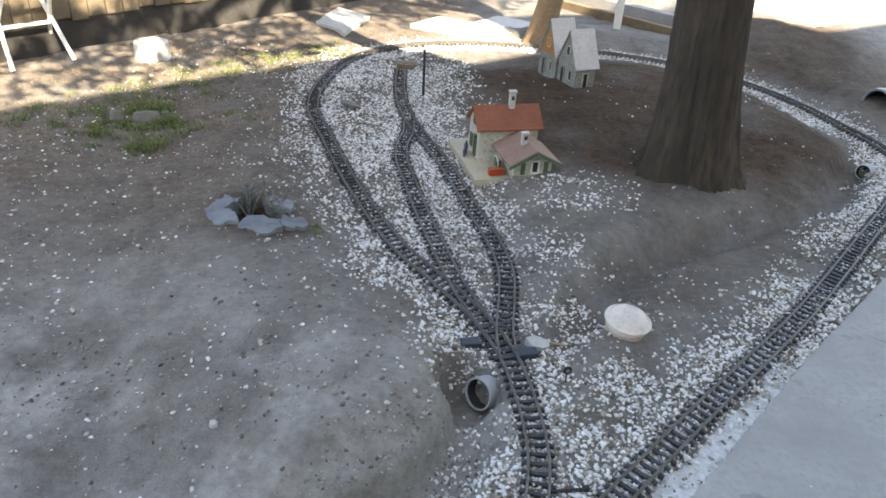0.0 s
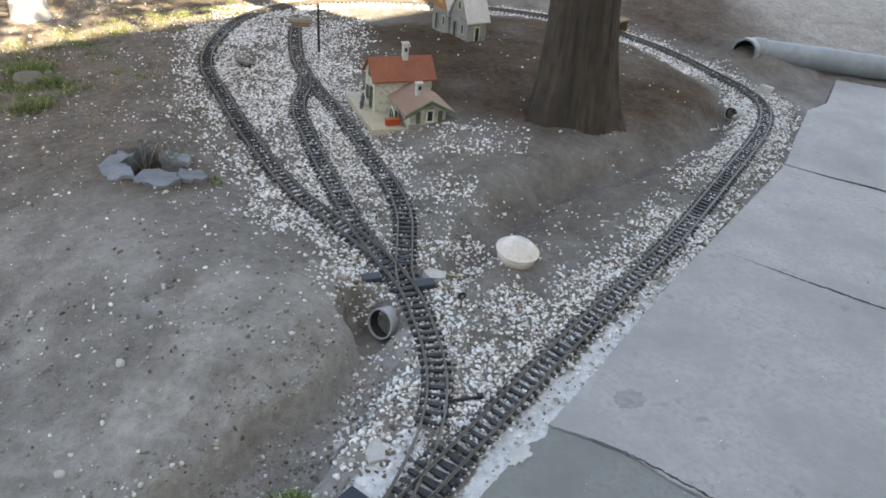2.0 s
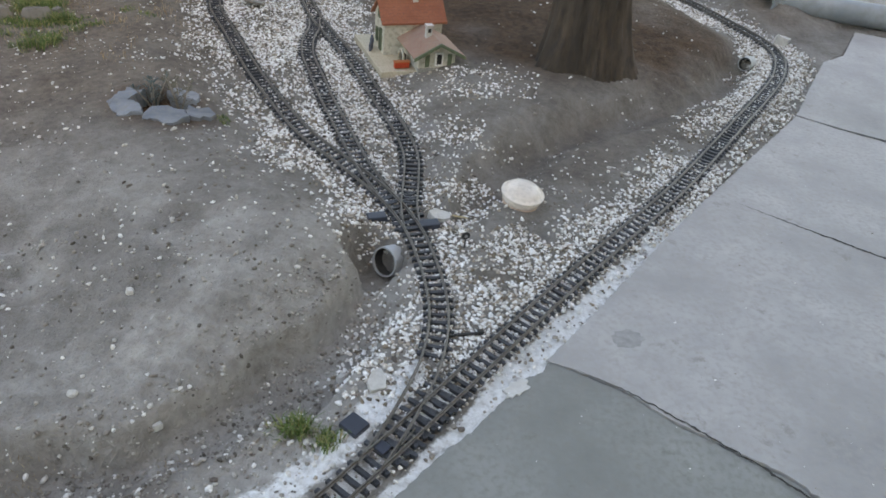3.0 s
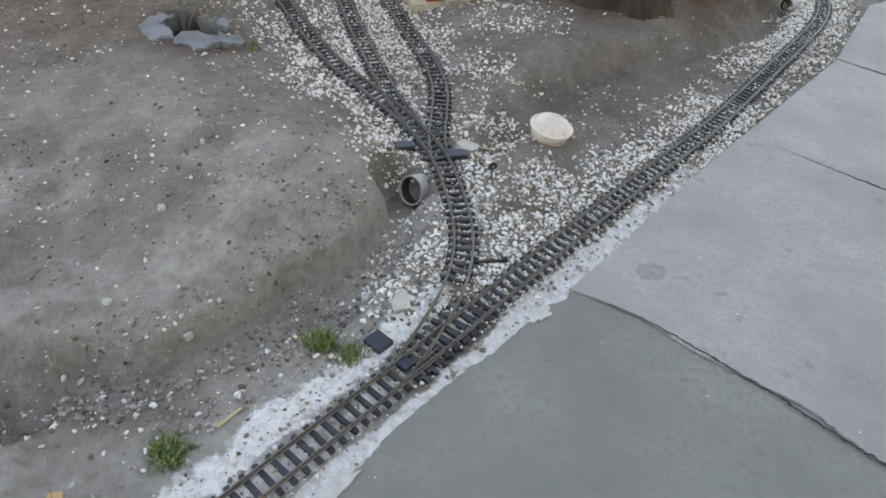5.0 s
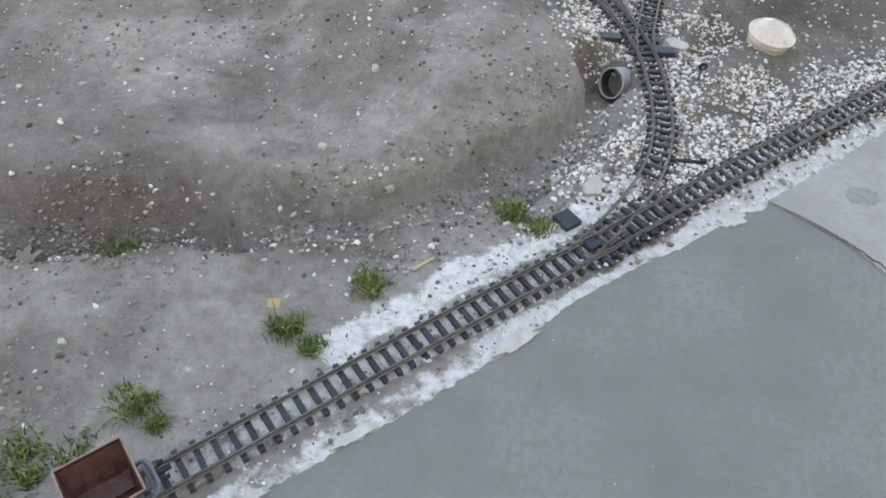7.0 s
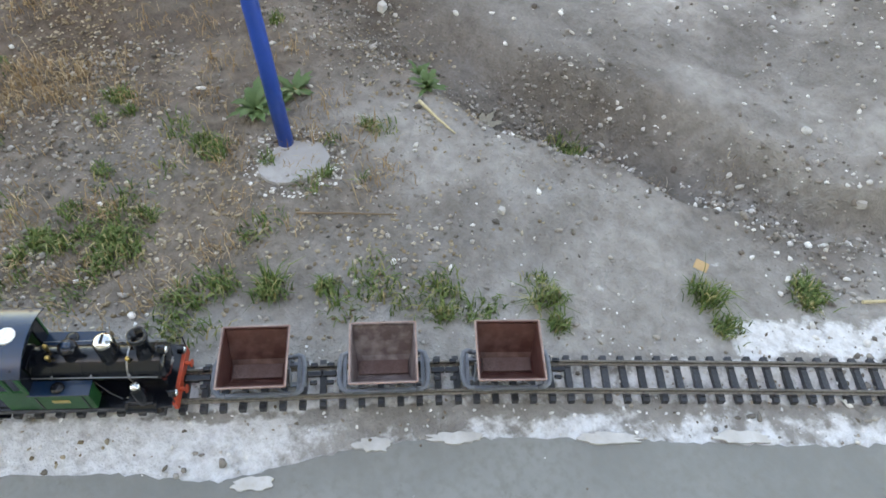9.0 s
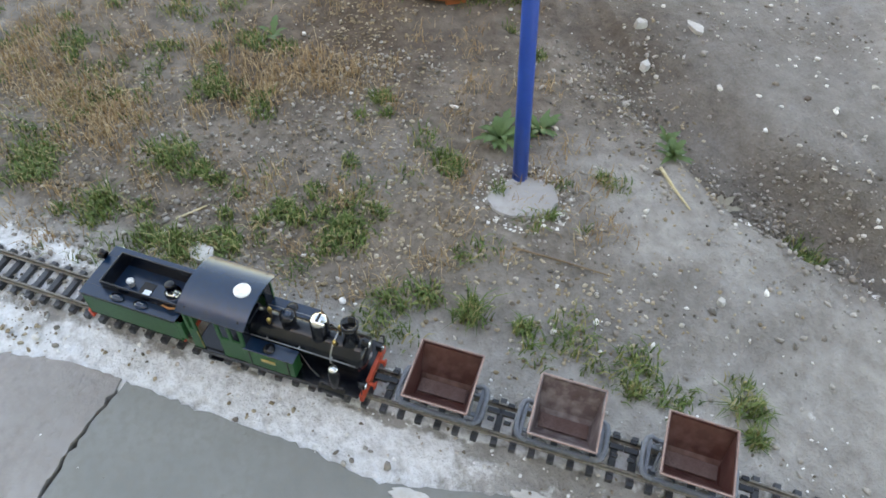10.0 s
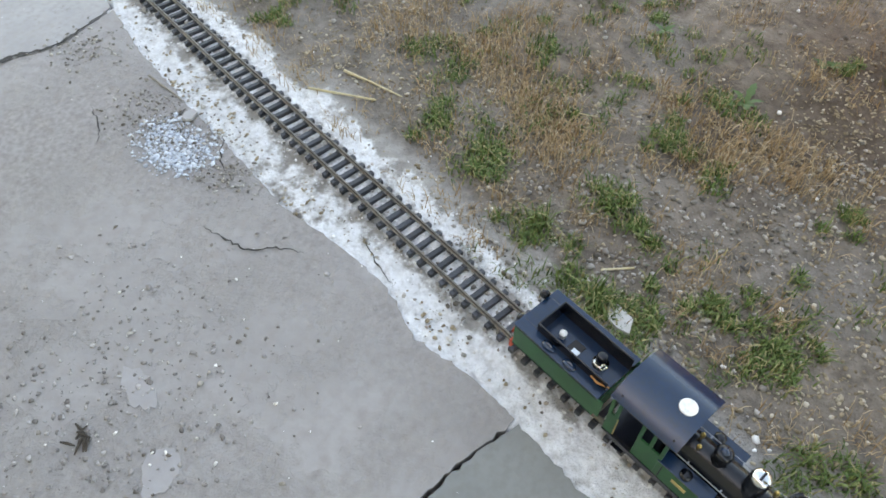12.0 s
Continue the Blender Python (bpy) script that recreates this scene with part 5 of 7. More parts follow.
    d2 = part("steam_dome", lathe(bmesh.new(), [(0.0130, 0.0), (0.0110, 0.004), (0.0108, 0.019), (0.0125, 0.021), (0.0122, 0.025), (0.008, 0.028), (0.0, 0.0285)], 26, (0.005, 0, 0.114)), M_BLACK, ob, smooth=True)
    part("dome_cap", lathe(bmesh.new(), [(0.0065, 0.0), (0.0062, 0.0022), (0.0, 0.003)], 20, (0.005, 0, 0.1422)), M_ROOF_BLACK, d2, smooth=True)
    for x, y, h in ((-0.028, 0.006, 0.018), (-0.022, -0.009, 0.014), (0.078, 0.012, 0.015), (0.080, -0.012, 0.013)):
        part("valve", lathe(bmesh.new(), [(0.0022, 0), (0.0022, h * 0.5), (0.0035, h * 0.55), (0.0035, h * 0.75), (0.0015, h), (0.0, h)], 10, (x, y, 0.1155)), M_BRASS, ob, smooth=True)
    bm = bmesh.new()
    lathe(bm, [(0.0085, 0.0), (0.0085, 0.034), (0.0065, 0.036), (0.0065, 0.041), (0.0, 0.042)], 18, (0.089, -0.041, 0.060))
    pump = part("air_pump", bm, M_BLACK, ob, smooth=True)
    part("pump_head", lathe(bmesh.new(), [(0.0066, 0), (0.006, 0.0025), (0.0, 0.003)], 16, (0.089, -0.041, 0.102)), M_CHROME, pump, smooth=True)
    for s in (-1, 1):
        bm = bmesh.new()
        tube(bm, [(-0.045, s * 0.0275, 0.104), (0.085, s * 0.0285, 0.104), (0.116, s * 0.0285, 0.103)], 0.0009, 6)
        for x in (-0.02, 0.03, 0.08):
            box(bm, x, s * 0.0262, 0.104, 0.002, 0.004, 0.002)
        part("handrail", bm, M_STEEL, ob)
        bm = bmesh.new()
        tube(bm, [(0.03, s * 0.026, 0.088), (0.05, s * 0.038, 0.080), (0.062, s * 0.040, 0.066)], 0.0016, 8)
        part("steam_pipe", bm, M_BLACK, ob)
        lamp = part("headlamp", lathe(bmesh.new(), [(0.006, 0), (0.0066, 0.004), (0.0066, 0.009), (0.0, 0.010)], 16), M_BLACK, ob)
        lamp.data.transform(pose(0.123, s * 0.033, 0.066, 0, 90, 0))
        lens = part("lens", lathe(bmesh.new(), [(0.0052, 0), (0.004, 0.0016), (0.0, 0.0022)], 16), M_CHROME, lamp)
        lens.data.transform(pose(0.1325, s * 0.033, 0.066, 0, 90, 0))
    lamp = part("headlamp", lathe(bmesh.new(), [(0.0065, 0), (0.007, 0.004), (0.007, 0.01), (0.0, 0.011)], 16), M_BLACK, ob)
    lamp.data.transform(pose(0.118, 0, 0.1275, 0, 90, 0))
    lens = part("lens", lathe(bmesh.new(), [(0.0055, 0), (0.004, 0.0016), (0.0, 0.0022)], 16), M_CHROME, lamp)
    lens.data.transform(pose(0.1285, 0, 0.1275, 0, 90, 0))
    # cab: floor, front and rear sheets, roof
    part("cab_floor", box(bmesh.new(), -0.09, 0, 0.0555, 0.088, 0.088, 0.003), M_BLACK, ob)
    bm = bmesh.new()
    for y in (-0.0355, 0.0355):
        box(bm, -0.048, y, 0.098, 0.003, 0.017, 0.09)
    box(bm, -0.048, 0, 0.143, 0.003, 0.086, 0.012)
    part("cab_front", bm, M_BLACK, ob)
    bm = bmesh.new()
    box(bm, -0.056, 0, 0.09, 0.012, 0.040, 0.05, 0.002)
    tube(bm, [(-0.063, -0.010, 0.108), (-0.067, -0.010, 0.108)], 0.006, 14)
    tube(bm, [(-0.063, 0.010, 0.104), (-0.067, 0.010, 0.104)], 0.005, 14)
    part("backhead", bm, M_BLACK, ob)
    bm = bmesh.new()
    n = 44
    ys = [-0.0525 + 0.105 * i / n for i in range(n + 1)]
    zr = lambda y: 0.1485 + 0.0165 * (1 - (y / 0.0525) ** 2)
    lo = [[bm.verts.new((x, y, zr(y))) for y in ys] for x in (-0.140, -0.034)]
    hi = [[bm.verts.new((x, y, zr(y) + 0.0022)) for y in ys] for x in (-0.140, -0.034)]
    for i in range(n):
        bm.faces.new((hi[0][i], hi[1][i], hi[1][i + 1], hi[0][i + 1]))
        bm.faces.new((lo[0][i], lo[0][i + 1], lo[1][i + 1], lo[1][i]))
        for k in (0, 1):
            bm.faces.new((lo[k][i], hi[k][i], hi[k][i + 1], lo[k][i + 1]))
    for i in (0, n):
        bm.faces.new((lo[0][i], lo[1][i], hi[1][i], hi[0][i]))
    bmesh.ops.recalc_face_normals(bm, faces=bm.faces[:])
    roof = part("cab_roof", bm, M_ROOF_BLACK, ob, "arched satin black cab roof tinted with sky blue")
    part("roof_hatch", lathe(bmesh.new(), [(0.0122, -0.002), (0.0122, 0.0012), (0.011, 0.0018), (0.0, 0.002)], 32, (-0.060, 0.0, 0.1672)), M_WHITE_PAINT, roof, "round white roof disc")
    for x in (-0.128, -0.046):
        for y in (-0.044, 0.044):
            part("roof_bolt", lathe(bmesh.new(), [(0.0016, 0), (0.0012, 0.0014), (0.0, 0.0016)], 8, (x, y, zr(y) + 0.0016)), M_BLACK, roof)
    # front beam, hook and steps
    beam = part("buffer_beam", box(bmesh.new(), 0.129, 0, 0.0465, 0.006, 0.090, 0.017, 0.0008), M_RED, ob, "bright red buffer beam")
    part("coupler", box(bmesh.new(), 0.142, 0, 0.040, 0.022, 0.010, 0.007, 0.001), M_BLACK, ob)
    for s in (-1, 1):
        bm = bmesh.new()
        cyl(bm, 0.132, s * 0.020, 0.050, 0.003, 0.009, "x", 10)
        cyl(bm, 0.140, s * 0.020, 0.050, 0.006, 0.002, "x", 14)
        part("buffer", bm, M_RED, beam)
        bm = bmesh.new()
        tube(bm, [(0.130, s * 0.044, 0.058), (0.131, s * 0.044, 0.082), (0.124, s * 0.040, 0.086)], 0.001, 6)
        part("hand_iron", bm, M_BLACK, beam)
    return ob


def tender(m):
    ob = thing("tender", "green model tender with an open black coal bunker", "model tender", m)
    part("frame", box(bmesh.new(), 0, 0, 0.043, 0.155, 0.040, 0.014, 0.001), M_RED, ob, "red frame")
    for s in (-1, 1):
        side = part("side_panel", box(bmesh.new(), 0.0, s * 0.0445, 0.0775, 0.160, 0.003, 0.053, 0.0008), M_GREEN, ob, "green side panel")
        part("lining", box(bmesh.new(), 0.0, s * 0.0464, 0.1005, 0.156, 0.0008, 0.0012), M_BLACK, side)
        part("lining", box(bmesh.new(), 0.0, s * 0.0464, 0.0545, 0.156, 0.0008, 0.0012), M_BLACK, side)
        part("solebar", box(bmesh.new(), 0.0, s * 0.040, 0.0475, 0.158, 0.004, 0.008), M_RED, ob)
        part("entry_post", box(bmesh.new(), 0.0845, s * 0.0445, 0.082, 0.010, 0.003, 0.040, 0.0006), M_GREEN, ob)
        for x in (-0.055, -0.02, 0.05):
            wheel(ob, x, s * 0.0245, 0.0125, M_BLACK)
    part("rear_panel", box(bmesh.new(), -0.0795, 0, 0.0775, 0.003, 0.088, 0.053, 0.0006), M_GREEN, ob)
    part("front_panel", box(bmesh.new(), 0.0785, 0, 0.068, 0.003, 0.088, 0.034, 0.0006), M_GREEN, ob)
    bm = bmesh.new()
    for s in (-1, 1):
        box(bm, 0.0, s * 0.0375, 0.105, 0.162, 0.019, 0.003, 0.0006)
    box(bm, -0.066, 0, 0.105, 0.030, 0.056, 0.003, 0.0006)
    part("deck", bm, M_ROOF_BLACK, ob, "satin black deck tinted with sky blue")
    part("bunker_floor", box(bmesh.new(), 0.014, 0, 0.092, 0.128, 0.056, 0.003), M_ROOF_BLACK, ob)
    bm = bmesh.new()
    for s in (-1, 1):
        box(bm, 0.014, s * 0.0285, 0.107, 0.130, 0.0025, 0.032, 0.0006)
    box(bm, -0.0505, 0, 0.107, 0.0025, 0.057, 0.032, 0.0006)
    part("bunker_wall", bm, M_BLACK, ob, "raised black bunker walls")
    part("knob", lathe(bmesh.new(), [(0.004, 0), (0.004, 0.008), (0.006, 0.009), (0.006, 0.012), (0.003, 0.014), (0.0, 0.0142)], 18, (-0.022, -0.004, 0.0935)), M_WHITE_PAINT, ob, "small white knob", smooth=True)
    hole = part("battery_hatch", box(bmesh.new(), 0.004, -0.004, 0.0936, 0.020, 0.024, 0.002, 0.0005), M_DARK, ob)
    part("contact_plate", box(bmesh.new(), 0.008, -0.010, 0.0950, 0.012, 0.010, 0.001), M_CHROME, hole)
    cap = part("filler", lathe(bmesh.new(), [(0.0125, 0), (0.0125, 0.004), (0.009, 0.006), (0.007, 0.007), (0.007, 0.013), (0.0, 0.0135)], 24, (0.044, 0.004, 0.0935)), M_CHROME, ob, "bright metal filler", smooth=True)
    part("filler_cap", lathe(bmesh.new(), [(0.008, 0), (0.008, 0.009), (0.006, 0.011), (0.0, 0.0115)], 20, (0.044, 0.004, 0.1068)), M_BLACK, cap, smooth=True)
    for x in (-0.020, 0.020):
        bm = lathe(bmesh.new(), [(0.0085, 0), (0.0092, 0.001), (0.0092, 0.0028), (0.0045, 0.0042), (0.0, 0.0045)], 20)
        bm.transform(Matrix.Diagonal((1.25, 0.75, 1, 1)))
        bm.transform(pose(x, -0.038, 0.1063))
        lid = part("water_hatch", bm, M_ROOF_BLACK, ob, smooth=True)
        bm = bmesh.new()
        tube(bm, [(x - 0.005, -0.038, 0.111), (x, -0.038, 0.1135), (x + 0.005, -0.038, 0.111)], 0.0008, 6)
        part("handle", bm, M_STEEL, lid)
    bm = bmesh.new()
    tube(bm, [(0.052, -0.030, 0.112), (0.066, -0.034, 0.116), (0.082, -0.026, 0.113)], [0.0012, 0.0018, 0.0012], 8)
    part("tool_handle", bm, M_TIMBER_OR, ob, "wooden tool handle", smooth=True)
    for s, z in ((0.022, 0.112), (-0.026, 0.094)):
        bm = lathe(bmesh.new(), [(0.006, 0), (0.0075, 0.004), (0.0075, 0.010), (0.004, 0.012), (0.0, 0.0122)], 16)
        bm.transform(pose(-0.079, s, z, 0, -90, 0))
        lamp = part("rear_lamp", bm, M_BLACK, ob, smooth=True)
        part("lamp_top", lathe(bmesh.new(), [(0.003, 0), (0.004, 0.004), (0.0, 0.006)], 12, (-0.084, s, z + 0.006)), M_BLACK, lamp)
    beam = part("rear_beam", box(bmesh.new(), -0.0825, 0, 0.0475, 0.005, 0.094, 0.018, 0.0008), M_RED, ob, "orange-red rear beam")
    for s in (-1, 1):
        bm = bmesh.new()
        cyl(bm, -0.094, s * 0.024, 0.049, 0.003, 0.010, "x", 10)
        cyl(bm, -0.096, s * 0.024, 0.049, 0.0065, 0.002, "x", 14)
        part("buffer", bm, M_RED, beam)
    part("coupler", box(bmesh.new(), -0.096, 0, 0.040, 0.022, 0.010, 0.007, 0.001), M_BLACK, ob)
    return ob


def tub_mesh(inner):
    bm = bmesh.new()
    t = 0.0018

    def ring(hx, hy, z):
        return [bm.verts.new((sx * hx, sy * hy, z)) for sx, sy in ((-1, -1), (1, -1), (1, 1), (-1, 1))]

    o = [ring(0.038, 0.013, 0.050), ring(0.040, 0.020, 0.056), ring(0.0455, 0.0465, 0.094), ring(0.0455, 0.0465, 0.100)]
    i = [ring(0.0437, 0.0447, 0.100), ring(0.0437, 0.0447, 0.094), ring(0.0385, 0.0185, 0.0575), ring(0.0365, 0.0115, 0.0525)]
    seq = o + i
    for a, b in zip(seq, seq[1:]):
        for k in range(4):
            bm.faces.new((a[k], a[(k + 1) % 4], b[(k + 1) % 4], b[k]))
    bm.faces.new(o[0][::-1])
    bm.faces.new(i[-1])
    bmesh.ops.recalc_face_normals(bm, faces=bm.faces[:])
    return bm


def tipper(m, tub_mat, label):
    ob = thing("tipper_wagon", label, "model wagon", m, "tipper wagons behind the locomotive")
    tub = part("tub", tub_mesh(0), tub_mat, ob)
    bm = bmesh.new()
    loop = [(-0.0462, -0.0472), (0.0462, -0.0472), (0.0462, 0.0472), (-0.0462, 0.0472)]
    for (x0, y0), (x1, y1) in zip(loop, loop[1:] + loop[:1]):
        tube(bm, [(x0, y0, 0.0995), (x1, y1, 0.0995)], 0.0014, 6)
    part("rim", bm, M_RIM, tub, "worn pale rim")
    bm = bmesh.new()
    box(bm, 0, 0, 0.0545, 0.070, 0.022, 0.004, 0.0012)
    part("dust", bm, M_DUST, tub, "settled pale dust")
    for s in (-1, 1):
        # rounded end hoop of the chassis
        bm = bmesh.new()
        pts = [(s * 0.046, -0.029, 0.040), (s * 0.054, -0.030, 0.043), (s * 0.060, -0.026, 0.045), (s * 0.063, -0.015, 0.046), (s * 0.063, 0.015, 0.046), (s * 0.060, 0.026, 0.045), (s * 0.054, 0.030, 0.043), (s * 0.046, 0.029, 0.040)]
        tube(bm, pts, 0.0040, 8)
        part("end_hoop", bm, M_CHASSIS, ob, "blue-grey end frame", smooth=True)
        bm = bmesh.new()
        box(bm, s * 0.054, -0.016, 0.041, 0.026, 0.006, 0.006, 0.001)
        box(bm, s * 0.054, 0.016, 0.041, 0.026, 0.006, 0.006, 0.001)
        box(bm, s * 0.056, 0, 0.043, 0.006, 0.06, 0.004, 0.001)
        part("headstock", bm, M_CHASSIS, ob)
        bm = bmesh.new()
        box(bm, s * 0.078, 0, 0.040, 0.020, 0.008, 0.006, 0.001)
        box(bm, s * 0.0765, 0.014, 0.041, 0.010, 0.006, 0.005, 0.001)
        box(bm, s * 0.0765, -0.014, 0.041, 0.010, 0.006, 0.005, 0.001)
        part("coupler", bm, M_BLACK, ob)
        part("side_beam", box(bmesh.new(), 0, s * 0.029, 0.039, 0.094, 0.005, 0.008, 0.001), M_CHASSIS, ob)
        bm = bmesh.new()
        for y in (-0.02, 0.02):
            tube(bm, [(s * 0.046, y, 0.043), (s * 0.0455, y * 0.3, 0.072)], 0.0022, 8)
        part("tub_stand", bm, M_CHASSIS, ob)
        for x in (-0.026, 0.026):
            wheel(ob, x, s * 0.0245, 0.010, M_BLACK)
    for x in (-0.026, 0.026):
        part("axle", tube(bmesh.new(), [(x, -0.0245, RT + 0.010), (x, 0.0245, RT + 0.010)], 0.0016, 8), M_STEEL, ob)
    return ob


locomotive(on_track(-0.500))
tender(on_track(-0.737))
tipper(on_track(-0.263), M_TUB, "rusty red tipper wagon with an empty tub")
tipper(on_track(-0.086), M_TUB_GREY, "grey dusty tipper wagon with an empty tub")
tipper(on_track(0.091), M_TUB, "rusty red tipper wagon at the end of the train")


M_FIR_BROWN = island_mat("half_dry_needles", [(0.0, (0.10, 0.085, 0.06)), (1.0, (0.20, 0.20, 0.15))], 0.7)
M_PVC_PALE = mat("weathered_pale_pipe", (0.30, 0.32, 0.34), (0.44, 0.46, 0.48), 12, 0.55, 0, 0.1, 60, (0.36, 0.36, 0.35))

# ---- things of the yard ----
def stone(name, label, x, y, rx, ry, h, material, seed, parent=None, ang=0, sink=0.3, slaty=False):
    """An angular stone, sunk a little into the soil."""
    rs = random.Random(seed)
    bm = bmesh.new()
    n = 6 if slaty else 9
    turns = [2 * math.pi * (k + rs.uniform(-0.3, 0.3)) / n for k in range(n)]
    out = [(rs.uniform(0.72, 1.12) * math.cos(a), rs.uniform(0.72, 1.12) * math.sin(a)) for a in turns]
    z0 = -h * sink
    rows = []
    for f, z in ((0.96, z0), (1.0, h * 0.35), (1.0 if slaty else 0.8, h * 0.9), (0.95 if slaty else 0.45, h)):
        rows.append([bm.verts.new((px * rx * f + rs.uniform(-1, 1) * rx * 0.04, py * ry * f + rs.uniform(-1, 1) * ry * 0.04, z + rs.uniform(-0.1, 0.1) * h)) for px, py in out])
    for a, b in zip(rows, rows[1:]):
        for k in range(n):
            bm.faces.new((a[k], a[(k + 1) % n], b[(k + 1) % n], b[k]))
    bm.faces.new(rows[-1])
    bm.faces.new(rows[0][::-1])
    bmesh.ops.recalc_face_normals(bm, faces=bm.faces[:])
    ob = part(name, bm, material, parent, m=pose(x, y, height1(x, y) if not parent else 0, rs.uniform(-7, 7) * (2 if slaty else 1), rs.uniform(-7, 7) * (2 if slaty else 1), ang))
    return tagged(ob, label, "stone")


# ring of slates round a small conifer
def slate(poly, h, tilt, seed):
    """A split slate with a broken outline, lying slightly tipped."""
    rs = random.Random(seed)
    cx, cy = sum(a for a, b in poly) / len(poly), sum(b for a, b in poly) / len(poly)
    pts = ragged([(a - cx, b - cy) for a, b in poly], 0.014, 0.0075, seed)
    bm = bmesh.new()
    rows = [[bm.verts.new((a * f, b * f, z + (rs.uniform(-0.005, 0.004) if z > 0 else 0))) for a, b in pts] for f, z in ((1.02, -0.04), (1.08, h * 0.10), (1.05, h * 0.42))]
    n = len(pts)
    for a, b in zip(rows, rows[1:]):
        for k in range(n):
            bm.faces.new((a[k], a[(k + 1) % n], b[(k + 1) % n], b[k]))
    bm.faces.new(rows[-1])
    bm.faces.new(rows[0][::-1])
    bmesh.ops.recalc_face_normals(bm, faces=bm.faces[:])
    tagged(part("slate_stone", bm, M_SLATE, m=pose(cx, cy, max(height1(a, b) for a, b in poly) - 0.004, tilt[0], tilt[1], 0)), "flat blue-grey slate set in a ring round a conifer", "stone", "slates round the conifer")


slate([(-1.20, 2.375), (-1.13, 2.295), (-1.058, 2.315), (-1.085, 2.375), (-1.135, 2.39), (-1.11, 2.455), (-1.175, 2.465)], 0.030, (5, -6), 61)
slate([(-1.045, 2.295), (-0.945, 2.285), (-0.915, 2.335), (-0.945, 2.375), (-1.045, 2.36)], 0.034, (7, 2), 62)
slate([(-0.955, 2.385), (-0.905, 2.355), (-0.855, 2.395), (-0.885, 2.44), (-0.945, 2.425)], 0.024, (-3, 8), 63)
slate([(-1.055, 2.505), (-0.985, 2.455), (-0.935, 2.475), (-0.965, 2.545), (-1.03, 2.56)], 0.030, (-9, 5), 64)
for i, (x, y, r, h) in enumerate([(-2.04, 3.12, 0.034, 0.045), (-1.90, 3.14, 0.052, 0.050), (-1.84, 3.19, 0.028, 0.04)]):
    stone("field_stone", "dark rounded field stone lying in grass", x, y, r * 1.1, r * 0.7, h, M_ROCK, 80 + i, None, 20 * i)
stone("flat_stone", "flat brownish stone lying among white chips", -1.13, 3.66, 0.06, 0.11, 0.012, M_ROCK, 83, None, 10, 0.3, True)
for i, (x, y, rx, ry, h) in enumerate([(-0.055, 2.035, 0.034, 0.024, 0.022), (1.47, 4.10, 0.05, 0.035, 0.045), (-0.204, 1.443, 0.013, 0.010, 0.014), (-1.59, 0.71, 0.018, 0.013, 0.018), (-1.47, 0.68, 0.018, 0.012, 0.014), (-1.57, 0.84, 0.035, 0.02, 0.008),
                                     (-1.08, -0.285, 0.04, 0.022, 0.012), (-0.11, 1.37, 0.034, 0.024, 0.018), (-0.83, 0.57, 0.009, 0.008, 0.010), (-0.70, 1.49, 0.012, 0.009, 0.012), (-0.69, 1.21, 0.012, 0.009, 0.010), (-0.52, 1.2, 0.012, 0.010, 0.012)]):
    stone("white_stone", "pale limestone lump lying on the soil", x, y, rx, ry, h, M_LIMESTONE, 90 + i, None, i * 37, 0.25, rx > 0.03)["group"] = "pale stones on the soil"
stone("paving_chip", "loose hexagonal chip of concrete on the paving", -1.277, -1.212, 0.022, 0.018, 0.006, M_CONC, 120, None, 10, 0.2, True).location.z = 0.005


def conifer(x, y, h, stems, material, label, seed):
    """Upright stems with feathery side sprigs."""
    ob = thing("dwarf_conifer", label, "shrub", pose(x, y, height1(x, y) - 0.005))
    rs = random.Random(seed)
    v, f = [], []
    for i in range(stems):
        a, lean = 6.28 * i / stems + rs.uniform(-0.5, 0.5), rs.uniform(0.05, 0.55)
        L = h * rs.uniform(0.65, 1.0)
        tip = Vector((math.cos(a) * L * lean, math.sin(a) * L * lean, L))
        part("twig", tube(bmesh.new(), [(0, 0, 0), (tip.x * 0.4, tip.y * 0.4, L * 0.5), tuple(tip)], [0.0045, 0.003, 0.001], 6), M_TWIG, ob)
        for k in range(16):
            u = 0.2 + 0.8 * k / 15
            p0 = Vector((tip.x * u * (0.6 + 0.4 * u), tip.y * u * (0.6 + 0.4 * u), L * u))
            b = rs.uniform(0, 6.28)
            d = Vector((math.cos(b), math.sin(b), rs.uniform(0.4, 1.2))).normalized()
            sl = 0.042 * (1.15 - u) + 0.010
            for w in range(16):
                c = p0 + d * sl * w / 15
                e = (d + 1.1 * Vector((rs.gauss(0, 0.6), rs.gauss(0, 0.6), rs.gauss(0.2, 0.5)))).normalized()
                s = e.cross(Vector((0.3, 0.7, 0.2))).normalized() * 0.0009
                m = len(v)
                v += [tuple(c - s), tuple(c + s), tuple(c + e * rs.uniform(0.006, 0.012))]
                f.append((m, m + 1, m + 2))
    raw("needles", v, f, material, ob)


conifer(-1.085, 2.455, 0.17, 5, M_FIR, "small blue-green conifer with sparse upright twigs", 31)
conifer(-0.995, 2.455, 0.15, 4, M_FIR_BROWN, "thin half-dry conifer seedling with brownish twigs", 33)


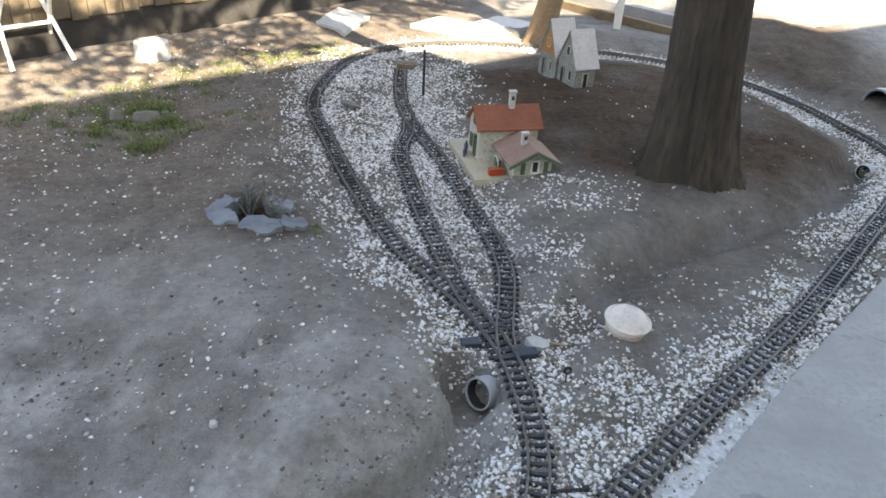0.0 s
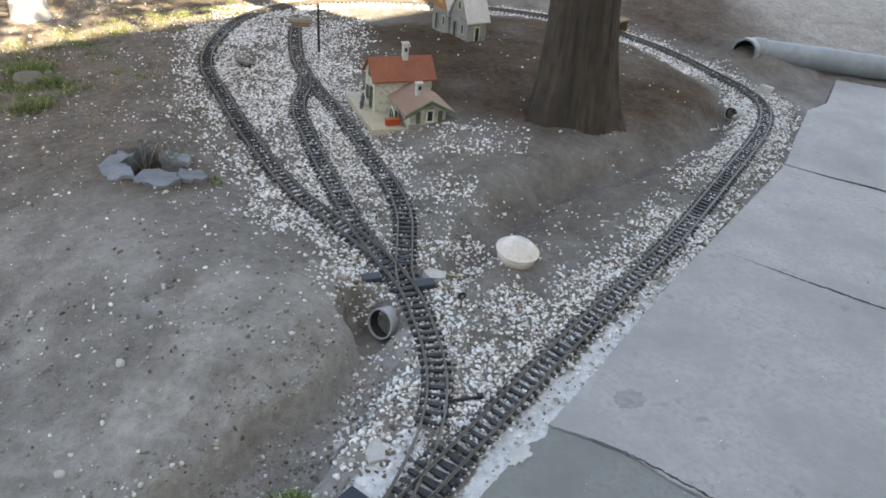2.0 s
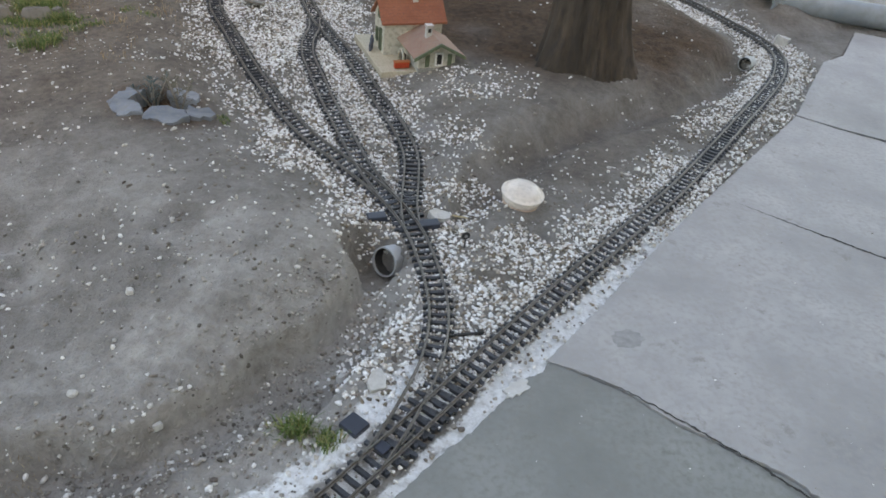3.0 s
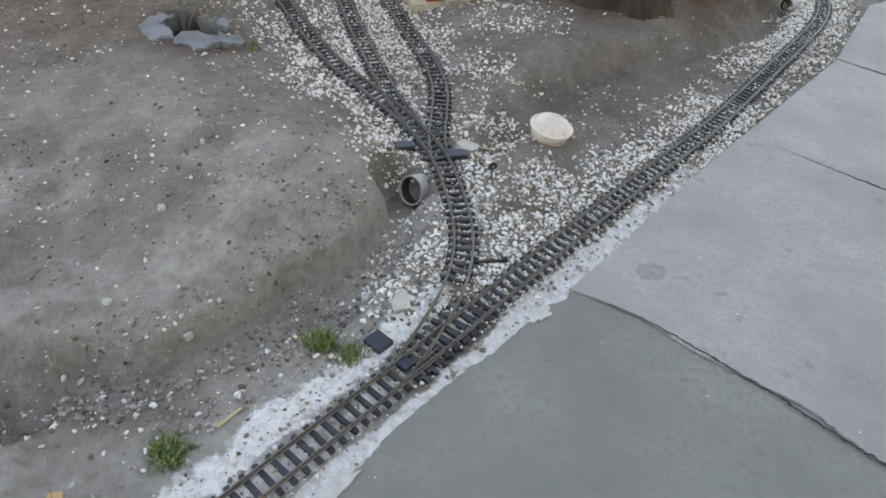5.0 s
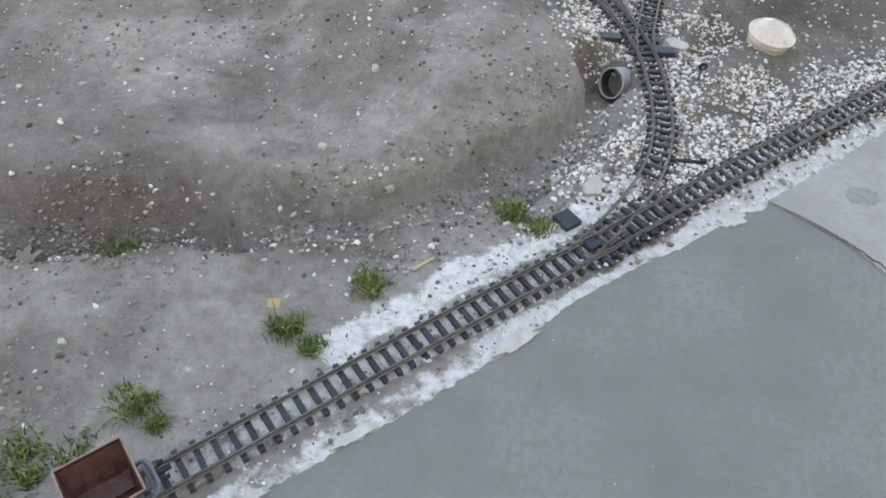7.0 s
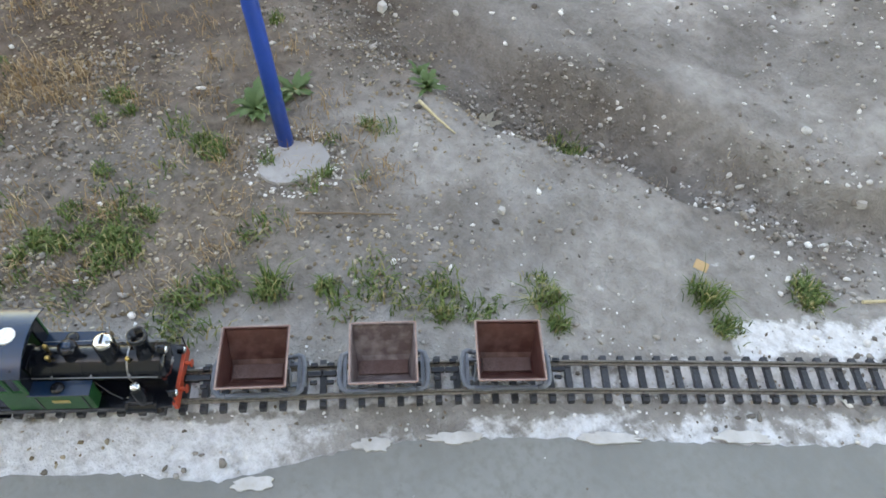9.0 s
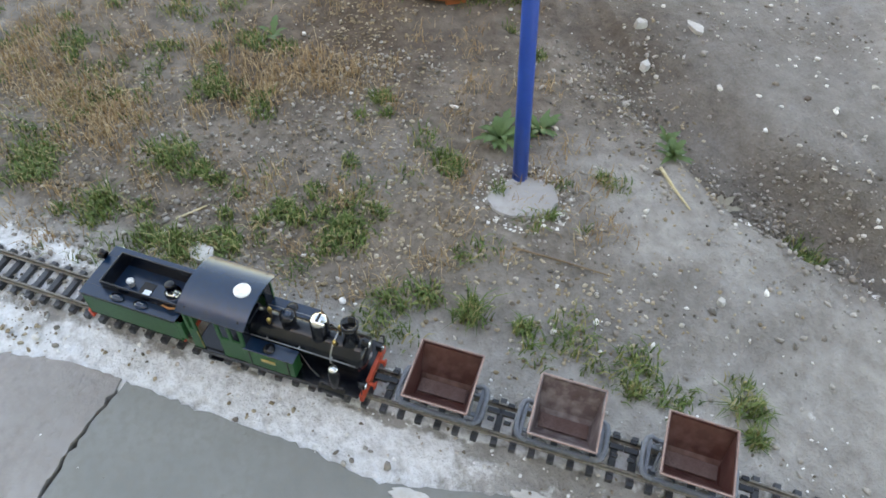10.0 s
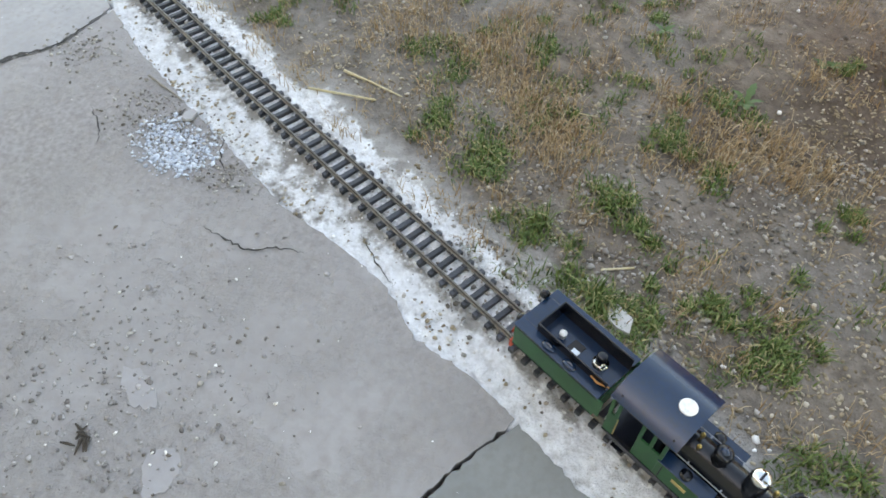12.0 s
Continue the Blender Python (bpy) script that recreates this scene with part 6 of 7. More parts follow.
def urn(x, y):
    ob = thing("lidded_bowl", "white ceramic lidded bowl on a stained clay base", "bowl", pose(x, y, height1(x, y) - 0.002, 4, 5, 0))
    part("base", lathe(bmesh.new(), [(0.0, -0.02), (0.050, -0.02), (0.053, 0.0), (0.058, 0.018), (0.0, 0.018)], 40), M_CLAY, ob, "beige stained clay foot", smooth=True)
    part("bowl", lathe(bmesh.new(), [(0.0, 0.0150), (0.0575, 0.0170), (0.0600, 0.0260), (0.0600, 0.0320), (0.0590, 0.0350), (0.0, 0.0350)], 44), M_CERAMIC, ob, smooth=True)
    part("lid", lathe(bmesh.new(), [(0.0, 0.0365), (0.0640, 0.0365), (0.0660, 0.0385), (0.0660, 0.0425), (0.0630, 0.0450), (0.0580, 0.0465), (0.0555, 0.0500), (0.0500, 0.0570), (0.0380, 0.0635), (0.020, 0.0675), (0.0, 0.0685)], 48), M_CERAMIC, ob, smooth=True)
    return ob


urn(0.175, 2.175)


def pipe(name, label, a, b, r, material, collar=True):
    a, b = Vector(a), Vector(b)
    ob = thing(name, label, "pipe", Matrix.Translation(a))
    d = (b - a)
    L = d.length
    q = d.to_track_quat("Z", "Y").to_matrix().to_4x4()
    prof = [(r, 0.0), (r, L), (r * 0.9, L), (r * 0.9, 0.0), (r, 0.0)]
    bm = lathe(bmesh.new(), prof, 40)
    bm.transform(q)
    part("barrel", bm, material, ob, smooth=False)
    if collar:
        bm = lathe(bmesh.new(), [(r, -0.002), (r * 1.10, -0.002), (r * 1.10, r * 0.9), (r, r * 1.0), (r * 0.9, r * 0.5), (r * 0.9, -0.002), (r, -0.002)], 40)
        bm.transform(q)
        part("socket", bm, material, ob)
    return ob


drain = pipe("drain_pipe", "long grey plastic drain pipe with an elbow end", (1.545, 4.665, 0.078), (4.6, 4.30, 0.060), 0.066, M_PVC)
ed = Vector((0.62, 0.78, -0.06)).normalized()
turn = ed.to_track_quat("Z", "Y").to_matrix().to_4x4()
bm = lathe(bmesh.new(), [(0.066, 0.0), (0.074, 0.0), (0.074, 0.055), (0.068, 0.06), (0.067, 0.16), (0.060, 0.16), (0.063, 0.0), (0.066, 0.0)], 40)
bm.transform(Matrix.Translation((-0.075, -0.085, 0.006)) @ turn)
part("elbow", bm, M_PVC, drain, smooth=False)
# Capped dark insert that stands for the shade in the drain's mouth.
bm = lathe(bmesh.new(), [(0.0615, 0.008), (0.0595, 0.14), (0.0, 0.142)], 36)
bm.transform(Matrix.Translation((-0.075, -0.085, 0.006)) @ turn)
part("lining", bm, M_DARK, drain, "dark insert for the shade inside the pipe", smooth=True)
culvert = pipe("culvert_pipe", "short grey pipe that carries the gully under the track", (-0.180, 1.846, -0.034), (-0.03, 2.07, -0.115), 0.042, M_PVC_PALE, False)
cd = Vector((0.15, 0.224, -0.081)).normalized()
# The culvert's inner shade, likewise a dark insert.
bm = lathe(bmesh.new(), [(0.0376, 0.006), (0.0376, 0.27), (0.0, 0.272)], 36)
bm.transform(cd.to_track_quat("Z", "Y").to_matrix().to_4x4())
part("lining", bm, M_PLINTH, culvert, "dark insert for the shade inside the culvert", smooth=True)
stub = pipe("small_pipe", "stub of pale plastic pipe under the curved track", (1.195, 3.69, 0.014), (1.235, 3.742, 0.006), 0.032, M_PVC_PALE, False)
# Dark insert for the shade inside the stub.
bm = lathe(bmesh.new(), [(0.0285, 0.004), (0.0280, 0.055), (0.0, 0.056)], 30)
bm.transform(Vector((0.040, 0.052, -0.008)).to_track_quat("Z", "Y").to_matrix().to_4x4())
part("lining", bm, M_DARK, stub, "dark insert for the shade inside the pipe", smooth=True)

# ---- buffer stop, signals and point motors ----
buf = thing("buffer_stop", "little brown wooden buffer stop with pale beam", "buffer stop", pose(-1.06, 4.385, 0.004, 0, 0, 14))
part("beam", box(bmesh.new(), 0, 0.01, 0.040, 0.13, 0.018, 0.020, 0.002), M_TWIG, buf, "grey weathered beam")
for x in (-0.045, 0.045):
    part("post", box(bmesh.new(), x, 0.012, 0.02, 0.014, 0.014, 0.046, 0.001), M_WOOD, buf)
part("infill", box(bmesh.new(), 0, 0.0, 0.014, 0.10, 0.012, 0.030, 0.001), M_WOOD, buf)
post = thing("signal_post", "thin dark upright post beside the siding end", "post", pose(-0.853, 3.97, height1(-0.853, 3.97) - 0.02))
part("shaft", tube(bmesh.new(), [(0, 0, 0), (-0.004, 0.004, 0.25)], [0.007, 0.006], 10), M_DARK, post)
part("cap", lathe(bmesh.new(), [(0.009, 0), (0.009, 0.006), (0.0, 0.010)], 12, (-0.004, 0.004, 0.249)), M_DARK, post)
sig = thing("point_lever", "small black disc signal on a short stem", "signal", pose(0.030, 1.895, height1(0.03, 1.895) - 0.004, 0, 0, 20))
part("stem", tube(bmesh.new(), [(0, 0, 0), (0, 0, 0.036)], 0.0022, 8), M_DARK, sig)
bm = lathe(bmesh.new(), [(0.0, 0), (0.011, 0.0), (0.012, 0.0015), (0.011, 0.003), (0.0, 0.003)], 22)
bm.transform(pose(0, 0.0015, 0.042, 90, 0, 0))
disc = part("disc", bm, M_DARK, sig)
bm = lathe(bmesh.new(), [(0.0, 0), (0.005, 0.0), (0.005, 0.001), (0.0, 0.001)], 16)
bm.transform(pose(0, -0.0025, 0.042, 90, 0, 0))
part("centre", bm, M_STEEL, disc)
for x, y, a, sx, sy in ((-0.228, 1.985, 25, 0.056, 0.034), (-0.078, 1.985, 25, 0.058, 0.034)):
    mo = thing("point_motor", "dark blue plastic point motor box beside the switch", "point motor", pose(x, y, 0.003, 0, 0, a), "point motors")
    part("case", box(bmesh.new(), 0, 0, 0.010, sx, sy, 0.020, 0.003), M_BOX, mo)
    part("flange", box(bmesh.new(), 0, 0, 0.0025, sx + 0.012, sy * 0.8, 0.004, 0.001), M_BOX, mo)
for x, y, a in ((-0.132, 1.245, -32), (-0.068, 1.198, -32)):
    mo = thing("point_motor", "flat dark blue point motor box set in white lime", "point motor", pose(x, y, 0.004 if x < -0.1 else 0.0145, 0, 0, a), "point motors")
    part("case", box(bmesh.new(), 0, 0, 0.006 if x < -0.1 else 0.0015, 0.046 if x < -0.1 else 0.030, 0.042 if x < -0.1 else 0.026, 0.014 if x < -0.1 else 0.006, 0.002), M_BOX, mo)
lev = thing("point_rod", "thin black throw rod beside the switch", "rod", pose(0.06, 1.555, height1(0.06, 1.555) + 0.006, 0, 0, 20))
part("rod", box(bmesh.new(), 0, 0, 0, 0.085, 0.007, 0.006, 0.001), M_DARK, lev)
part("knob", box(bmesh.new(), 0.040, 0, 0.003, 0.014, 0.012, 0.010, 0.001), M_DARK, lev)


def frog(x, y, ang, n, first, last):
    """Long sleepers under a switch."""
    ob = thing("switch_bed", "long sleepers under a model railway switch", "railway switch", pose(x, y, -0.0008, 0, 0, ang), "switches")
    for i in range(n):
        o = new("sleeper", LONG_SLEEPER)
        o.parent = ob
        o.matrix_basis = pose(i * 0.0282, first + (last - first) * i / max(1, n - 1), 0)
    for s in (-1, 1):
        bm = bmesh.new()
        box(bm, 0.05, s * (GAUGE / 2 - 0.0055), 0.0205, 0.05, 0.0022, 0.005, 0.0004)
        part("check_rail", bm, M_RAIL, ob)
    return ob


frog(-0.058, 1.19, 66, 9, 0.0, -0.016)
frog(-0.125, 1.965, 116, 7, 0.0, -0.012)
frog(-0.79, 3.52, -72, 6, 0.0, 0.0)


def rod(name, label, cat, pts, r, material, rise=0.005):
    P = [(x, y, height1(x, y) + rise) for x, y in pts]
    ob = part(name, tube(bmesh.new(), P, [r * (0.7 + 0.3 * math.sin(2.0 * i + 1)) for i in range(len(P))], 7), material)
    return tagged(ob, label, cat)


for pts, r in (([(-1.155, 0.592), (-1.10, 0.598), (-1.04, 0.605)], 0.0040), ([(-1.18, -0.335), (-1.205, -0.28)], 0.0026), ([(-1.515, -0.97), (-1.50, -0.90), (-1.475, -0.82)], 0.0036), ([(-1.44, -1.02), (-1.452, -0.87)], 0.0030), ([(-0.365, 0.985), (-0.34, 1.035)], 0.0036),
               ([(-1.57, -0.49), (-1.565, -0.42)], 0.0018), ([(-0.08, 2.058), (0.025, 2.09)], 0.0036), ([(-1.40, -0.62), (-1.36, -0.56)], 0.002), ([(-1.12, -0.33), (-1.135, -0.26)], 0.002)):
    rod("straw", "dry yellow straw lying on the ground", "straw", pts, r, M_STRAW)["group"] = "loose straws"
rod("twig", "thin curved grey twig lying over the gully", "twig", [(-0.72, 0.90), (-0.68, 0.93), (-0.645, 0.985), (-0.615, 1.02), (-0.56, 1.05), (-0.50, 1.055)], 0.0032, M_TWIG, 0.012)
rod("twig", "short dark root lying on bare soil", "twig", [(-1.0, 0.25), (-0.96, 0.33), (-0.91, 0.40)], 0.0025, M_WOOD)
rod("twig", "grey stick lying across the lime", "twig", [(-1.36, -1.36), (-1.33, -1.28), (-1.315, -1.25)], 0.003, M_TWIG)
chip = bmesh.new()
box(chip, 0, 0, 0, 0.024, 0.020, 0.004, 0.0015)
tagged(part("wood_chip", chip, mat("ochre_chip", (0.46, 0.30, 0.15), (0.58, 0.40, 0.22), 60, 0.8), m=pose(-0.559, 0.80, height1(-0.559, 0.8) + 0.003, 8, 5, 30)), "small ochre wood chip on the soil", "wood chip")

# ---- blue post and flower pot ----
bp = thing("blue_post", "slim bright blue painted metal post set in concrete", "post", pose(-1.163, 0.308, 0.0))
part("shaft", tube(bmesh.new(), [(0, 0, -0.03), (-0.045, -0.002, 0.2), (-0.44, -0.006, 2.0)], [0.0145, 0.0145, 0.0145], 24), M_BLUE, bp, smooth=True)
foot = bmesh.new()
rs = random.Random(5)
n = 22
top = [foot.verts.new((math.cos(6.283 * k / n) * rs.uniform(0.052, 0.062) * 0.85 + 0.045, math.sin(6.283 * k / n) * rs.uniform(0.06, 0.072) - 0.005, height1(-1.163, 0.308) + 0.005)) for k in range(n)]
low = [foot.verts.new((v.co.x * 1.15 - 0.007, v.co.y * 1.15, -0.03)) for v in top]
foot.faces.new(top)
for k in range(n):
    foot.faces.new((low[k], low[(k + 1) % n], top[(k + 1) % n], top[k]))
bmesh.ops.recalc_face_normals(foot, faces=foot.faces[:])
part("footing", foot, M_CONC, bp, "crumbling pale concrete footing")

pot = thing("flower_pot", "large terracotta flower pot standing on the soil", "flower pot", pose(-1.915, 0.305, height1(-1.915, 0.305) + 0.012))
part("body", lathe(bmesh.new(), [(0.0, 0.0), (0.150, 0.0), (0.160, 0.006), (0.178, 0.10), (0.215, 0.33), (0.215, 0.335), (0.232, 0.337), (0.240, 0.345), (0.240, 0.395), (0.232, 0.40), (0.212, 0.40), (0.206, 0.36), (0.16, 0.06), (0.0, 0.06)], 64), M_TERRA, pot, smooth=True)
part("soil", lathe(bmesh.new(), [(0.203, 0.355), (0.12, 0.362), (0.0, 0.366)], 40), M_PLINTH, pot)
for a in range(3):
    bm = bmesh.new()
    box(bm, math.cos(a * 2.1) * 0.125, math.sin(a * 2.1) * 0.125, -0.010, 0.05, 0.05, 0.022, 0.003)
    part("foot", bm, M_TERRA, pot)

# ---- fence, stand, paving and edging in the sun ----
FA, FB = Vector((-3.76, 2.36, 0)), Vector((-1.51, 7.16, 0))
fd = (FB - FA).normalized()
fang = math.degrees(math.atan2(fd.y, fd.x))
fence = thing("board_fence", "brown wooden board fence on a dark low wall", "fence", pose(FA.x, FA.y, -0.05, 0, 0, fang))
FL = (FB - FA).length
part("plinth", box(bmesh.new(), FL / 2, -0.03, 0.13, FL, 0.16, 0.26, 0.012), M_PLINTH, fence, "low wall coloured dark for shade")
bm = bmesh.new()
box(bm, 0, 0, 0.68, 0.096, 0.018, 1.36, 0.003)
board = bpy.data.meshes.new("board")
bm.to_mesh(board)
bm.free()
board.materials.append(M_FENCE)
rs = random.Random(14)
for i in range(int(FL / 0.103)):
    o = new("board", board)
    o.parent = fence
    o.matrix_basis = pose(0.05 + i * 0.103, -0.115 + rs.uniform(-0.004, 0.004), 0.22 + rs.uniform(-0.01, 0.02), 0, rs.uniform(-0.5, 0.5), 0)
for z in (0.5, 1.35):
    part("rail", box(bmesh.new(), FL / 2, -0.085, z, FL, 0.035, 0.06, 0.003), M_WOOD, fence)

stand = thing("folding_stand", "white tubular metal stand with crossed legs", "stand", pose(-2.955, 3.70, height1(-2.955, 3.70) - 0.004, 0, 0, 64))
for pts in ([(-0.13, -0.13, 0), (-0.08, 0.08, 0.36)], [(0.19, -0.13, 0), (0.15, 0.08, 0.36)], [(-0.13, 0.13, 0), (-0.08, -0.08, 0.36)], [(0.19, 0.13, 0), (0.15, -0.08, 0.36)]):
    part("leg", tube(bmesh.new(), pts, 0.012, 10), M_WHITE_PAINT, stand)
for pts in ([(-0.11, 0.08, 0.36), (0.18, 0.08, 0.36)], [(-0.11, -0.08, 0.36), (0.18, -0.08, 0.36)], [(-0.10, -0.0, 0.185), (0.17, -0.0, 0.185)]):
    part("bar", tube(bmesh.new(), pts, 0.011, 10), M_WHITE_PAINT, stand)

M_PALE_SLAB = mat("pale_paving", (0.50, 0.49, 0.47), (0.62, 0.61, 0.59), 4, 0.9, 0, 0.3, 50)
for i, poly in enumerate([[(-1.30, 5.40), (-1.02, 5.30), (-0.86, 5.62), (-1.16, 5.74)], [(-1.0, 5.28), (-0.74, 5.20), (-0.58, 5.52), (-0.84, 5.60)], [(-0.90, 5.66), (-0.60, 5.56), (-0.46, 5.86), (-0.78, 5.96)], [(-1.90, 5.16), (-1.63, 4.97), (-1.62, 5.49), (-1.92, 5.66)]]):
    bm = prism(bmesh.new(), ragged(poly, 0.06, 0.006, 200 + i), -0.03, 0.028)
    tagged(part("stepping_slab", bm, M_PALE_SLAB), "pale paving slab lying in full sun", "paving slab", "stepping slabs")
bm = lathe(bmesh.new(), [(0.0, -0.02), (0.104, -0.02), (0.095, 0.02), (0.090, 0.09), (0.084, 0.098), (0.05, 0.100), (0.0, 0.101)], 34)
for v in bm.verts:
    v.co.x *= 1 + 0.05 * math.sin(3 * math.atan2(v.co.y, v.co.x) + 1)
tagged(part("tree_stump", bm, M_LIMESTONE, m=pose(-2.42, 4.02, 0.0, 0, 0, 40)), "pale sawn stump standing in dappled sun", "stump")
# Pale sheet cut along the sun's edge; its colour makes lit ground white.
terrace = prism(bmesh.new(), ragged([(0.75, 6.62), (1.10, 6.28), (1.42, 6.06), (1.75, 6.40), (2.10, 6.80), (2.46, 7.20), (3.3, 7.25), (6.5, 9.0), (6.5, 14.0), (-0.6, 14.0), (-0.6, 7.6)], 0.10, 0.02, 260), -0.02, 0.185)
tagged(part("terrace", terrace, M_PALE_SLAB), "pale sheet added for overexposed sunlit ground", "terrace", kind="structure")
edging = thing("edging_kerb", "low concrete edging beam at the far side", "kerb", pose(-0.2, 6.80, -0.02, 0, 0, -36))
part("beam", box(bmesh.new(), 0.6, 0, 0.05, 2.2, 0.09, 0.16, 0.008), M_CONC, edging)
part("beam", box(bmesh.new(), 0.75, -0.24, 0.03, 1.8, 0.05, 0.12, 0.006), M_WOOD, edging, "weathered board edging")
wp = thing("white_post", "short white painted post by the far kerb", "post", pose(0.10, 5.90, 0))
part("shaft", box(bmesh.new(), 0, 0, 0.22, 0.055, 0.05, 0.50, 0.006), M_WHITE_PAINT, wp)
tunnel = thing("track_shelter", "low dark wooden cover over the track", "cover", pose(0.78, 5.05, 0.0, 0, 0, -42))
for s in (-1, 1):
    part("side", box(bmesh.new(), -0.02, s * 0.075, 0.035, 0.16, 0.012, 0.08, 0.002), M_WOOD, tunnel)
part("lid", box(bmesh.new(), -0.02, 0, 0.080, 0.18, 0.17, 0.012, 0.002), M_WOOD, tunnel)


# ---- grass, weeds and crumbs ----
def blades(name, spots, material, label, seed, hmin, hmax, width, parent=None):
    """Blades of grass: spots of x, y, spread, count."""
    rs = np.random.RandomState(seed)
    P = []
    for x, y, spread, n in spots:
        a, r = rs.uniform(0, 2 * np.pi, n), spread * np.sqrt(rs.uniform(0, 1, n)) * rs.uniform(0.4, 1.0, n)
        P.append(np.stack([x + np.cos(a) * r, y + np.sin(a) * r], 1))
    P = np.vstack(P)
    P = off_slabs(P)
    d = np.full(len(P), 9.0)
    for k in "ABCD":
        d = np.minimum(d, near(P[:, 0], P[:, 1], DENSE[k][::5])[0])
    P = P[(d > 0.048) & ~((near(P[:, 0], P[:, 1], LINE_A)[1] > 0) & (P[:, 1] < 1.6))]
    n = len(P)
    z = height(P[:, 0], P[:, 1])[0]
    base = np.column_stack([P, z - 0.001])
    a = rs.uniform(0, 2 * np.pi, n)
    lean = rs.uniform(0.15, 1.3, n)
    L = rs.uniform(hmin, hmax, n)
    dirv = np.stack([np.cos(a), np.sin(a)], 1)
    side = np.stack([-np.sin(a), np.cos(a), np.zeros(n)], 1) * (width * rs.uniform(0.6, 1.3, n))[:, None]
    mid = base + np.column_stack([dirv * (lean * L * 0.35)[:, None], L * 0.6])
    tip = base + np.column_stack([dirv * (lean * L)[:, None], L * np.clip(1.05 - 0.45 * lean, 0.25, 1)])
    v = np.stack([base - side, base + side, mid + side * 0.8, mid - side * 0.8, tip], 1).reshape(-1, 3)
    i = 5 * np.arange(n)
    f = [(q, q + 1, q + 2, q + 3) for q in i] + [(q + 3, q + 2, q + 4) for q in i]
    ob = raw(name, v.tolist(), f, material, parent)
    if not parent:
        tagged(ob, label, "grass", kind="stuff")
    return ob


TUFTS = [(-1.24, -0.46), (-1.23, -0.50), (-1.31, -0.60), (-1.30, -0.29), (-1.11, -0.33), (-1.10, -0.26), (-1.66, -0.82), (-1.53, -0.25), (-1.11, -0.04), (-0.90, 0.02), (-1.65, -1.23), (-1.40, -0.59), (-1.35, -0.36), (-1.46, -0.14), (-1.61, -0.77), (-1.77, -0.58),
         (-1.91, -0.32), (-1.43, -0.74), (-1.35, -0.63), (-1.69, -0.16), (-1.91, 0.04), (-0.88, 0.15), (-0.90, 0.03), (-0.635, 0.515), (-0.50, 0.76), (-1.13, -0.37), (-1.09, -0.27), (-1.32, -0.33), (-1.14, 0.00), (-1.09, -0.05), (-1.16, -0.16),
         (-1.55, -0.27), (-1.43, 0.07), (-1.23, 0.17), (-0.80, 0.27), (-0.97, 0.83), (-0.72, 0.37), (-0.235, 1.21), (-0.82, 2.40), (-0.43, 0.90)]
rs = random.Random(77)
spots = []
for x, y in TUFTS:
    big = rs.uniform(0.03, 0.065)
    n = int(rs.uniform(190, 380))
    if (x, y) in ((-0.635, 0.515), (-0.50, 0.76), (-0.235, 1.21)):
        big, n = 0.05, 420
    if (x, y) == (-0.82, 2.40):
        big, n = 0.04, 60
    for _k in range(rs.randint(3, 6)):
        spots.append((x + rs.gauss(0, big * 0.5), y + rs.gauss(0, big * 0.5), big * rs.uniform(0.4, 1.0), int(n * rs.uniform(0.12, 0.36))))
for _ in range(900):
    x, y = rs.uniform(-2.3, -1.0), rs.uniform(-1.6, 0.5)
    if rs.random() < 0.22 + 0.9 * float(vnoise(np.array([x]), np.array([y]), 4, 90)[0]):
        spots.append((x, y, rs.uniform(0.015, 0.055), rs.randint(10, 70)))
for _ in range(150):
    u = rs.uniform(0, 1)
    spots.append((-2.35 + 0.75 * u + rs.gauss(0, 0.12), 2.95 + 1.75 * u + rs.gauss(0, 0.13), 0.06, rs.randint(10, 50)))
for _ in range(60):
    spots.append((-1.95 + rs.gauss(0, 0.17), 3.05 + rs.gauss(0, 0.13), 0.05, rs.randint(40, 90)))
blades("grass", spots, M_GRASS, "patchy short green grass growing in bare soil", 71, 0.006, 0.028, 0.0014)
tall = [(x, y, 0.03, 70) for x, y in ((-0.635, 0.515), (-0.50, 0.76), (-0.235, 1.21), (-0.88, 0.15), (-1.11, -0.33), (-1.24, -0.46))] + [(-1.98, 3.27, 0.13, 900), (-1.80, 3.14, 0.07, 260), (-1.72, 2.86, 0.10, 320)]
blades("tall_grass", tall, M_GRASS, "longer green grass blades in dense tufts", 72, 0.03, 0.055, 0.0012)
dry = []
for _ in range(520):
    x, y = rs.uniform(-2.3, -0.95), rs.uniform(-1.7, 0.45)
    dry.append((x, y, rs.uniform(0.03, 0.08), rs.randint(6, 34)))
for x, y in ((-1.80, -0.67), (-1.70, -0.70), (-1.63, -0.62), (-1.56, -0.55), (-1.46, -0.46), (-1.50, -0.50), (-1.57, -0.10), (-1.54, -0.01), (-1.52, -0.19), (-1.66, -0.25), (-1.72, -0.9)):
    dry.append((x, y, 0.13, 420))
for _ in range(90):
    dry.append((rs.uniform(-2.7, -1.3), rs.uniform(2.7, 4.6), 0.10, rs.randint(6, 22)))
blades("dry_grass", dry, M_DRY, "flattened dry yellow grass on the soil", 73, 0.012, 0.036, 0.0009)


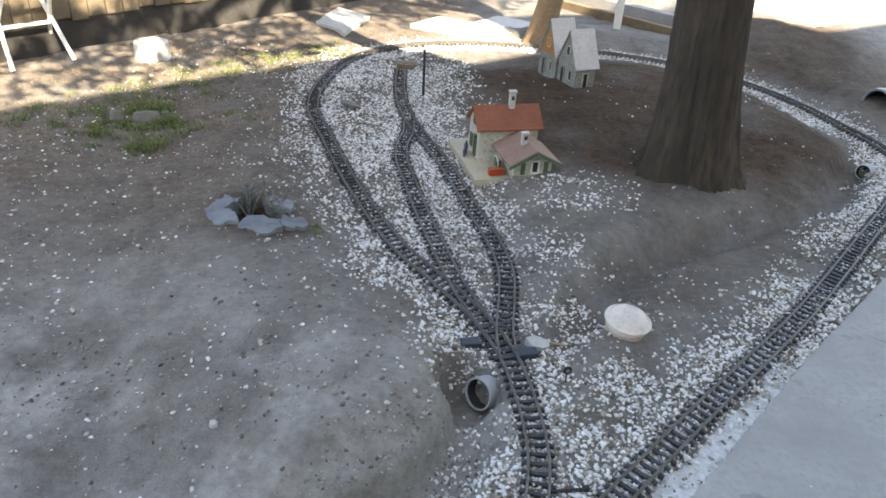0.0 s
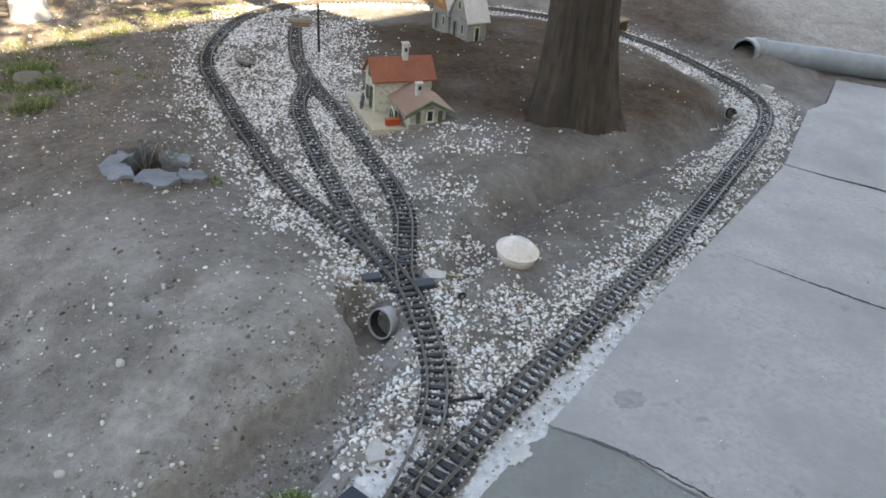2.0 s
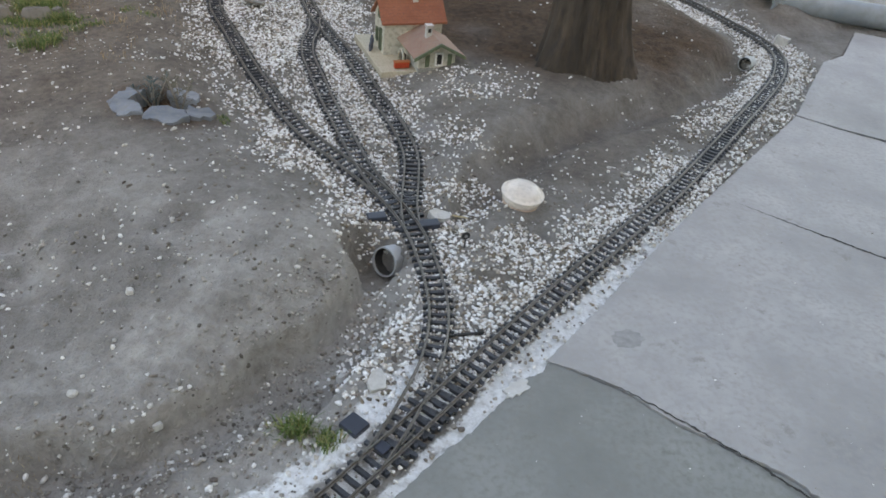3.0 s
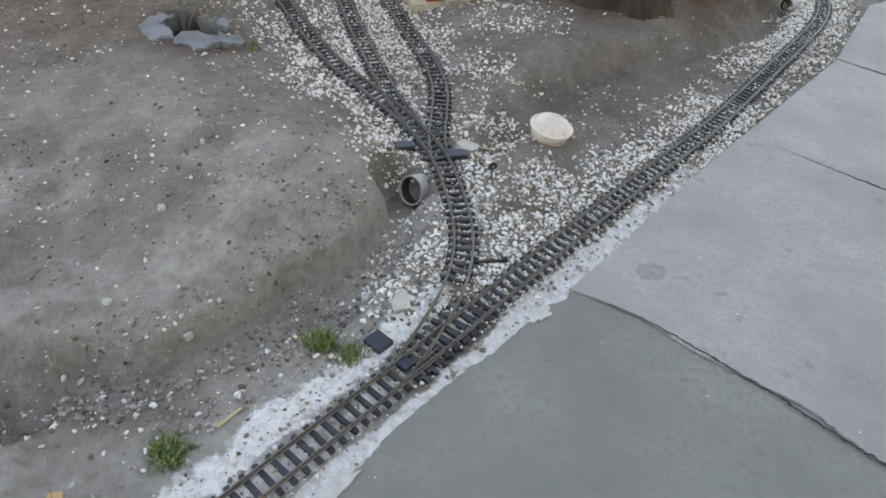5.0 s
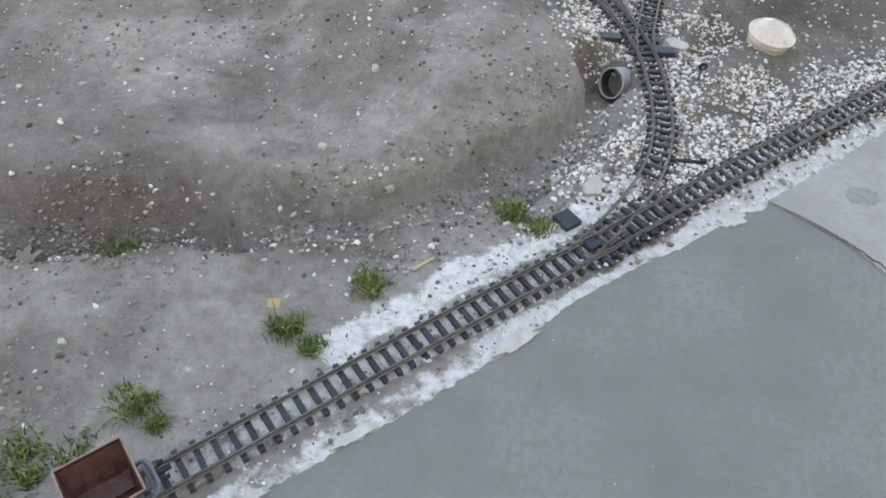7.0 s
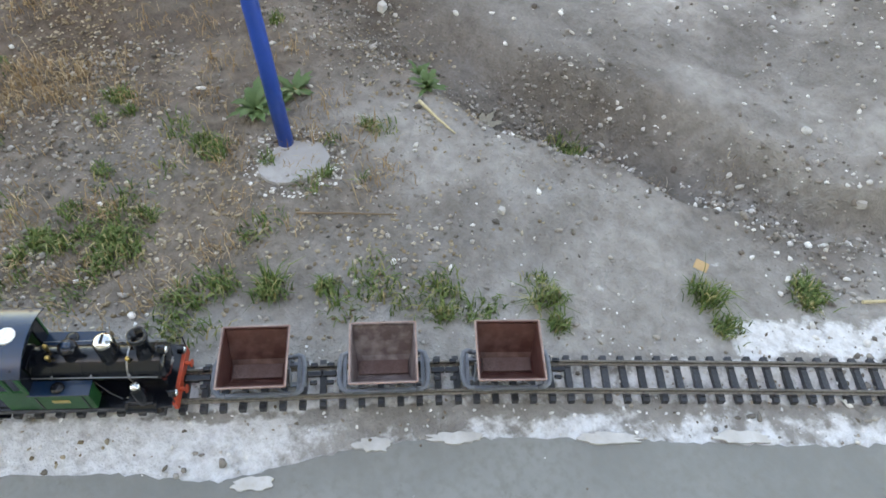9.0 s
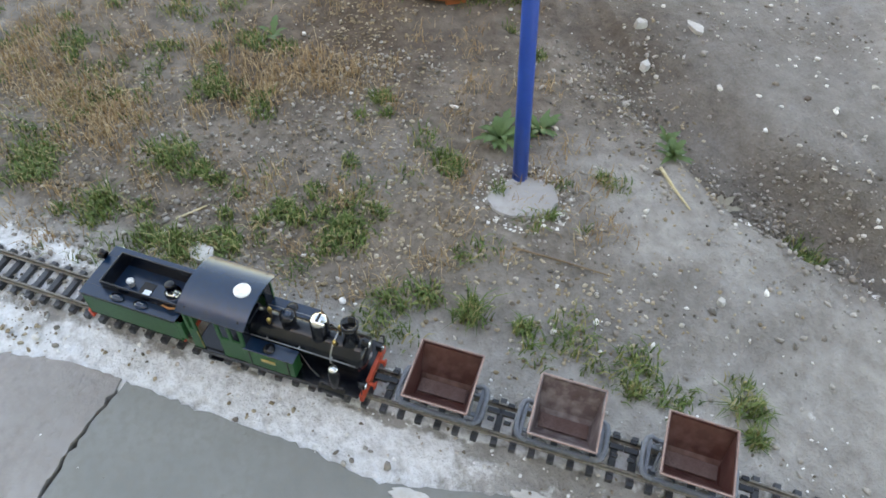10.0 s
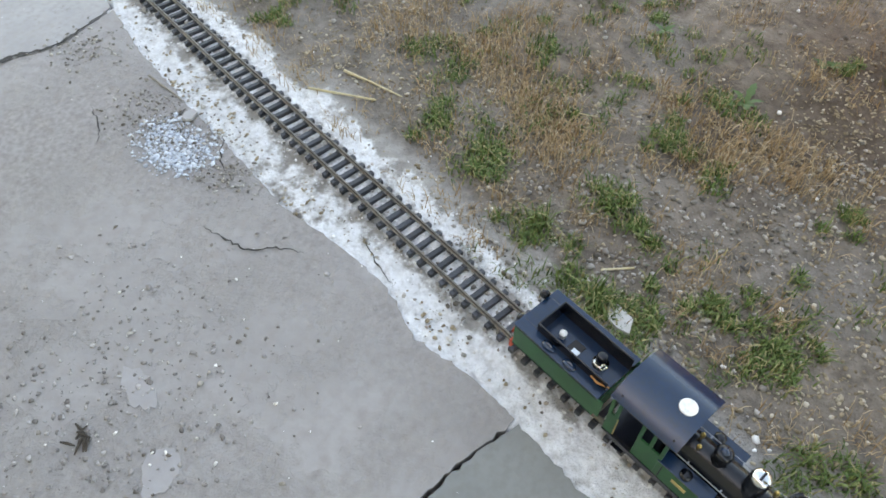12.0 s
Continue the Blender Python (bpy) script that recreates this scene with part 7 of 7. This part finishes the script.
def weed(x, y, n, size, material, label, seed, upright=0.5):
    """A rosette of broad toothed leaves."""
    rs = random.Random(seed)
    ob = thing("weed", label, "weed", pose(x, y, height1(x, y) - 0.002), "weeds")
    for i in range(n):
        a = 6.283 * i / n + rs.uniform(-0.4, 0.4)
        L, w = size * rs.uniform(0.45, 1.1), size * rs.uniform(0.08, 0.15)
        lift = rs.uniform(0.1, upright)
        v, f = [], []
        k = 7
        for j in range(k + 1):
            u = j / k
            wid = w * math.sin(math.pi * min(0.97, u * 0.9 + 0.08)) * (0.75 + 0.4 * (j % 2))
            r, z = L * u * math.cos(lift), L * (math.sin(lift) * u * 1.6 - 0.9 * lift * u * u) + 0.003
            for s, dz in ((-1, 0.0), (0, -0.12 * w), (1, 0.0)):
                v.append((math.cos(a) * r - math.sin(a) * wid * s, math.sin(a) * r + math.cos(a) * wid * s, z + dz + 0.12 * w))
        for j in range(k):
            b = 3 * j
            f += [(b, b + 1, b + 4, b + 3), (b + 1, b + 2, b + 5, b + 4)]
        raw("leaf", v, f, material, ob, smooth=True)
    return ob


weed(-1.285, 0.295, 26, 0.075, M_WEED, "leafy green weed growing beside the blue post", 301, 0.9)
weed(-1.30, 0.385, 22, 0.062, M_WEED, "low green weed behind the blue post", 302, 0.8)
weed(-1.185, 0.630, 22, 0.050, M_WEED, "upright green weed at the head of the gully", 303, 1.2)
weed(-1.235, 0.640, 14, 0.050, M_WEED, "pale green weed at the head of the gully", 304, 1.0)
weed(-1.095, 0.715, 11, 0.060, M_WEED_PALE, "withered grey weed on the gully's edge", 305, 0.6)
weed(-1.020, 0.760, 8, 0.045, M_WEED_PALE, "withered grey weed hanging over the gully", 306, 0.6)
weed(-1.70, -0.135, 7, 0.060, M_WEED, "broad pale green weed in bare soil", 307, 0.7)
weed(-1.905, -0.33, 6, 0.045, M_WEED, "small broad-leaved weed in bare soil", 308, 0.7)
weed(-1.90, 0.03, 10, 0.04, M_WEED, "small dense weed near the flower pot", 309, 1.1)


def crumbs():
    rs = np.random.RandomState(15)
    p = np.vstack([np.stack([rs.uniform(-2.4, 1.2, 42000), rs.uniform(-1.6, 3.6, 42000)], 1), np.stack([rs.uniform(-1.6, -0.2, 52000), rs.uniform(-0.6, 1.7, 52000)], 1)])
    x, y = p[:, 0], p[:, 1]
    g = near(x, y, GULLY)[0]
    dens = 0.09 + 0.62 * ss(0.24, 0.04, g) + 0.35 * ss(-0.9, -1.2, x) * ss(0.7, 0.2, y)
    dens *= np.clip(0.55 + 1.0 * vnoise(x, y, 4, 61) + 0.5 * vnoise(x, y, 13, 62), 0, 1.6)
    return off_slabs(p[rs.uniform(0, 1, len(p)) < dens])


p = crumbs()
rr = np.random.RandomState(16)
scatter("soil_crumbs", p, 0.0024 + 0.0110 * rr.uniform(0, 1, len(p)) ** 3, M_CLOD, "small dark crumbs of soil lying on the ground", "soil crumbs", 17, 0.7, 0.2)
p = np.stack([rr.uniform(-2.3, -0.75, 38000), rr.uniform(-1.7, 0.75, 38000)], 1)
p = off_slabs(p[near(p[:, 0], p[:, 1], LINE_A)[0] > 0.07])
keep = rr.uniform(0, 1, len(p)) < np.clip(0.30 + 0.7 * vnoise(p[:, 0], p[:, 1], 4, 63) + 0.3 * vnoise(p[:, 0], p[:, 1], 14, 64), 0.06, 1)
p = p[keep]
scatter("dry_litter", p, rr.uniform(0.003, 0.011, len(p)), M_LITTER, "dry leaf litter and chips between the grass", "litter", 18, 0.28, 0.1)
# grit along the lime strip and between the sleepers
q = DENSE["A"][rr.randint(0, len(DENSE["A"]), 5500)]
p = q + rr.normal(0, 0.055, q.shape)
p = off_slabs(p[(p[:, 1] < 1.6) & (p[:, 1] > -2.0)])
scatter("lime_grit", p, rr.uniform(0.0025, 0.0075, len(p)), M_STONE_W, "white lime grit strewn along the track", "grit", 19, 0.5, 0.25)
a, r = rr.uniform(0, 6.283, 500), np.sqrt(rr.uniform(0, 1, 500)) * 0.095
p = np.stack([-1.118 + r * np.cos(a), 0.303 + r * np.sin(a)], 1)
scatter("footing_rubble", p, rr.uniform(0.003, 0.010, 500), M_PEBBLE, "crumbled pale mortar round the post's footing", "rubble", 23, 0.4, 0.2)
# rubble patch in the paving
a, r = rr.uniform(0, 6.283, 1500), rr.uniform(0, 1, 1500) ** 0.62 * (1 + 0.25 * np.sin(3 * np.linspace(0, 40, 1500)))
p = np.stack([-1.195 + 0.066 * r * np.cos(a) + 0.02 * np.sin(a), -1.195 + 0.090 * r * np.sin(a), np.full(1500, 0.0034)], 1)
scatter("rubble_patch", p, 0.0022 + 0.0105 * rr.uniform(0, 1, 1500) ** 2.6, M_BLUE_CHIP, "pale blue-grey rubble in a broken patch of paving", "rubble", 20, 0.35, 0.2)
p = np.vstack([np.stack([rr.normal(cx, sx, n), rr.normal(cy, sy, n)], 1) for cx, cy, sx, sy, n in ((-1.235, -1.205, 0.035, 0.075, 420), (-1.16, -1.06, 0.03, 0.035, 260), (-1.28, -1.30, 0.04, 0.05, 220), (-1.40, -1.55, 0.05, 0.05, 260))])
scatter("broken_paving", np.column_stack([p, np.full(len(p), 0.0040)]), 0.002 + 0.0075 * rr.uniform(0, 1, len(p)) ** 2.2, M_CLOD, "brown gravel crumbled out of the broken paving", "gravel", 26, 0.45, 0.2)
p = np.stack([rr.uniform(-1.5, 1.4, 2000), rr.uniform(-1.9, 2.6, 2000)], 1)
on = np.ones(len(p), bool)
inside = off_slabs(p)
mask = ~(p[:, None] == inside[None]).all(2).any(1)
p = p[mask]
p = p[rr.uniform(0, 1, len(p)) < 0.5]
scatter("paving_grit", np.column_stack([p, np.full(len(p), 0.0055)]), 0.0015 + 0.005 * rr.uniform(0, 1, len(p)) ** 4, M_STONE_W, "few light grains lying on the paving", "grit", 21, 0.6, 0.1)


def blotch(cx, cy, rx, ry, ang, seed, z, name="lime_spill", material=None, label="dried white lime spilt on the paving edge", wild=0.65):
    rs = random.Random(seed)
    n = 26
    c, s = math.cos(radians(ang)), math.sin(radians(ang))
    pts = []
    for k in range(n):
        a = 6.283 * k / n
        q = rs.uniform(wild, 1.1)
        u, w = math.cos(a) * rx * q, math.sin(a) * ry * q
        pts.append((cx + u * c - w * s, cy + u * s + w * c))
    bm = prism(bmesh.new(), pts, z - 0.004, z)
    return part(name, bm, material or M_LIME, pavement, label)


for i, (x, y, rx, ry, a) in enumerate([(-0.565, 0.165, 0.03, 0.011, 60), (-0.515, 0.27, 0.045, 0.009, 60), (-0.40, 0.46, 0.05, 0.010, 58), (-0.60, 0.00, 0.03, 0.010, 64), (-0.30, 0.63, 0.05, 0.012, 58), (-0.13, 0.91, 0.06, 0.016, 58), (0.19, 1.42, 0.04, 0.02, 50)]):
    blotch(x, y, rx, ry, a, 400 + i, 0.0048)

blotch(0.45, 1.63, 0.042, 0.032, 30, 420, 0.0055, "stain", mat("stained_concrete", (0.23, 0.23, 0.23), (0.36, 0.358, 0.355), 14, 0.85, 0, 0.4, 60), "dark round stain on the concrete", 0.88)


def crack(pts, w, seed):
    """A narrow gap that runs through a slab's surface."""
    rs = random.Random(seed)
    P = smooth_line(pts, 0.008)
    d = np.gradient(P, axis=0)
    d /= np.linalg.norm(d, axis=1)[:, None]
    v, f = [], []
    for i, (p, t) in enumerate(zip(P, d)):
        o = rs.uniform(-0.003, 0.003)
        ww = w * math.sin(math.pi * (i + 0.5) / len(P)) * rs.uniform(0.5, 1.3)
        v += [(p[0] - t[1] * (o - ww), p[1] + t[0] * (o - ww), 0.0060), (p[0] - t[1] * (o + ww), p[1] + t[0] * (o + ww), 0.0060)]
    f = [(2 * i, 2 * i + 1, 2 * i + 3, 2 * i + 2) for i in range(len(P) - 1)]
    raw("crack", v, f, M_PLINTH, pavement, "thin dark crack")


crack([(-1.03, -1.04), (-1.015, -0.97), (-1.01, -0.93), (-1.03, -0.88), (-1.035, -0.825)], 0.0022, 1)
crack([(-1.02, -0.66), (-1.07, -0.72), (-1.11, -0.76)], 0.0014, 2)
crack([(-1.24, -1.42), (-1.18, -1.36), (-1.14, -1.34)], 0.0014, 3)
crack([(-1.26, -1.12), (-1.19, -1.09), (-1.16, -1.06)], 0.0018, 4)
crack(CRACK_U[:4], 0.0075, 5)
crack([(0.86, 2.377), (1.02, 2.285), (1.27, 2.15), (1.62, 1.95)], 0.0045, 6)
crack([(1.34, 3.145), (1.45, 3.085), (1.61, 3.02), (2.1, 2.80)], 0.0065, 7)
crack([(0.30, 1.505), (0.43, 1.455), (0.64, 1.33), (0.84, 1.19), (1.1, 1.04)], 0.0035, 8)
M_FLAKE = island_mat("concrete_flakes", [(0.0, (0.15, 0.135, 0.128)), (0.5, (0.27, 0.25, 0.243)), (1.0, (0.42, 0.40, 0.395))], 0.9)
p = np.stack([rr.normal(-0.66, 0.17, 1500), rr.normal(-1.02, 0.16, 1500)], 1)
p = p[(vnoise(p[:, 0], p[:, 1], 9, 71) > -0.25)]
scatter("paving_flakes", np.column_stack([p, np.full(len(p), 0.0042)]), 0.002 + 0.0085 * rr.uniform(0, 1, len(p)) ** 2.5, M_FLAKE, "thin crumbling flakes on the worn concrete", "flakes", 27, 0.22, 0.15)
M_SKIN = mat("smooth_concrete_skin", (0.29, 0.278, 0.282), (0.375, 0.36, 0.366), 6, 0.85, 0, 0.4, 60, (0.315, 0.298, 0.298), depth=0.002)
for i, (x, y, rx, ry, a) in enumerate([(-0.615, -0.855, 0.042, 0.028, 20), (-0.715, -0.96, 0.05, 0.022, 60)]):
    blotch(x, y, rx, ry, a, 440 + i, 0.0046, "remnant_skin", M_SKIN, "thin smooth remnant of the concrete skin", 0.75)
for k in range(9):
    a0 = rr.uniform(0, 3.14)
    x, y = -0.620 + rr.normal(0, 0.010), -0.986 + rr.normal(0, 0.010)
    bark = tube(bmesh.new(), [(x - 0.012 * math.cos(a0), y - 0.012 * math.sin(a0), 0.0060), (x, y, 0.0085), (x + 0.012 * math.cos(a0), y + 0.012 * math.sin(a0), 0.0062)], [0.0014, 0.0024, 0.0010], 6)
    tagged(part("bark_bit", bark, M_BARK), "dark curled bit of bark lying on the paving", "bark", "bits of bark on the paving")
p = np.vstack([np.stack([rr.normal(cx, 0.035, n), rr.normal(cy, 0.03, n)], 1) for cx, cy, n in ((-0.60, 0.97, 34), (-0.72, 0.98, 26), (-0.56, 1.06, 16), (-0.86, 0.90, 24), (-0.70, 1.10, 14))])
scatter("gully_pebbles", p, rr.uniform(0.006, 0.0145, len(p)), M_PEBBLE, "rounded white pebbles washed into the gully", "pebbles", 28, 0.65, 0.3)
blades("dry_roots", [(x, y, 0.06, 60) for x, y in ((-0.55, 1.02), (-0.66, 0.98), (-0.78, 0.93), (-0.90, 0.88), (-0.47, 1.13), (-0.72, 1.06), (-1.02, 0.83))], M_LITTER, "dry roots and stalks in the gully's bed", 74, 0.006, 0.020, 0.0008)
p = np.stack([rr.normal(-0.68, 0.14, 60), rr.normal(-0.93, 0.12, 60), np.full(60, 0.0058)], 1)
scatter("paving_debris", p, 0.003 + 0.008 * rr.uniform(0, 1, 60) ** 2, M_PEBBLE, "few pebbles and bits of soil on the paving", "debris", 29, 0.3, 0.1)
